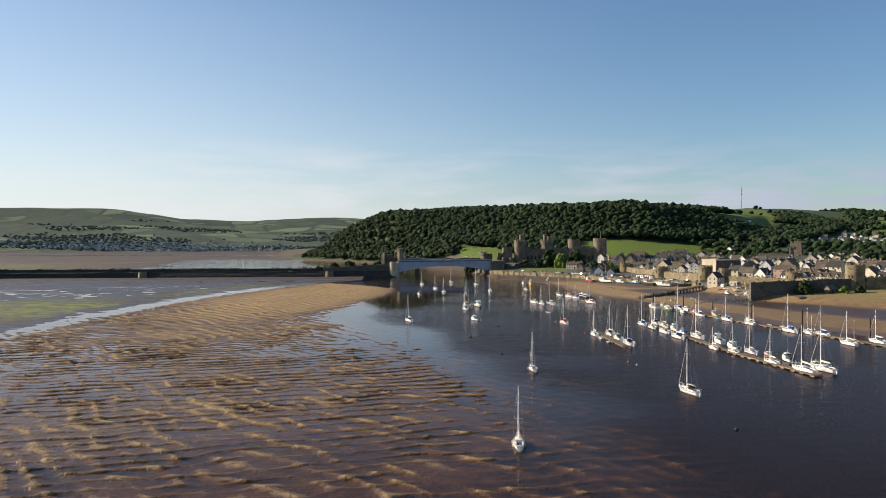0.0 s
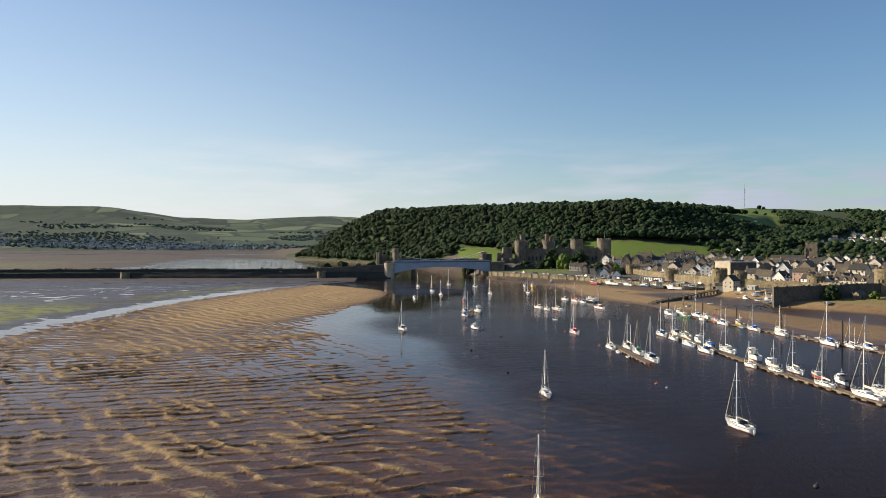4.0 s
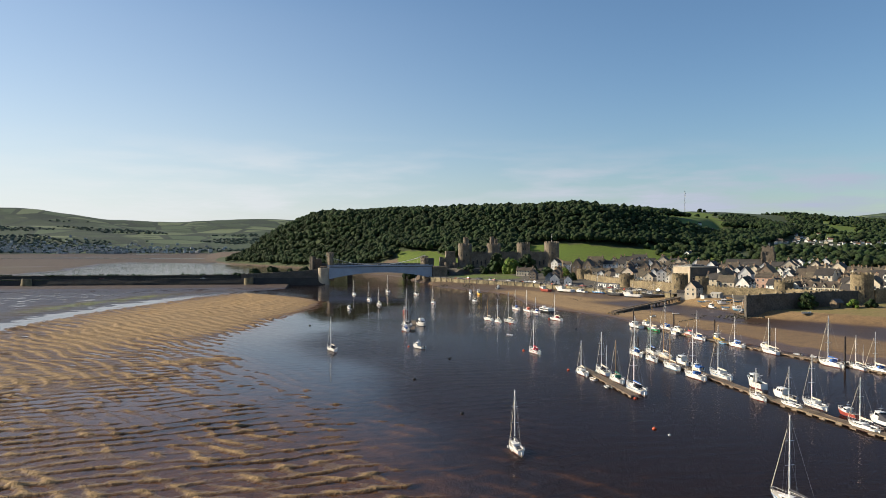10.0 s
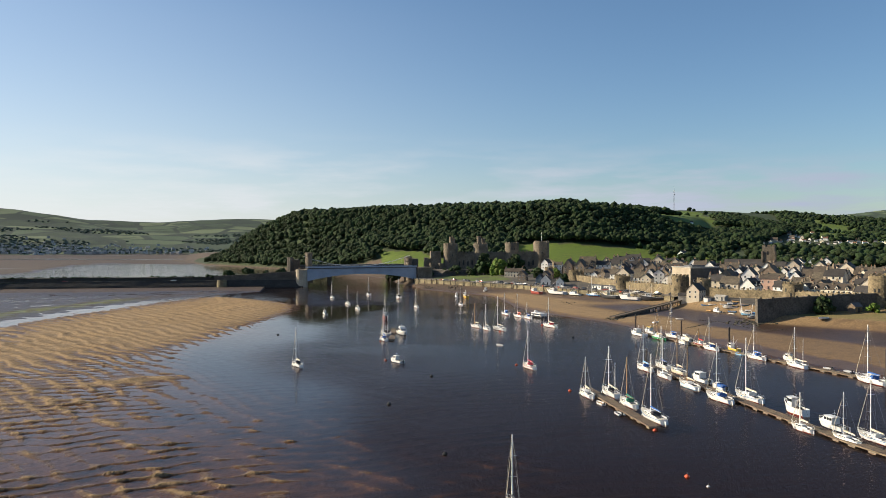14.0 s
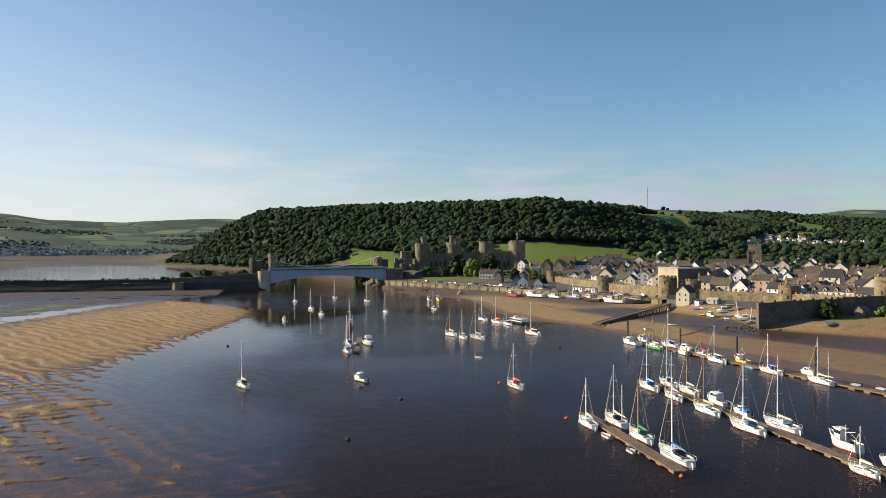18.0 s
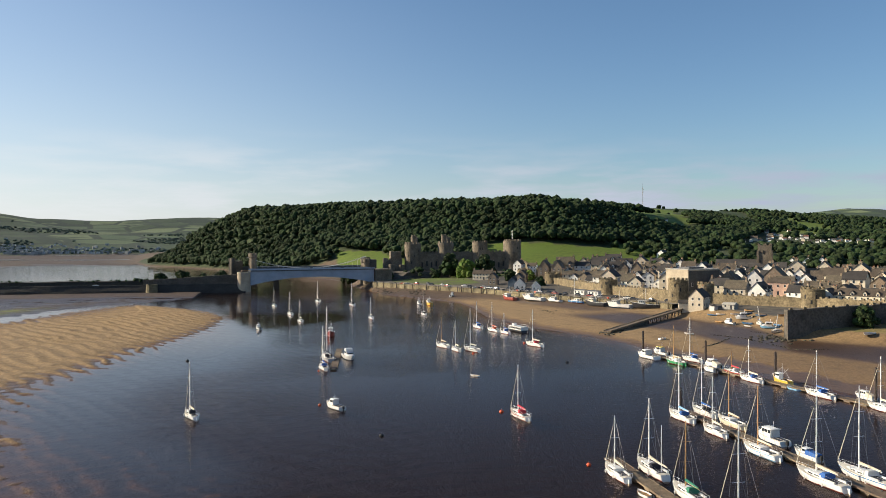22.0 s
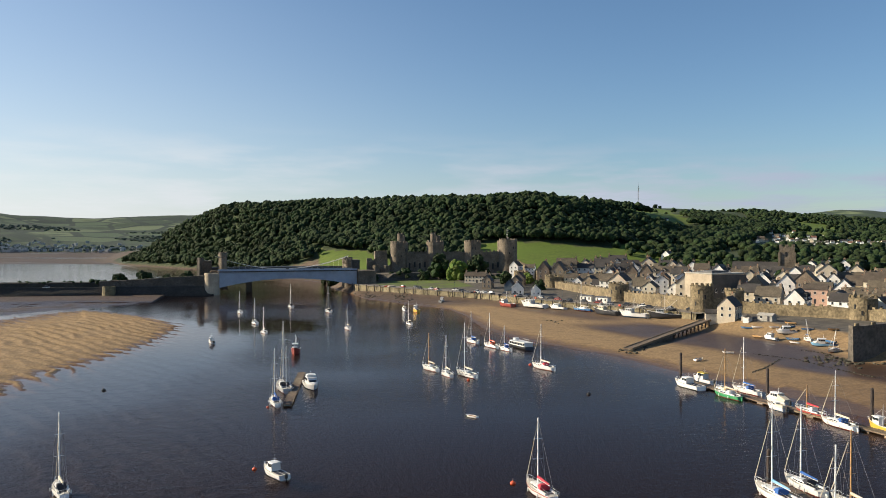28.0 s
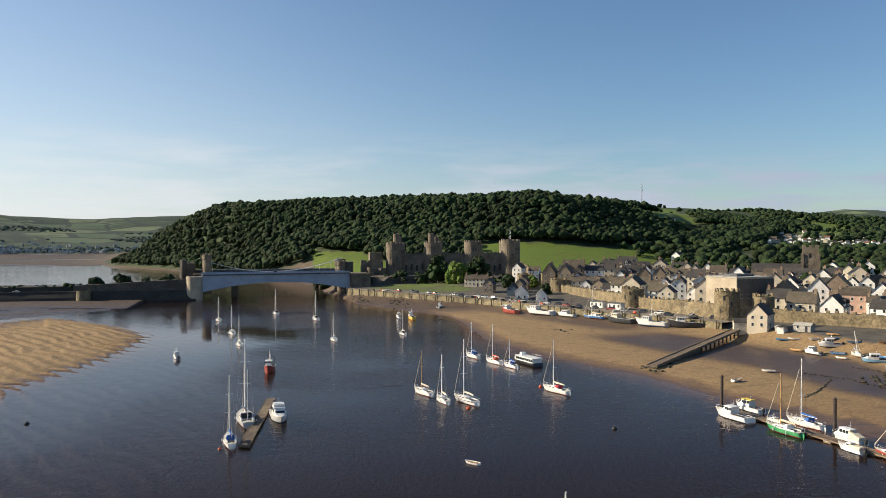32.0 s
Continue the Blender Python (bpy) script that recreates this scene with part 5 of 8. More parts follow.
def yacht(label, long=9.0, mast=11.5, hull="gel", bottom="antifoul_red", cover="canvas_blue", hood="canvas_blue", spar="alloy", mizzen=0.0, stripe=None, furled=True, seed=1):
    rng = random.Random(seed)
    beam, free = long * 0.30, 0.42 + long * 0.047
    ob = thing("yacht", label, "sailing boat", group="moored boats")
    me, rim = hull_mesh(long, beam, free, hull, bottom, transom=0.50)
    part("hull", me, None, ob)
    part("deck", deck_mesh(rim, "deck"), None, ob)
    if stripe:
        bm = bmesh.new()
        for side in (-1, 1):
            last = None
            for p in rim[:-1]:
                row = [bm.verts.new((p.x, side * (p.y + 0.025), p.z - d)) for d in (0.10, 0.24)]
                if last:
                    bm.faces.new((last[0], row[0], row[1], last[1]))
                last = row
        part("stripe", bm, stripe, ob)
    top = free * 1.05
    cab = bmesh.new()
    loft(cab, ((-long * 0.10, beam * 0.34, beam * 0.29, top - 0.1, top + 0.52), (long * 0.08, beam * 0.34, beam * 0.29, top - 0.1, top + 0.50), (long * 0.24, beam * 0.24, beam * 0.19, top, top + 0.36), (long * 0.33, beam * 0.12, beam * 0.10, top + 0.05, top + 0.12)))
    cabin = part("coachroof", cab, "gel", ob)
    pane = bmesh.new()
    box(pane, -0.5, -0.02, 0, 0.5, 0.02, 0.16)
    pane = mesh_of("cabin_window", pane, "cabin_glass")
    for side in (-1, 1):
        for x in (-0.02, 0.11):
            part("cabin_window", pane, None, cabin, m=pose(long * x, side * beam * 0.325, top + 0.17, side * 8, 0, -side * (0 if x < 0 else 4)))
    bm = bmesh.new()
    box(bm, -long * 0.36, -beam * 0.2, top - 0.02, -long * 0.11, beam * 0.2, top + 0.06)
    part("cockpit_sole", bm, "canvas_dark", ob)
    for side in (-1, 1):
        bm = bmesh.new()
        box(bm, -long * 0.37, side * beam * 0.3 - 0.13, top - 0.05, -long * 0.10, side * beam * 0.3 + 0.13, top + 0.24)
        part("coaming", bm, "gel", ob)
    if hood:
        bm = bmesh.new()
        loft(bm, ((-long * 0.17, beam * 0.31, beam * 0.27, top + 0.1, top + 1.0), (-long * 0.09, beam * 0.31, beam * 0.26, top + 0.1, top + 0.95), (-long * 0.03, beam * 0.27, beam * 0.2, top + 0.4, top + 0.5)))
        part("sprayhood", bm, hood, ob)
    mx = long * 0.10
    foot = top + 0.45
    bm = bmesh.new()
    rod(bm, (mx, 0, foot - 0.4), (mx, 0, mast), 0.13, 0.10, 8)
    pole = part("mast", bm, spar, ob)
    bm = bmesh.new()
    for z in ((0.62,) if mast < 11 else (0.45, 0.72)):
        rod(bm, (mx, -beam * 0.28, mast * z), (mx, beam * 0.28, mast * z), 0.035, sides=5)
    part("spreaders", bm, spar, pole)
    bm = bmesh.new()
    rod(bm, (mx - 0.1, 0, foot + 0.75), (-long * 0.32, 0, foot + 0.72), 0.07, sides=6)
    boom = part("boom", bm, spar, ob)
    bm = bmesh.new()
    rod(bm, (mx - 0.12, 0, foot + 0.98), (-long * 0.30, 0, foot + 0.86), 0.23, 0.13, 8)
    part("sail_cover", bm, cover or "canvas_cream", boom)
    bow, stern = rim[-1], Vector((-long / 2, 0, top))
    wires = [((mx, 0, mast - 0.1), (bow.x - 0.1, 0, bow.z)), ((mx, 0, mast - 0.1), tuple(stern))]
    for side in (-1, 1):
        wires += [((mx, 0, mast - 0.15), (mx, side * beam * 0.28, mast * 0.62)), ((mx, side * beam * 0.28, mast * 0.62), (mx, side * beam * 0.47, top)), ((mx, 0, mast * 0.6), (mx - 0.6, side * beam * 0.46, top))]
    for kind, lines in (("forestay", wires[:1]), ("backstay", wires[1:2]), ("shroud", wires[2:4]), ("lower_shroud", wires[4:5]), ("shroud", wires[5:7]), ("lower_shroud", wires[7:8])):
        bm = bmesh.new()
        rigging(bm, lines)
        part(kind, bm, "wire", ob)
    if furled:
        a, b = Vector((mx, 0, mast - 0.6)), Vector((bow.x - 0.15, 0, bow.z + 0.5))
        bm = bmesh.new()
        rod(bm, b, b + (a - b) * 0.86, 0.07, 0.04, 6)
        part("furled_jib", bm, "canvas_cream", ob)
    bm = bmesh.new()
    for x, w in ((bow.x - 0.25, 0.12), (bow.x - 1.1, 0.4)):
        for side in (-1, 1):
            rod(bm, (x, side * w, bow.z - 0.05), (x + 0.05, side * w, bow.z + 0.55), 0.02, sides=4)
    for side in (-1, 1):
        rod(bm, (bow.x - 1.1, side * 0.4, bow.z + 0.5), (bow.x - 0.2, side * 0.12, bow.z + 0.55), 0.02, sides=4)
        rod(bm, (bow.x - 1.1, side * 0.4, bow.z + 0.5), (-long * 0.45, side * beam * 0.33, top + 0.6), 0.012, sides=3)
        rod(bm, (-long * 0.45, side * beam * 0.33, top - 0.05), (-long * 0.45, side * beam * 0.33, top + 0.62), 0.02, sides=4)
        rod(bm, (long * 0.05, side * beam * 0.48, top - 0.05), (long * 0.05, side * beam * 0.47, top + 0.58), 0.018, sides=4)
    rod(bm, (-long * 0.45, -beam * 0.33, top + 0.6), (-long * 0.45, beam * 0.33, top + 0.6), 0.02, sides=4)
    part("guard_rail", bm, "alloy", ob)
    if mizzen:
        bm = bmesh.new()
        rod(bm, (-long * 0.33, 0, top), (-long * 0.33, 0, mizzen), 0.09, 0.06, 7)
        part("mizzen_mast", bm, spar, ob)
        bm = bmesh.new()
        rod(bm, (-long * 0.34, 0, top + 1.35), (-long * 0.52, 0, top + 1.35), 0.14, 0.1, 7)
        part("mizzen_cover", bm, cover or "canvas_cream", ob)
    else:
        bm = bmesh.new()
        box(bm, -long * 0.545, -0.04, -0.3, -long * 0.49, 0.04, top * 0.8)
        part("rudder", bm, hull, ob)
    for side in (-1, 1):
        for x in (-0.2, 0.15):
            bm = bmesh.new()
            lathe(bm, ((0.02, 0.1), (0.11, 0.2), (0.11, 0.65), (0.02, 0.75)), 6, (long * x, side * (beam * 0.5 + 0.06)))
            part("fender", bm, "gel", ob)
    return ob


def cruiser(label, long=8.0, hull="gel", bottom="antifoul_blue", fly=False, cover=None, outboard=True, open_aft=True, house=0.42, tall=1.55, roof="gel", name="motor_cruiser"):
    beam, free = long * 0.33, 0.46 + long * 0.05
    ob = thing(name, label, "motor boat", group="moored boats")
    me, rim = hull_mesh(long, beam, free, hull, bottom, fine=2.6, transom=0.88, sheer=0.5)
    part("hull", me, None, ob)
    part("deck", deck_mesh(rim, "deck"), None, ob)
    top = free * 1.06
    bm = bmesh.new()
    x0, x1 = long * (0.10 - house / 2), long * (0.10 + house / 2)
    loft(bm, ((x0, beam * 0.38, beam * 0.34, top - 0.1, top + tall), (x1 - long * 0.12, beam * 0.38, beam * 0.33, top - 0.1, top + tall), (x1, beam * 0.34, beam * 0.28, top, top + tall * 0.42), (x1 + long * 0.14, beam * 0.2, beam * 0.14, top + 0.1, top + 0.3)))
    cab = part("wheelhouse", bm, "gel", ob)
    bm = bmesh.new()
    loft(bm, ((x0 - 0.35, beam * 0.38, beam * 0.36, top + tall - 0.02, top + tall + 0.12), (x1 - long * 0.10, beam * 0.36, beam * 0.34, top + tall - 0.02, top + tall + 0.12)))
    part("roof", bm, roof, cab)
    pane = bmesh.new()
    w = (x1 - x0 - long * 0.12) / 3
    box(pane, -w * 0.42, -0.02, 0, w * 0.42, 0.02, tall * 0.36)
    pane = mesh_of("cabin_window", pane, "cabin_glass")
    for side in (-1, 1):
        for k in range(3):
            part("cabin_window", pane, None, cab, m=pose(x0 + w * (k + 0.5), side * (beam * 0.352 + 0.012), top + tall * 0.52, side * 3))
    front = bmesh.new()
    a = math.degrees(math.atan2(long * 0.12, tall * 0.58))
    box(front, -0.02, -beam * 0.27, 0, 0.03, beam * 0.27, tall * 0.42)
    part("windscreen", front, "cabin_glass", cab, m=pose(x1 - long * 0.012 - 0.02, 0, top + tall * 0.47, 0, -a))
    if open_aft:
        bm = bmesh.new()
        box(bm, -long * 0.42, -beam * 0.32, top - 0.02, x0 - 0.1, beam * 0.32, top + 0.07)
        part("cockpit_sole", bm, "canvas_dark", ob)
    if cover:
        bm = bmesh.new()
        loft(bm, ((-long * 0.44, beam * 0.42, beam * 0.34, top, top + 0.55), (x0 - 0.4, beam * 0.44, beam * 0.34, top, top + tall * 0.8), (x0, beam * 0.42, beam * 0.33, top, top + tall * 0.95)))
        part("canopy", bm, cover, ob)
    if fly:
        bm = bmesh.new()
        box(bm, x0, -beam * 0.33, top + tall + 0.1, x1 - long * 0.2, beam * 0.33, top + tall + 0.65)
        box(bm, x0 + 0.2, -beam * 0.25, top + tall + 0.3, x1 - long * 0.3, beam * 0.25, top + tall + 0.75)
        part("flybridge", bm, "gel", ob)
    if outboard:
        bm = bmesh.new()
        box(bm, -long * 0.5 - 0.55, -0.25, 0.35, -long * 0.5 - 0.02, 0.25, 1.25)
        bmesh.ops.bevel(bm, geom=bm.edges[:], offset=0.1, segments=2, affect="EDGES")
        box(bm, -long * 0.5 - 0.35, -0.08, -0.4, -long * 0.5 - 0.2, 0.08, 0.4)
        part("outboard_engine", bm, "rubber", ob)
    bm = bmesh.new()
    bow = rim[-1]
    for side in (-1, 1):
        pts = [(long * 0.12, side * beam * 0.46), (long * 0.26, side * beam * 0.36), (bow.x - 0.3, side * 0.12)]
        for p, q in zip(pts, pts[1:]):
            rod(bm, (*p, bow.z + 0.45), (*q, bow.z + 0.48), 0.02, sides=4)
        for p in pts:
            rod(bm, (*p, top - 0.1), (*p, bow.z + 0.46), 0.018, sides=4)
    part("bow_rail", bm, "alloy", ob)
    bm = bmesh.new()
    rod(bm, (x0 + 0.5, 0, top + tall), (x0 + 0.4, 0, top + tall + 1.5), 0.04, 0.02, 5)
    rod(bm, (x0 + 0.5, -0.5, top + tall + 0.7), (x0 + 0.5, 0.5, top + tall + 0.7), 0.03, sides=5)
    part("aerial", bm, "alloy", ob)
    return ob


def trawler(label, long=13.0, hull="hull_red", bottom="antifoul_red", house_at=0.18, roof="gel", gantry=True, mast=6.5, house="gel"):
    beam, free = long * 0.34, 1.1 + long * 0.03
    ob = thing("fishing_boat", label, "fishing boat", group="harbour boats")
    me, rim = hull_mesh(long, beam, free, hull, bottom, fine=2.4, transom=0.75, sheer=0.9, draft=0.9)
    part("hull", me, None, ob)
    part("deck", deck_mesh(rim, "timber", drop=0.45), None, ob)
    bm = bmesh.new()
    for side in (-1, 1):
        for p, q in zip(rim, rim[1:]):
            rod(bm, (p.x, side * p.y, p.z), (q.x, side * q.y, q.z), 0.09, sides=5)
    part("gunwale", bm, "gel", ob)
    top = free
    x0, x1 = long * (house_at - 0.12), long * (house_at + 0.12)
    bm = bmesh.new()
    loft(bm, ((x0, beam * 0.3, beam * 0.29, top - 0.4, top + 2.1), (x1 - 0.3, beam * 0.3, beam * 0.28, top - 0.4, top + 2.1), (x1, beam * 0.27, beam * 0.25, top - 0.4, top + 1.2)))
    cab = part("wheelhouse", bm, house, ob)
    bm = bmesh.new()
    box(bm, x0 - 0.3, -beam * 0.33, top + 2.08, x1 + 0.1, beam * 0.33, top + 2.22)
    part("roof", bm, roof, cab)
    pane = block_mesh("wheelhouse_window", 0.6, 0.05, 0.55, "cabin_glass")
    for side in (-1, 1):
        for k in range(3):
            part("wheelhouse_window", pane, None, cab, m=pose(x0 + (k + 0.6) * (x1 - x0) / 3.6, side * beam * 0.297, top + 1.25))
    for k in (-1, 0, 1):
        part("wheelhouse_window", pane, None, cab, m=pose(x1 - 0.16, k * beam * 0.16, top + 1.3, 0, -18, 90))
    bm = bmesh.new()
    rod(bm, (x0 - 0.5, 0, top), (x0 - 0.5, 0, top + mast), 0.12, 0.07, 7)
    rod(bm, (x0 - 0.5, 0, top + mast * 0.8), (x1 + long * 0.2, 0, top + 0.9), 0.03, sides=4)
    rod(bm, (x0 - 0.5, 0, top + mast * 0.8), (-long * 0.45, 0, top + 0.6), 0.03, sides=4)
    rod(bm, (x0 - 0.5, 0, top + 1.6), (-long * 0.35, 0, top + mast * 0.75), 0.07, 0.05, 6)
    part("mast", bm, "trim", ob)
    if gantry:
        bm = bmesh.new()
        for side in (-1, 1):
            rod(bm, (-long * 0.42, side * beam * 0.33, top - 0.3), (-long * 0.44, side * beam * 0.28, top + 2.6), 0.1, sides=6)
        rod(bm, (-long * 0.44, -beam * 0.3, top + 2.6), (-long * 0.44, beam * 0.3, top + 2.6), 0.1, sides=6)
        part("gantry", bm, "steel_dark", ob)
    bm = bmesh.new()
    lathe(bm, ((0.4, 0), (0.4, 0.9), (0.05, 0.95)), 10, (-long * 0.2, 0.4))
    box(bm, -long * 0.15, -0.8, 0, -long * 0.05, 0.4, 0.6)
    part("winch", bm, "pile", ob, m=pose(0, 0, top - 0.4))
    return ob


def dinghy(label, long=3.2, hull="gel", engine=False, name="dinghy"):
    ob = thing(name, label, "rowing boat", group="small boats")
    beam, free = long * 0.42, 0.42
    me, rim = hull_mesh(long, beam, free, hull, hull, fine=2.4, draft=0.12, transom=0.8, sheer=0.5)
    part("hull", me, None, ob)
    part("floor", deck_mesh(rim, "varnish", drop=0.24, camber=-0.04), None, ob)
    bm = bmesh.new()
    for x in (-0.2, 0.12):
        box(bm, long * x - 0.12, -beam * 0.46, free - 0.14, long * x + 0.12, beam * 0.46, free - 0.09)
    part("thwart", bm, "varnish", ob)
    if engine:
        bm = bmesh.new()
        box(bm, -long * 0.5 - 0.3, -0.13, 0.2, -long * 0.5, 0.13, 0.75)
        part("outboard_engine", bm, "rubber", ob)
    return ob


def rib(label, long=3.4, mat="grey_rubber"):
    ob = thing("inflatable_dinghy", label, "inflatable boat", group="small boats")
    bm = bmesh.new()
    pts = [(-long / 2, -0.62), (long * 0.2, -0.62), (long * 0.42, -0.35), (long / 2, 0), (long * 0.42, 0.35), (long * 0.2, 0.62), (-long / 2, 0.62)]
    for p, q in zip(pts, pts[1:]):
        rod(bm, (*p, 0.26), (*q, 0.26), 0.24, sides=9)
    part("tube", bm, mat, ob)
    bm = bmesh.new()
    box(bm, -long * 0.42, -0.5, 0.08, long * 0.3, 0.5, 0.16)
    part("floor", bm, "canvas_dark", ob)
    bm = bmesh.new()
    box(bm, -long * 0.5 - 0.1, -0.15, 0.2, -long * 0.42, 0.15, 0.9)
    part("outboard_engine", bm, "rubber", ob)
    return ob


def ferry(label):
    ob = thing("passenger_boat", label, "passenger boat", group="moored boats")
    long, beam = 17.0, 5.0
    me, rim = hull_mesh(long, beam, 1.1, "hull_dark", "hull_dark", fine=3.0, transom=0.9, sheer=0.25)
    part("hull", me, None, ob)
    part("deck", deck_mesh(rim, "deck"), None, ob)
    bm = bmesh.new()
    box(bm, -long * 0.44, -beam * 0.43, 1.05, long * 0.27, beam * 0.43, 2.75)
    cab = part("saloon", bm, "gel", ob)
    bm = bmesh.new()
    box(bm, -long * 0.46, -beam * 0.46, 2.75, long * 0.29, beam * 0.46, 2.9)
    part("roof", bm, "gel", cab)
    pane = block_mesh("saloon_window", 1.1, 0.06, 0.85, "cabin_glass")
    for side in (-1, 1):
        for k in range(9):
            part("saloon_window", pane, None, cab, m=pose(-long * 0.40 + k * 1.3, side * beam * 0.43, 1.6))
    bm = bmesh.new()
    box(bm, long * 0.1, -1.0, 2.9, long * 0.2, 1.0, 4.0)
    part("bridge", bm, "gel", ob)
    bm = bmesh.new()
    for x in (-7, -4, -1):
        for side in (-1, 1):
            rod(bm, (x, side * 2.1, 2.9), (x, side * 2.1, 3.7), 0.03, sides=4)
    for side in (-1, 1):
        rod(bm, (-7, side * 2.1, 3.7), (0, side * 2.1, 3.7), 0.03, sides=4)
    part("roof_rail", bm, "alloy", ob)
    return ob


def buoy(label, mat, r=0.4):
    ob = thing("mooring_buoy", label, "buoy", group="mooring buoys")
    bm = bmesh.new()
    lathe(bm, ((0.05, -r * 0.8), (r * 0.8, -r * 0.4), (r, 0.1), (r * 0.75, r * 0.6), (r * 0.25, r * 0.85), (r * 0.1, r * 1.1)), 12)
    for f in bm.faces:
        f.smooth = True
    part("float", bm, mat, ob)
    bm = bmesh.new()
    rod(bm, (0, 0, r), (0, 0, r + 0.25), 0.05, sides=5)
    part("ring", bm, "wire", ob)
    return ob


def berth(maker, spots):
    """Puts the first-made boat at the first berth and copies at the rest: x, y, heading in degrees, scale, z."""
    for n, (x, y, head, size, *z) in enumerate(spots):
        m = pose(x, y, z[0] if z else 0.0, 0, 0, head) @ Matrix.Scale(size, 4)
        if n == 0:
            maker.matrix_basis = m
        else:
            copy_thing(maker, m)


# lone yachts in the channel
berth(yacht("white sailing yacht with bare mast on its mooring", 7.4, 11.0, cover="canvas_cream", hood=None, seed=1), ((37.2, 150.6, 85, 1.0), (80.6, 577, 100, 0.95), (46.5, 570, 104, 0.95)))
berth(yacht("white sailing yacht with dark cockpit cover on its mooring", 7.6, 11.0, cover="canvas_dark", hood=None, seed=2), ((54.0, 234, 92, 1.0), (42.1, 606, 105, 1.05), (33.4, 660, 104, 1.0)))
berth(yacht("large white sailing yacht with dark spray hood and blue stripe", 9.6, 13.3, cover="canvas_dark", hood="canvas_dark", stripe="hull_blue", seed=3), ((87.2, 197.6, 99, 1.0), (59.6, 689, 100, 0.95), (78.0, 656, 100, 1.0)))
berth(yacht("white sailing yacht with red canvas covers on its mooring", 9.2, 11.2, cover="canvas_red", hood="canvas_red", bottom="antifoul_red", stripe="hull_red", seed=4), ((89.2, 357.5, 97, 1.0),))
berth(yacht("white sailing yacht with pale sail cover on its mooring", 7.8, 12.0, cover="canvas_cream", hood="canvas_dark", bottom="hull_dark", seed=5), ((19.2, 372.5, 112, 1.0), (109, 590, 100, 0.85)))
berth(yacht("white sailing yacht with red spray hood on its mooring", 10.4, 13.0, cover="canvas_cream", hood="canvas_red", seed=6), ((127.6, 465.5, 108, 1.0),))
# the trio and the raft in mid channel
berth(yacht("white sailing yacht with wooden mast alongside a mooring line", 9.0, 10.6, spar="varnish", cover="canvas_cream", hood=None, seed=7), ((94.7, 470, 108, 1.0),))
berth(yacht("small white sailing yacht lying astern of others", 7.6, 11.0, cover="canvas_cream", hood=None, seed=8), ((97.4, 459.6, 98, 1.0),))
berth(yacht("white sailing yacht with lazy sail stowed on the boom", 10.2, 14.6, cover="canvas_cream", hood=None, stripe="hull_dark", seed=9), ((102.6, 458, 108, 1.0),))
berth(yacht("white sailing yacht with blue sail cover in the channel", 9.0, 11.3, seed=10), ((121.5, 526, 102, 1.0),))
berth(yacht("white sailing yacht with orange cockpit cover", 9.5, 11.9, hood="orange", cover="orange", seed=11), ((125.0, 513, 104, 1.0),))
berth(yacht("small motor sailer with blue canopy", 8.0, 8.3, hood="canvas_blue", cover="canvas_blue", seed=12), ((127.6, 504, 102, 1.0),))
berth(ferry("white river passenger boat with a row of saloon windows"), ((134.5, 510, 104, 0.80),))
# raft of boats on the mid-channel pontoon
berth(yacht("white sailing yacht with blue covers beside a floating pontoon", 8.6, 12.6, cover="canvas_blue", hood="canvas_blue", seed=13), ((50.6, 431, 98, 1.0),))
berth(yacht("large grey-white sailing yacht with tall mast beside a pontoon", 13.0, 17.0, hull="grey_rubber", cover="canvas_dark", hood="canvas_dark", mizzen=11.5, seed=14), ((52.8, 449.0, 97, 1.0),))
berth(cruiser("white motor cruiser with dark windows beside a pontoon", 10.5, fly=True, outboard=False), ((59.6, 450, 276, 1.0),))
berth(trawler("small red fishing boat with gallows on a mooring", 8.5, "hull_red", mast=5.0), ((57.4, 510.5, 262, 1.0),))
berth(cruiser("grey and white motor boat with cuddy and orange buoy", 8.0, "gel", outboard=True, house=0.3), ((50.5, 375, 118, 0.85),))
berth(cruiser("small white cabin boat on a mooring", 5.2, "gel", outboard=True, house=0.34, tall=1.3), ((28.2, 542.5, 110, 1.0), (117.7, 655, 100, 1.2)))
berth(trawler("small yellow fishing boat on a mooring", 7.5, "hull_yellow", mast=4.0, gantry=False), ((122.6, 648, 100, 1.0),))
berth(dinghy("small white rowing dinghy with an orange buoy", 4.0), ((91.6, 408.6, 130, 0.75),))

# first pontoon
berth(yacht("white sailing yacht with white covers beside the timber pontoon", 9.0, 9.6, cover="canvas_cream", hood=None, seed=15), ((92.2, 313.5, 89, 1.0),))
berth(yacht("white ketch with two masts beside the timber pontoon", 10.5, 12.0, cover="canvas_cream", hood="canvas_dark", mizzen=8.6, seed=16), ((98.6, 314, 89, 1.0),))
berth(yacht("white sailing yacht with green cover and wooden mast", 9.6, 11.2, cover="canvas_green", hood="canvas_green", spar="varnish", seed=17), ((98.2, 301.2, 89, 1.0),))
berth(yacht("large white sailing yacht with blue sail cover at the pontoon end", 11.8, 14.0, cover="canvas_blue", hood="canvas_dark", stripe="hull_blue", seed=18), ((98.0, 286.6, 90, 1.0),))
berth(dinghy("white tender tied to the pontoon", 3.4, "gel", True), ((92.0, 303, 100, 1.0),))
berth(rib("grey inflatable tender tied to the pontoon"), ((92.2, 291.5, 92, 1.0),))
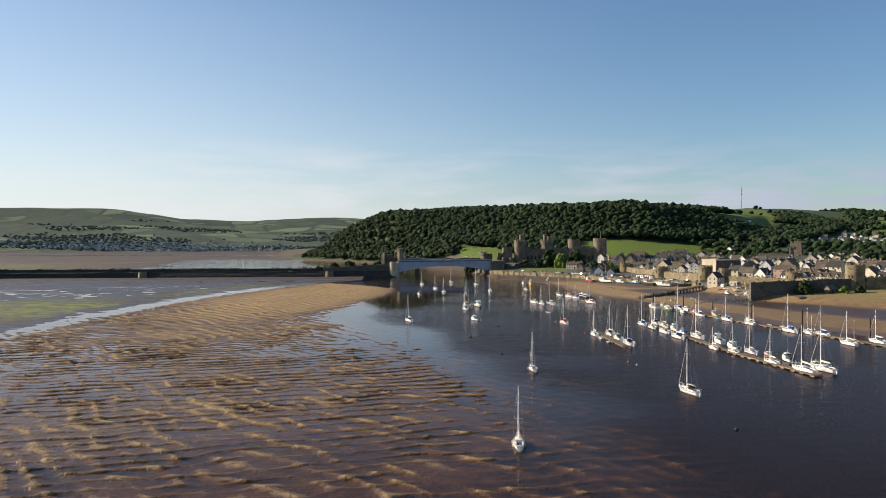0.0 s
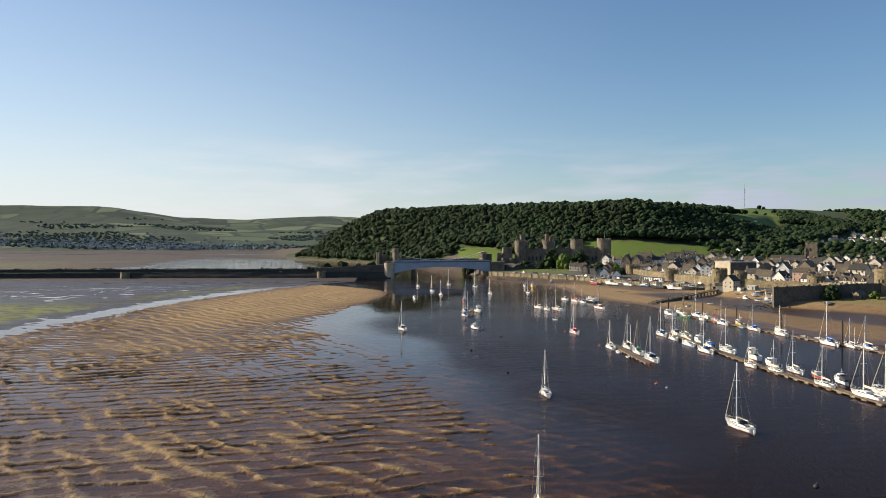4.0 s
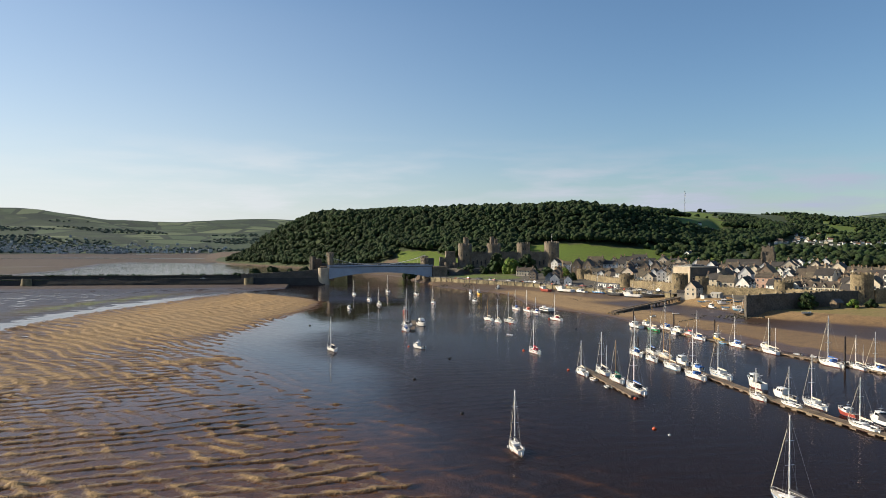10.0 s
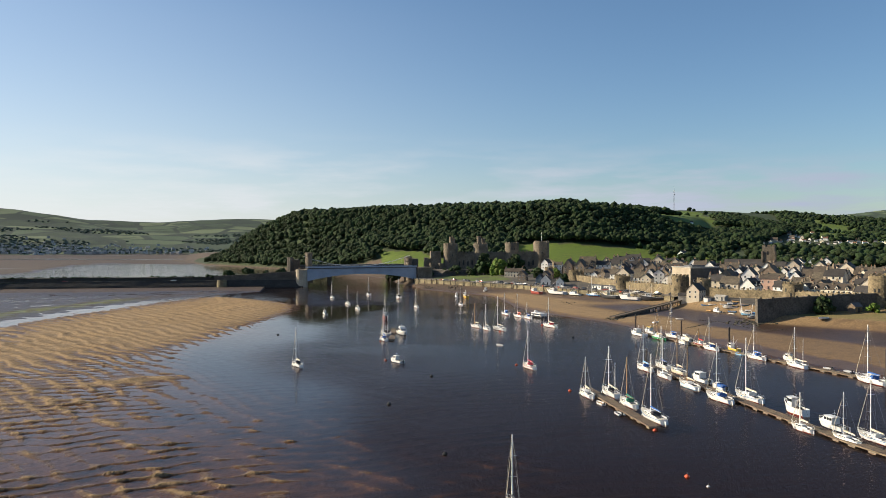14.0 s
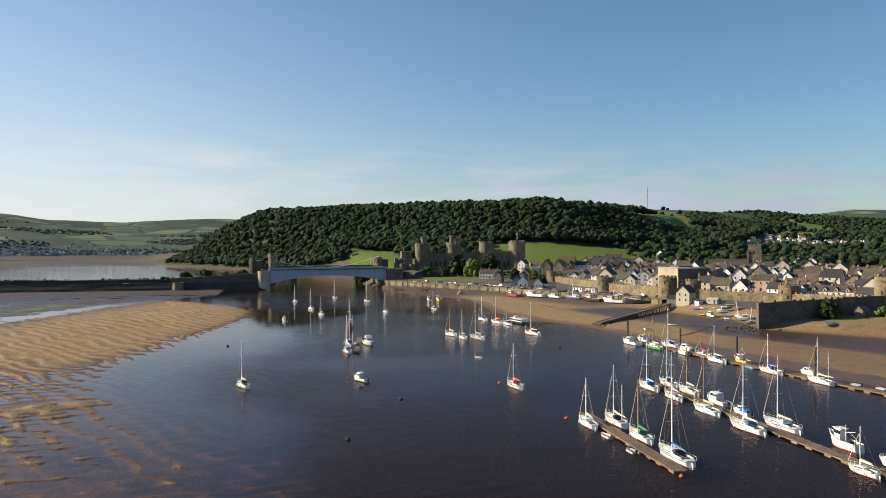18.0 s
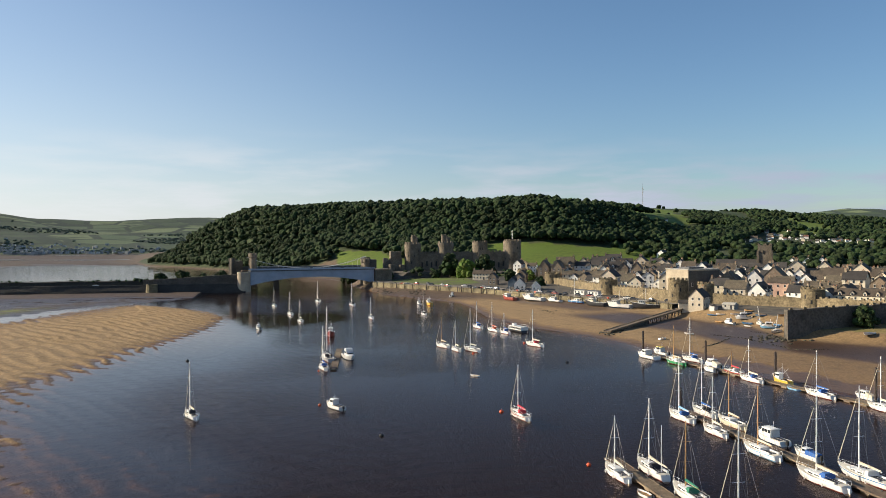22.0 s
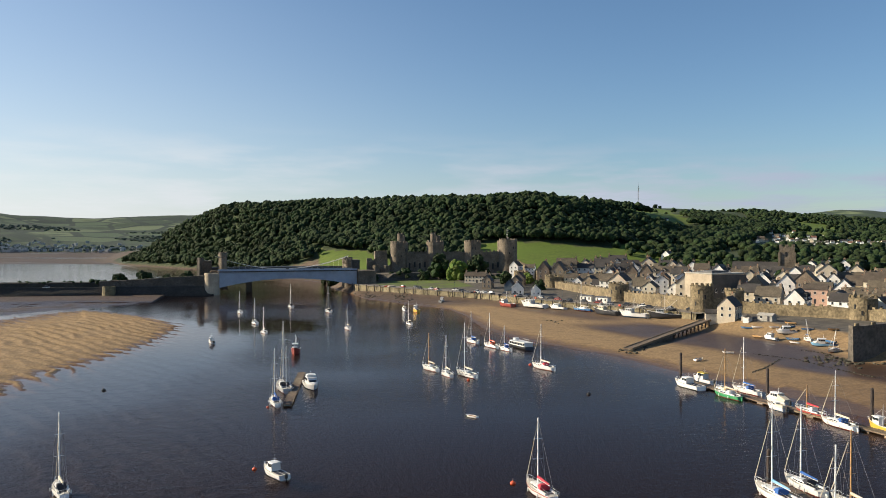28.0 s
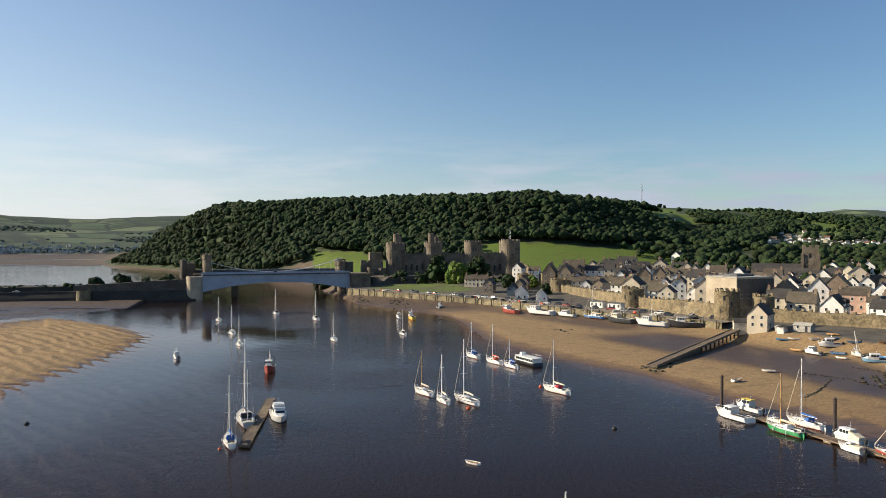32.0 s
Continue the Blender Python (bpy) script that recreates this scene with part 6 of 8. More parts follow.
# second pontoon
berth(yacht("white sailing yacht with pale blue sail cover", 10.2, 13.2, cover="hull_pale", hood="canvas_blue", seed=19), ((122.4, 348.5, 90, 1.0),))
berth(yacht("white sailing yacht with bright blue cover", 9.4, 12.4, cover="canvas_blue", hood="canvas_dark", seed=20), ((129.4, 351.5, 90, 1.0),))
berth(yacht("cream sailing yacht with varnished mast", 9.8, 11.3, hull="canvas_cream", cover="canvas_cream", hood=None, spar="varnish", seed=21), ((129.6, 341, 89, 1.0),))
berth(yacht("white bilge-keel yacht without covers", 8.8, 11.0, cover="canvas_cream", hood=None, seed=22), ((122.6, 335.5, 88, 1.0), (126.6, 262.5, 93, 0.85)))
berth(yacht("white sailing yacht with pale blue bottom and golden mast", 10.2, 12.0, hull="gel", bottom="hull_pale", stripe="hull_pale", cover="canvas_cream", hood=None, spar="varnish", mizzen=0, seed=23), ((122.6, 320, 91, 1.0),))
berth(cruiser("white motor cruiser berthed inside the pontoon", 8.4), ((129.8, 327.5, 92, 1.0), (131.0, 272.8, 93, 0.95)))
berth(cruiser("low white speedboat with blue canopy", 6.0, cover="canvas_blue", house=0.25, tall=0.9), ((129.0, 316, 95, 1.0),))
berth(yacht("large white sailing yacht with blue dinghy on deck", 11.4, 13.6, cover="canvas_cream", hood="canvas_blue", seed=24), ((122.2, 303.4, 92, 1.0),))
berth(yacht("large white sailing yacht with white doghouse", 11.6, 14.8, cover="canvas_cream", hood="gel", stripe="hull_blue", seed=25), ((129.8, 303.2, 91, 1.0), (132.4, 262.4, 88, 0.82)))
berth(trawler("white open fishing boat with small wheelhouse", 7.6, "gel", mast=3.0, gantry=False), ((131.6, 286.5, 91, 1.0),))
berth(yacht("small white sailing yacht with short mast", 6.4, 7.6, cover="canvas_cream", hood=None, seed=26), ((123.6, 272, 95, 1.0),))
berth(cruiser("red and white day boat at the pontoon", 6.6, "hull_red", house=0.25, tall=0.9), ((134.0, 252, 93, 1.0),))
berth(yacht("white sailing yacht with cream cover at the pontoon end", 9.0, 10.6, cover="canvas_cream", hood=None, seed=27), ((128.8, 240, 92, 1.0), (131.0, 224.8, 96, 1.25), (137.6, 226.4, 98, 1.2)))
berth(cruiser("motor boat with black canopy", 7.2, cover="canvas_dark", house=0.3), ((136.2, 244.4, 88, 1.0), (138.0, 231, 92, 0.8)))
# third pontoon, beside the sand
berth(cruiser("white catamaran motor boat with dark bottom", 10.0, "gel", "hull_dark", outboard=False, house=0.3, tall=1.5), ((154.4, 430, 100, 1.0),))
berth(cruiser("white workboat with yellow canopy and twin engines", 7.8, roof="yellow", house=0.4), ((162.2, 436, 100, 1.0),))
berth(yacht("green motor sailer with varnished mast", 9.4, 11.6, hull="hull_green", cover="canvas_cream", hood="gel", spar="varnish", mizzen=0, seed=28), ((157.2, 416.8, 98, 1.0),))
berth(yacht("white sailing yacht under a large blue cover", 9.8, 13.6, cover="canvas_blue", hood="canvas_blue", seed=29), ((165.0, 421, 98, 1.0), (174.0, 318, 92, 1.15)))
berth(cruiser("white cabin cruiser with cream canopy", 7.4, cover="canvas_cream"), ((164.6, 408, 96, 1.0), (175.4, 358, 95, 0.8)))
berth(cruiser("small white speedboat with cream cover", 5.6, cover="canvas_cream", house=0.22, tall=0.7), ((160.2, 402, 96, 1.0), (160.2, 424, 98, 0.8)))
berth(yacht("dark red sailing boat with low mast", 8.6, 6.4, hull="hull_red", cover="canvas_red", hood="gel", spar="varnish", seed=30), ((164.0, 396, 94, 1.0),))
berth(yacht("white sailing yacht beside the outer pontoon", 9.6, 11.2, cover="canvas_cream", hood="canvas_blue", seed=31), ((162.8, 385.6, 93, 1.0), (180.6, 305.2, 93, 1.05), (189, 282.6, 92, 1.05)))
berth(trawler("yellow workboat with low wheelhouse", 8.8, "hull_yellow", mast=5.6, gantry=False), ((168.4, 380, 93, 0.78),))
berth(dinghy("blue and white tender beside the pontoon", 4.4, "hull_pale"), ((166.0, 372, 94, 1.0), (171.2, 352.4, 95, 0.8)))
berth(yacht("white sailing yacht with bright blue sail cover", 10.2, 11.0, cover="canvas_blue", hood="canvas_blue", seed=32), ((167.0, 363.4, 92, 1.0),))
berth(yacht("cream two-masted ketch beside the outer pontoon", 10.2, 12.0, hull="gel", cover="canvas_cream", hood=None, mizzen=9.0, seed=33), ((170.2, 346, 90, 1.0), (178.2, 311, 86, 0.85), (176.0, 279, 92, 1.0)))
berth(rib("pale inflatable boat on the pontoon"), ((176.6, 340, 95, 1.0), (179.0, 334, 92, 1.0), (181.0, 328, 96, 1.0), (182.6, 322, 90, 1.0)))
berth(cruiser("red motor boat at the outer pontoon", 6.8, "hull_red", house=0.3), ((187.6, 270, 88, 1.0),))

# buoys
berth(buoy("dark mooring buoy afloat", "rubber", 0.5), ((57.8, 347.3, 0, 1), (49.0, 265.8, 0, 1), (42.6, 311, 0, 1.1), (82.7, 159.6, 0, 1), (8.8, 455.5, 0, 1.1), (125.6, 426.5, 0, 1.1)))
berth(buoy("orange-red mooring buoy afloat", "orange", 0.42), ((86.1, 246, 0, 1.1), (86.6, 363, 0, 1.1), (47.2, 379, 0, 0.9), (94.0, 276.6, 0, 0.9), (90.0, 320, 0, 1.0), (49.0, 427.2, 0, 0.8), (126.0, 472.4, 0, 1.2), (101.5, 451.2, 0, 1.1)))
berth(buoy("small white mooring buoy afloat", "gel", 0.3), ((87.0, 240.6, 0, 1),))


# pontoons with floats, and steel piles
def float_mesh():
    bm = bmesh.new()
    box(bm, -0.9, -0.85, -0.3, 0.9, 0.85, 0.36)
    return mesh_of("float", bm, "concrete")


FLOAT, CLEAT = float_mesh(), block_mesh("cleat", 0.3, 0.1, 0.16, "steel_dark")


def pontoon(label, line, wide=2.4):
    ob = thing("pontoon", label, "pontoon", group="pontoons")
    for (x0, y0), (x1, y1) in zip(line, line[1:]):
        long = math.hypot(x1 - x0, y1 - y0)
        turn = math.degrees(math.atan2(y1 - y0, x1 - x0))
        n = max(1, round(long / 9))
        step = long / n
        for k in range(n):
            m = pose(x0, y0, 0, 0, 0, turn) @ pose(k * step, 0, 0)
            bm = bmesh.new()
            q = 0
            while q < step - 0.2:
                box(bm, q + 0.03, -wide / 2, 0.42, q + 0.42, wide / 2, 0.50)
                q += 0.45
            deck = part("decking", bm, "timber", ob, m=m)
            bm = bmesh.new()
            for side in (-1, 1):
                box(bm, 0.02, side * wide / 2 - 0.06, 0.25, step - 0.05, side * wide / 2 + 0.06, 0.55)
            part("edge_beam", bm, "timber", deck)
            for s in (0.2, 0.75):
                part("float", FLOAT, None, deck, m=pose(s * step, 0, 0))
            for s in (0.15, 0.6):
                for side in (-1, 1):
                    part("cleat", CLEAT, None, deck, m=pose(s * step, side * (wide / 2 - 0.15), 0.5))
    return ob


pontoon("floating timber pontoon with yachts alongside", ((94.6, 278), (94.8, 322)))
pontoon("long floating timber pontoon lined with yachts", ((130.6, 216), (126.2, 262), (126.0, 300), (125.8, 354)))
pontoon("floating timber pontoon beside the sandy shore", ((190.0, 255), (183.2, 285), (177.6, 315), (171.8, 345), (167.0, 374), (162.4, 402), (158.4, 430), (157.6, 438)))
pontoon("short dark pontoon moored in mid channel", ((53.3, 427.2), (58.0, 470)), 2.0)


def pile(x, y, top):
    ob = thing("mooring_pile", "dark rusty steel mooring pile", "pile", pose(x, y, -3), "mooring piles")
    bm = bmesh.new()
    lathe(bm, ((0.32, 0), (0.32, top + 3), (0.28, top + 3.1), (0.02, top + 3.35)), 10)
    part("tube", bm, "pile", ob)
    bm = bmesh.new()
    lathe(bm, ((0.50, 3.55), (0.50, 3.8), (0.34, 3.8)), 10, cap=False)
    part("collar", bm, "steel_dark", ob)


for x, y, top in ((156.6, 438, 7.5), (164.0, 411, 7.5), (168.4, 383, 7.8), (174.0, 353, 8.2), (181.0, 321, 8.4), (189.0, 287, 8.2), (126.0, 355.5, 5.0)):
    pile(x, y, top)


# ---------------------------------------------------------------- houses


def window_mesh(w, h, frame_mat="trim"):
    bm = bmesh.new()
    box(bm, -w / 2, -0.06, 0, w / 2, 0.02, h)
    for f in bm.faces:
        f.material_index = 0
    v = box(bm, -w / 2 + 0.1, -0.085, 0.1, w / 2 - 0.1, -0.05, h - 0.1)
    for f in bm.faces:
        if all(p in v for p in f.verts):
            f.material_index = 1
    box(bm, -w / 2 - 0.08, -0.16, -0.1, w / 2 + 0.08, 0.02, 0.0)
    return mesh_of("window", bm, (frame_mat, "glass"))


WINDOW, WINDOW_TALL = window_mesh(1.0, 1.3), window_mesh(1.1, 1.8)


def door_mesh():
    bm = bmesh.new()
    box(bm, -0.5, -0.05, 0, 0.5, 0.03, 2.1)
    box(bm, -0.38, -0.07, 0.9, 0.38, -0.04, 1.95)
    return mesh_of("door", bm, "canvas_dark")


DOOR = door_mesh()
STACKS = {}


def stack_mesh(mat):
    if mat not in STACKS:
        bm = bmesh.new()
        box(bm, -0.42, -0.75, -1.2, 0.42, 0.75, 0.9)
        box(bm, -0.5, -0.83, 0.74, 0.5, 0.83, 0.92)
        pots = bmesh.new()
        lathe(pots, ((0.2, 0.9), (0.16, 1.35), (0.2, 1.42)), 8)
        STACKS[mat] = mesh_of("chimney", bm, mat), mesh_of("chimney_pot", pots, "pot")
    return STACKS[mat]


def house(label, long, wide, eaves, pitch=42, wall="render_white", roof="slate", chimneys=(-1, 1), stack="render_stone", rows=2, cols=3, dormers=0, ends=True, category="house", sides=(-1,), hood=0.3):
    """A pitched-roof house, its ridge along x, with roof slabs, stacks, windows, door and dormers."""
    ob = thing("house", label, category, group="houses of the town")
    rise = wide / 2 * math.tan(radians(pitch))
    bm = bmesh.new()
    foot = -3.0
    outline = [(-wide / 2, foot), (wide / 2, foot), (wide / 2, eaves), (0, eaves + rise), (-wide / 2, eaves)]
    a, b = [bm.verts.new((-long / 2, y, z)) for y, z in outline], [bm.verts.new((long / 2, y, z)) for y, z in outline]
    bm.faces.new(a[::-1]), bm.faces.new(b)
    for k in range(5):
        n = (k + 1) % 5
        bm.faces.new((a[k], a[n], b[n], b[k]))
    walls = part("wall", bm, wall, ob)
    over, thick = 0.3, 0.16
    for side in (-1, 1):
        bm = bmesh.new()
        dx = long / 2 + hood
        low = (side * (wide / 2 + over), eaves - over * math.tan(radians(pitch)) + 0.03)
        pts = [(low[0], low[1]), (0, eaves + rise + 0.03), (0, eaves + rise + 0.03 + thick), (low[0], low[1] + thick)]
        p, q = [bm.verts.new((-dx, y, z)) for y, z in pts], [bm.verts.new((dx, y, z)) for y, z in pts]
        bm.faces.new(p), bm.faces.new(q[::-1])
        for k in range(4):
            n = (k + 1) % 4
            bm.faces.new((p[k], q[k], q[n], p[n]))
        bmesh.ops.recalc_face_normals(bm, faces=bm.faces)
        part("roof", bm, roof, ob)
    body, pots = stack_mesh(stack)
    for c in chimneys:
        s = part("chimney", body, None, ob, m=pose(c * (long / 2 - 0.5), 0, eaves + rise + 0.2))
        part("chimney_pot", pots, None, s)
    storey = eaves / rows
    for side in sides:
        for r in range(rows):
            for c in range(cols):
                x = (c + 0.5) / cols * long - long / 2
                if r == 0 and c == cols // 2:
                    part("door", DOOR, None, ob, m=pose(x, side * wide / 2, 0, 0, 0, 0 if side < 0 else 180))
                else:
                    part("window", WINDOW, None, ob, m=pose(x, side * wide / 2, storey * r + 0.95, 0, 0, 0 if side < 0 else 180))
    if ends:
        for side in (-1,):
            for r in range(rows):
                for y in (-wide * 0.22, wide * 0.22):
                    part("window", WINDOW, None, ob, m=pose(side * long / 2, y, storey * r + 0.95, 0, 0, -90 if side < 0 else 90))
    for d in range(dormers):
        x = (d + 0.5) / dormers * long - long / 2
        for side in (-1,):
            bm = bmesh.new()
            w, h = 1.9, 1.9
            out = [(-w / 2, -0.4), (w / 2, -0.4), (w / 2, h * 0.55), (0, h * 1.25), (-w / 2, h * 0.55)]
            p, q = [bm.verts.new((u, side * (wide / 2 + 0.02), eaves + v)) for u, v in out], [bm.verts.new((u, 0, eaves + v)) for u, v in out]
            bm.faces.new(p), bm.faces.new(q[::-1])
            for k in range(5):
                n = (k + 1) % 5
                bm.faces.new((p[k], q[k], q[n], p[n]))
            bmesh.ops.recalc_face_normals(bm, faces=bm.faces)
            dorm = part("dormer", bm, wall, ob, m=pose(x, 0, 0))
            bm = bmesh.new()
            for e in (-1, 1):
                v = [bm.verts.new(c) for c in ((e * (w / 2 + 0.2), side * (wide / 2 + 0.25), eaves + h * 0.5), (0, side * (wide / 2 + 0.25), eaves + h * 1.25 + 0.12), (0, 0.1, eaves + h * 1.25 + 0.12), (e * (w / 2 + 0.2), 0.1, eaves + h * 0.5))]
                u = [bm.verts.new(c.co + Vector((0, 0, 0.12))) for c in v]
                bm.faces.new(v), bm.faces.new(u[::-1])
                for k in range(4):
                    bm.faces.new((v[k], v[(k + 1) % 4], u[(k + 1) % 4], u[k]))
            bmesh.ops.recalc_face_normals(bm, faces=bm.faces)
            part("dormer_roof", bm, roof, dorm)
            part("window", WINDOW, None, dorm, m=pose(0, side * (wide / 2 + 0.04), eaves + 0.05, 0, 0, 0))
    return ob


def put(ob, spots):
    """Places a house and its copies: x, y, turn, size."""
    for n, (x, y, turn, *more) in enumerate(spots):
        size = more[0] if more else 1.0
        m = pose(x, y, level(x, y) if len(more) < 2 else more[1], 0, 0, turn) @ Matrix.Scale(size, 4)
        if n == 0:
            ob.matrix_basis = m
        else:
            copy_thing(ob, m)


# landmark houses; the turn is that of the ridge
put(house("cream harbour house with slate roof beside the slipway", 10, 7.0, 5.2, 46, "render_cream", "slate", (1,), rows=2, cols=3), ((232, 535, 42, 1.0, 5.9),))
put(house("low cream annexe with slate roof at the harbour", 7, 5, 2.8, 35, "render_cream", "slate", (), rows=1, cols=2, ends=False), ((225.5, 537, 155, 0.8, 5.7),))
put(house("row of cream stone cottages below the castle", 15, 6.5, 4.6, 40, "render_cream", "slate_warm", (-1, 0, 1), rows=2, cols=6, ends=False), ((186, 768, -30),))
put(house("small stone gabled house on the quay", 8, 6, 5, 46, "render_stone", "slate", (1,), rows=2, cols=2), ((183, 727, 60), (199, 718, 58, 0.95), (206, 733, 62, 1.05)))
put(house("blue-grey timber boat shed with steep roof", 9, 6, 4.0, 48, "shed_blue", "slate", (), rows=1, cols=2, ends=False), ((191, 706, 62, 0.9),))
put(house("white gabled boathouse with dark roof on the quay", 13, 7, 3.6, 46, "render_white", "lead", (), rows=1, cols=3), ((189, 684, 72), (196, 672, 72, 0.8)))
put(house("tall white house with slate roof below the castle", 10, 7.5, 9, 45, "render_white", "slate_warm", (1,), rows=3, cols=3), ((213, 764, 50, 0.85, 12), (222, 760, -32, 0.8, 12)))
put(house("large stone house with steep gables near the quay", 14, 7.5, 8.5, 54, "render_stone", "slate_warm", (1,), rows=3, cols=3), ((221, 728, 62, 1, 10), (228, 720, 60, 1, 10)))
put(house("broad stone hall with steep roof above the town wall", 13, 9, 9, 50, "render_stone", "slate_warm", (1,), rows=3, cols=4, dormers=2), ((240, 738, -25, 1, 11),))
put(house("white rendered town house with slate roof", 11, 8, 8, 36, "render_white", "slate", (-1, 1), rows=3, cols=3), ((252, 735, -30, 1, 11), (267, 636, 62, 1.0, 9.0), (258, 642, 62, 0.9, 8.5)))
put(house("long terrace of cream cottages behind the town wall", 22, 6.5, 5.4, 38, "render_cream", "slate_warm", (-1, -0.33, 0.33, 1), rows=2, cols=7, ends=False), ((238, 706, -28), (256, 692, -35), (252, 668, -42), (366, 600, -40, 1.1), (390, 592, -40, 1.1)))
put(house("stone house with tall twin gables", 9, 7, 7.5, 52, "render_stone", "slate", (-1,), rows=2, cols=2), ((263, 716, 60), (272, 708, 60), (279, 702, 58)))
put(house("tall white villa with bay gables", 13, 9, 9.5, 45, "render_white", "slate", (-1, 1), rows=3, cols=4, dormers=3), ((300, 790, -32),))
put(house("stone terrace with a row of dormer gables", 24, 7.5, 6, 42, "render_cream", "slate_warm", (-1, 0, 1), rows=2, cols=8, dormers=4, ends=False), ((297, 706, -36), (292, 502, -52, 0.85), (312, 552, -48, 0.8)))
put(house("low white row with dark slate roof above the town wall", 15, 7, 5.0, 34, "render_white", "slate_warm", (-1, 1), rows=2, cols=5, ends=False), ((246, 652, -45), (298, 548, -50), (306, 530, -50)))
put(house("white gabled town house with a black roof", 15, 8, 8, 48, "render_white", "slate", (1,), rows=3, cols=3), ((289, 578, 52, 1, 9.2),))
put(house("large stone house with a broad slate gable", 15, 11, 6.5, 45, "render_stone", "slate_warm", (-1, 1), rows=2, cols=3), ((280, 588, 50, 1, 8.5), (318, 602, 46, 1)))
put(house("white cottage with red chimney stacks", 12, 7, 5, 44, "render_white", "slate", (-1, 1), stack="brick", rows=2, cols=3), ((264, 574, 48, 1, 8.2),))
put(house("pink and cream rendered house with oriel windows", 10, 8, 6.5, 30, "render_pink", "slate_warm", (-1,), rows=2, cols=3), ((292, 561, -42, 1, 9), (300, 568, -42, 1, 9.3)))
put(house("white gabled cottage on the grassy foreshore", 9, 7, 4, 42, "render_white", "slate", (1,), rows=2, cols=2), ((292, 420, 60, 0.9), (300, 408, 60, 0.8)))
put(house("cream cottage with red tiled roof on the foreshore", 9, 7, 5, 42, "render_cream", "tile_red", (-1, 1), stack="brick", rows=2, cols=2), ((303, 434, 60, 0.9), (312, 424, 50, 0.9), (322, 436, 40)))
put(house("white house high above the town", 11, 8, 6, 42, "render_white", "slate", (1,), rows=2, cols=3), ((402, 905, 40), (448, 750, 50), (456, 744, 50), (444, 764, 45, 0.9)))
put(house("small grey timber shed on the foreshore", 5, 3.6, 2.6, 40, "timber", "lead", (), rows=1, cols=1, ends=False), ((262, 444, 20),))
put(house("white seafood kiosk on the quay", 7, 3.4, 2.7, 12, "render_white", "lead", (), rows=1, cols=3, ends=False), ((208, 626, -58), (212, 615, -58)))
put(house("grey timber hut on the harbour beach", 6.5, 4, 2.4, 24, "concrete", "concrete", (), rows=1, cols=2, ends=False), ((239.5, 521, -60, 0.9), (234, 526, -60, 0.6)))

# the rest of the town, street by street
TAKEN = [(ob.location.x, ob.location.y, 9.0) for ob in bpy.data.objects if ob.name.startswith("house") and ob.parent is None]
TAKEN += [(367, 686, 18), (348, 676, 16), (335, 668, 12), (255, 592, 24), (236, 563, 9), (223, 621, 9), (220, 711, 9), (240, 590, 15), (270, 588, 14)]
PLAIN = [
    (house("white rendered cottage with slate roof", 9.5, 7, 5.2, 42, "render_white", "slate", (1,)), 9.5),
    (house("stone terraced house with slate roof", 10.5, 7.2, 5.6, 40, "render_stone", "slate", (-1,)), 10.5),
    (house("cream rendered house with lichen-covered slates", 9, 7.4, 6, 42, "render_cream", "slate_warm", (1,)), 9),
    (house("stone house with lichen-covered slate roof", 11.5, 7.6, 5.4, 40, "render_stone", "slate_warm", (0.1,)), 11.5),
    (house("white house with steep dark roof and dormers", 10, 7.6, 5.4, 46, "render_white", "slate", (), dormers=2), 10),
    (house("tall white house with lichen-covered slates", 8.8, 7.0, 7.6, 44, "render_white", "slate_warm", (1,), rows=3), 8.8),
    (house("tall cream house with slate roof", 8.5, 7.5, 7.6, 40, "render_cream", "slate", (-1,), rows=3), 8.5),
]
WEIGHT = (9, 2, 4, 2, 4, 5, 4)


def town_wall_x(y):
    return along(y, ((440, 284), (505, 274), (556, 248), (563, 238), (590, 238), (621, 225), (711, 220), (790, 232), (860, 250)))


def build_streets():
    rng = random.Random(77)
    used = set()
    picks = [k for k, w in enumerate(WEIGHT) for _ in range(w)]
    for row in range(8):
        y = 462 + rng.uniform(0, 6)
        while y < 800:
            x = town_wall_x(y) + 13 + row * 20.5 + rng.uniform(-2.5, 2.5) + 6 * math.sin(y / 55 + row)
            slope = -56 + 24 * min(1, max(0, (y - 480) / 250))
            k = rng.choice(picks)
            turn = slope + rng.uniform(-6, 6) + (90 if rng.random() < 0.6 else 0)
            size = rng.uniform(0.84, 1.16)
            y += PLAIN[k][1] * size * 0.92 + (rng.uniform(6, 12) if rng.random() < 0.22 else 0.6)
            if x - quay_edge(y) < 26 or x > 470 or (row > 5 and rng.random() < 0.3) or (y > 740 and row > 4):
                continue
            if any((x - a) ** 2 + (y - b) ** 2 < (r + 1) ** 2 for a, b, r in TAKEN):
                continue
            m = pose(x, y, level(x, y) - 0.2, 0, 0, turn) @ Matrix.Scale(size, 4)
            TAKEN.append((x, y, 6.5))
            if k in used:
                copy_thing(PLAIN[k][0], m)
            else:
                used.add(k)
                PLAIN[k][0].matrix_basis = m


build_streets()


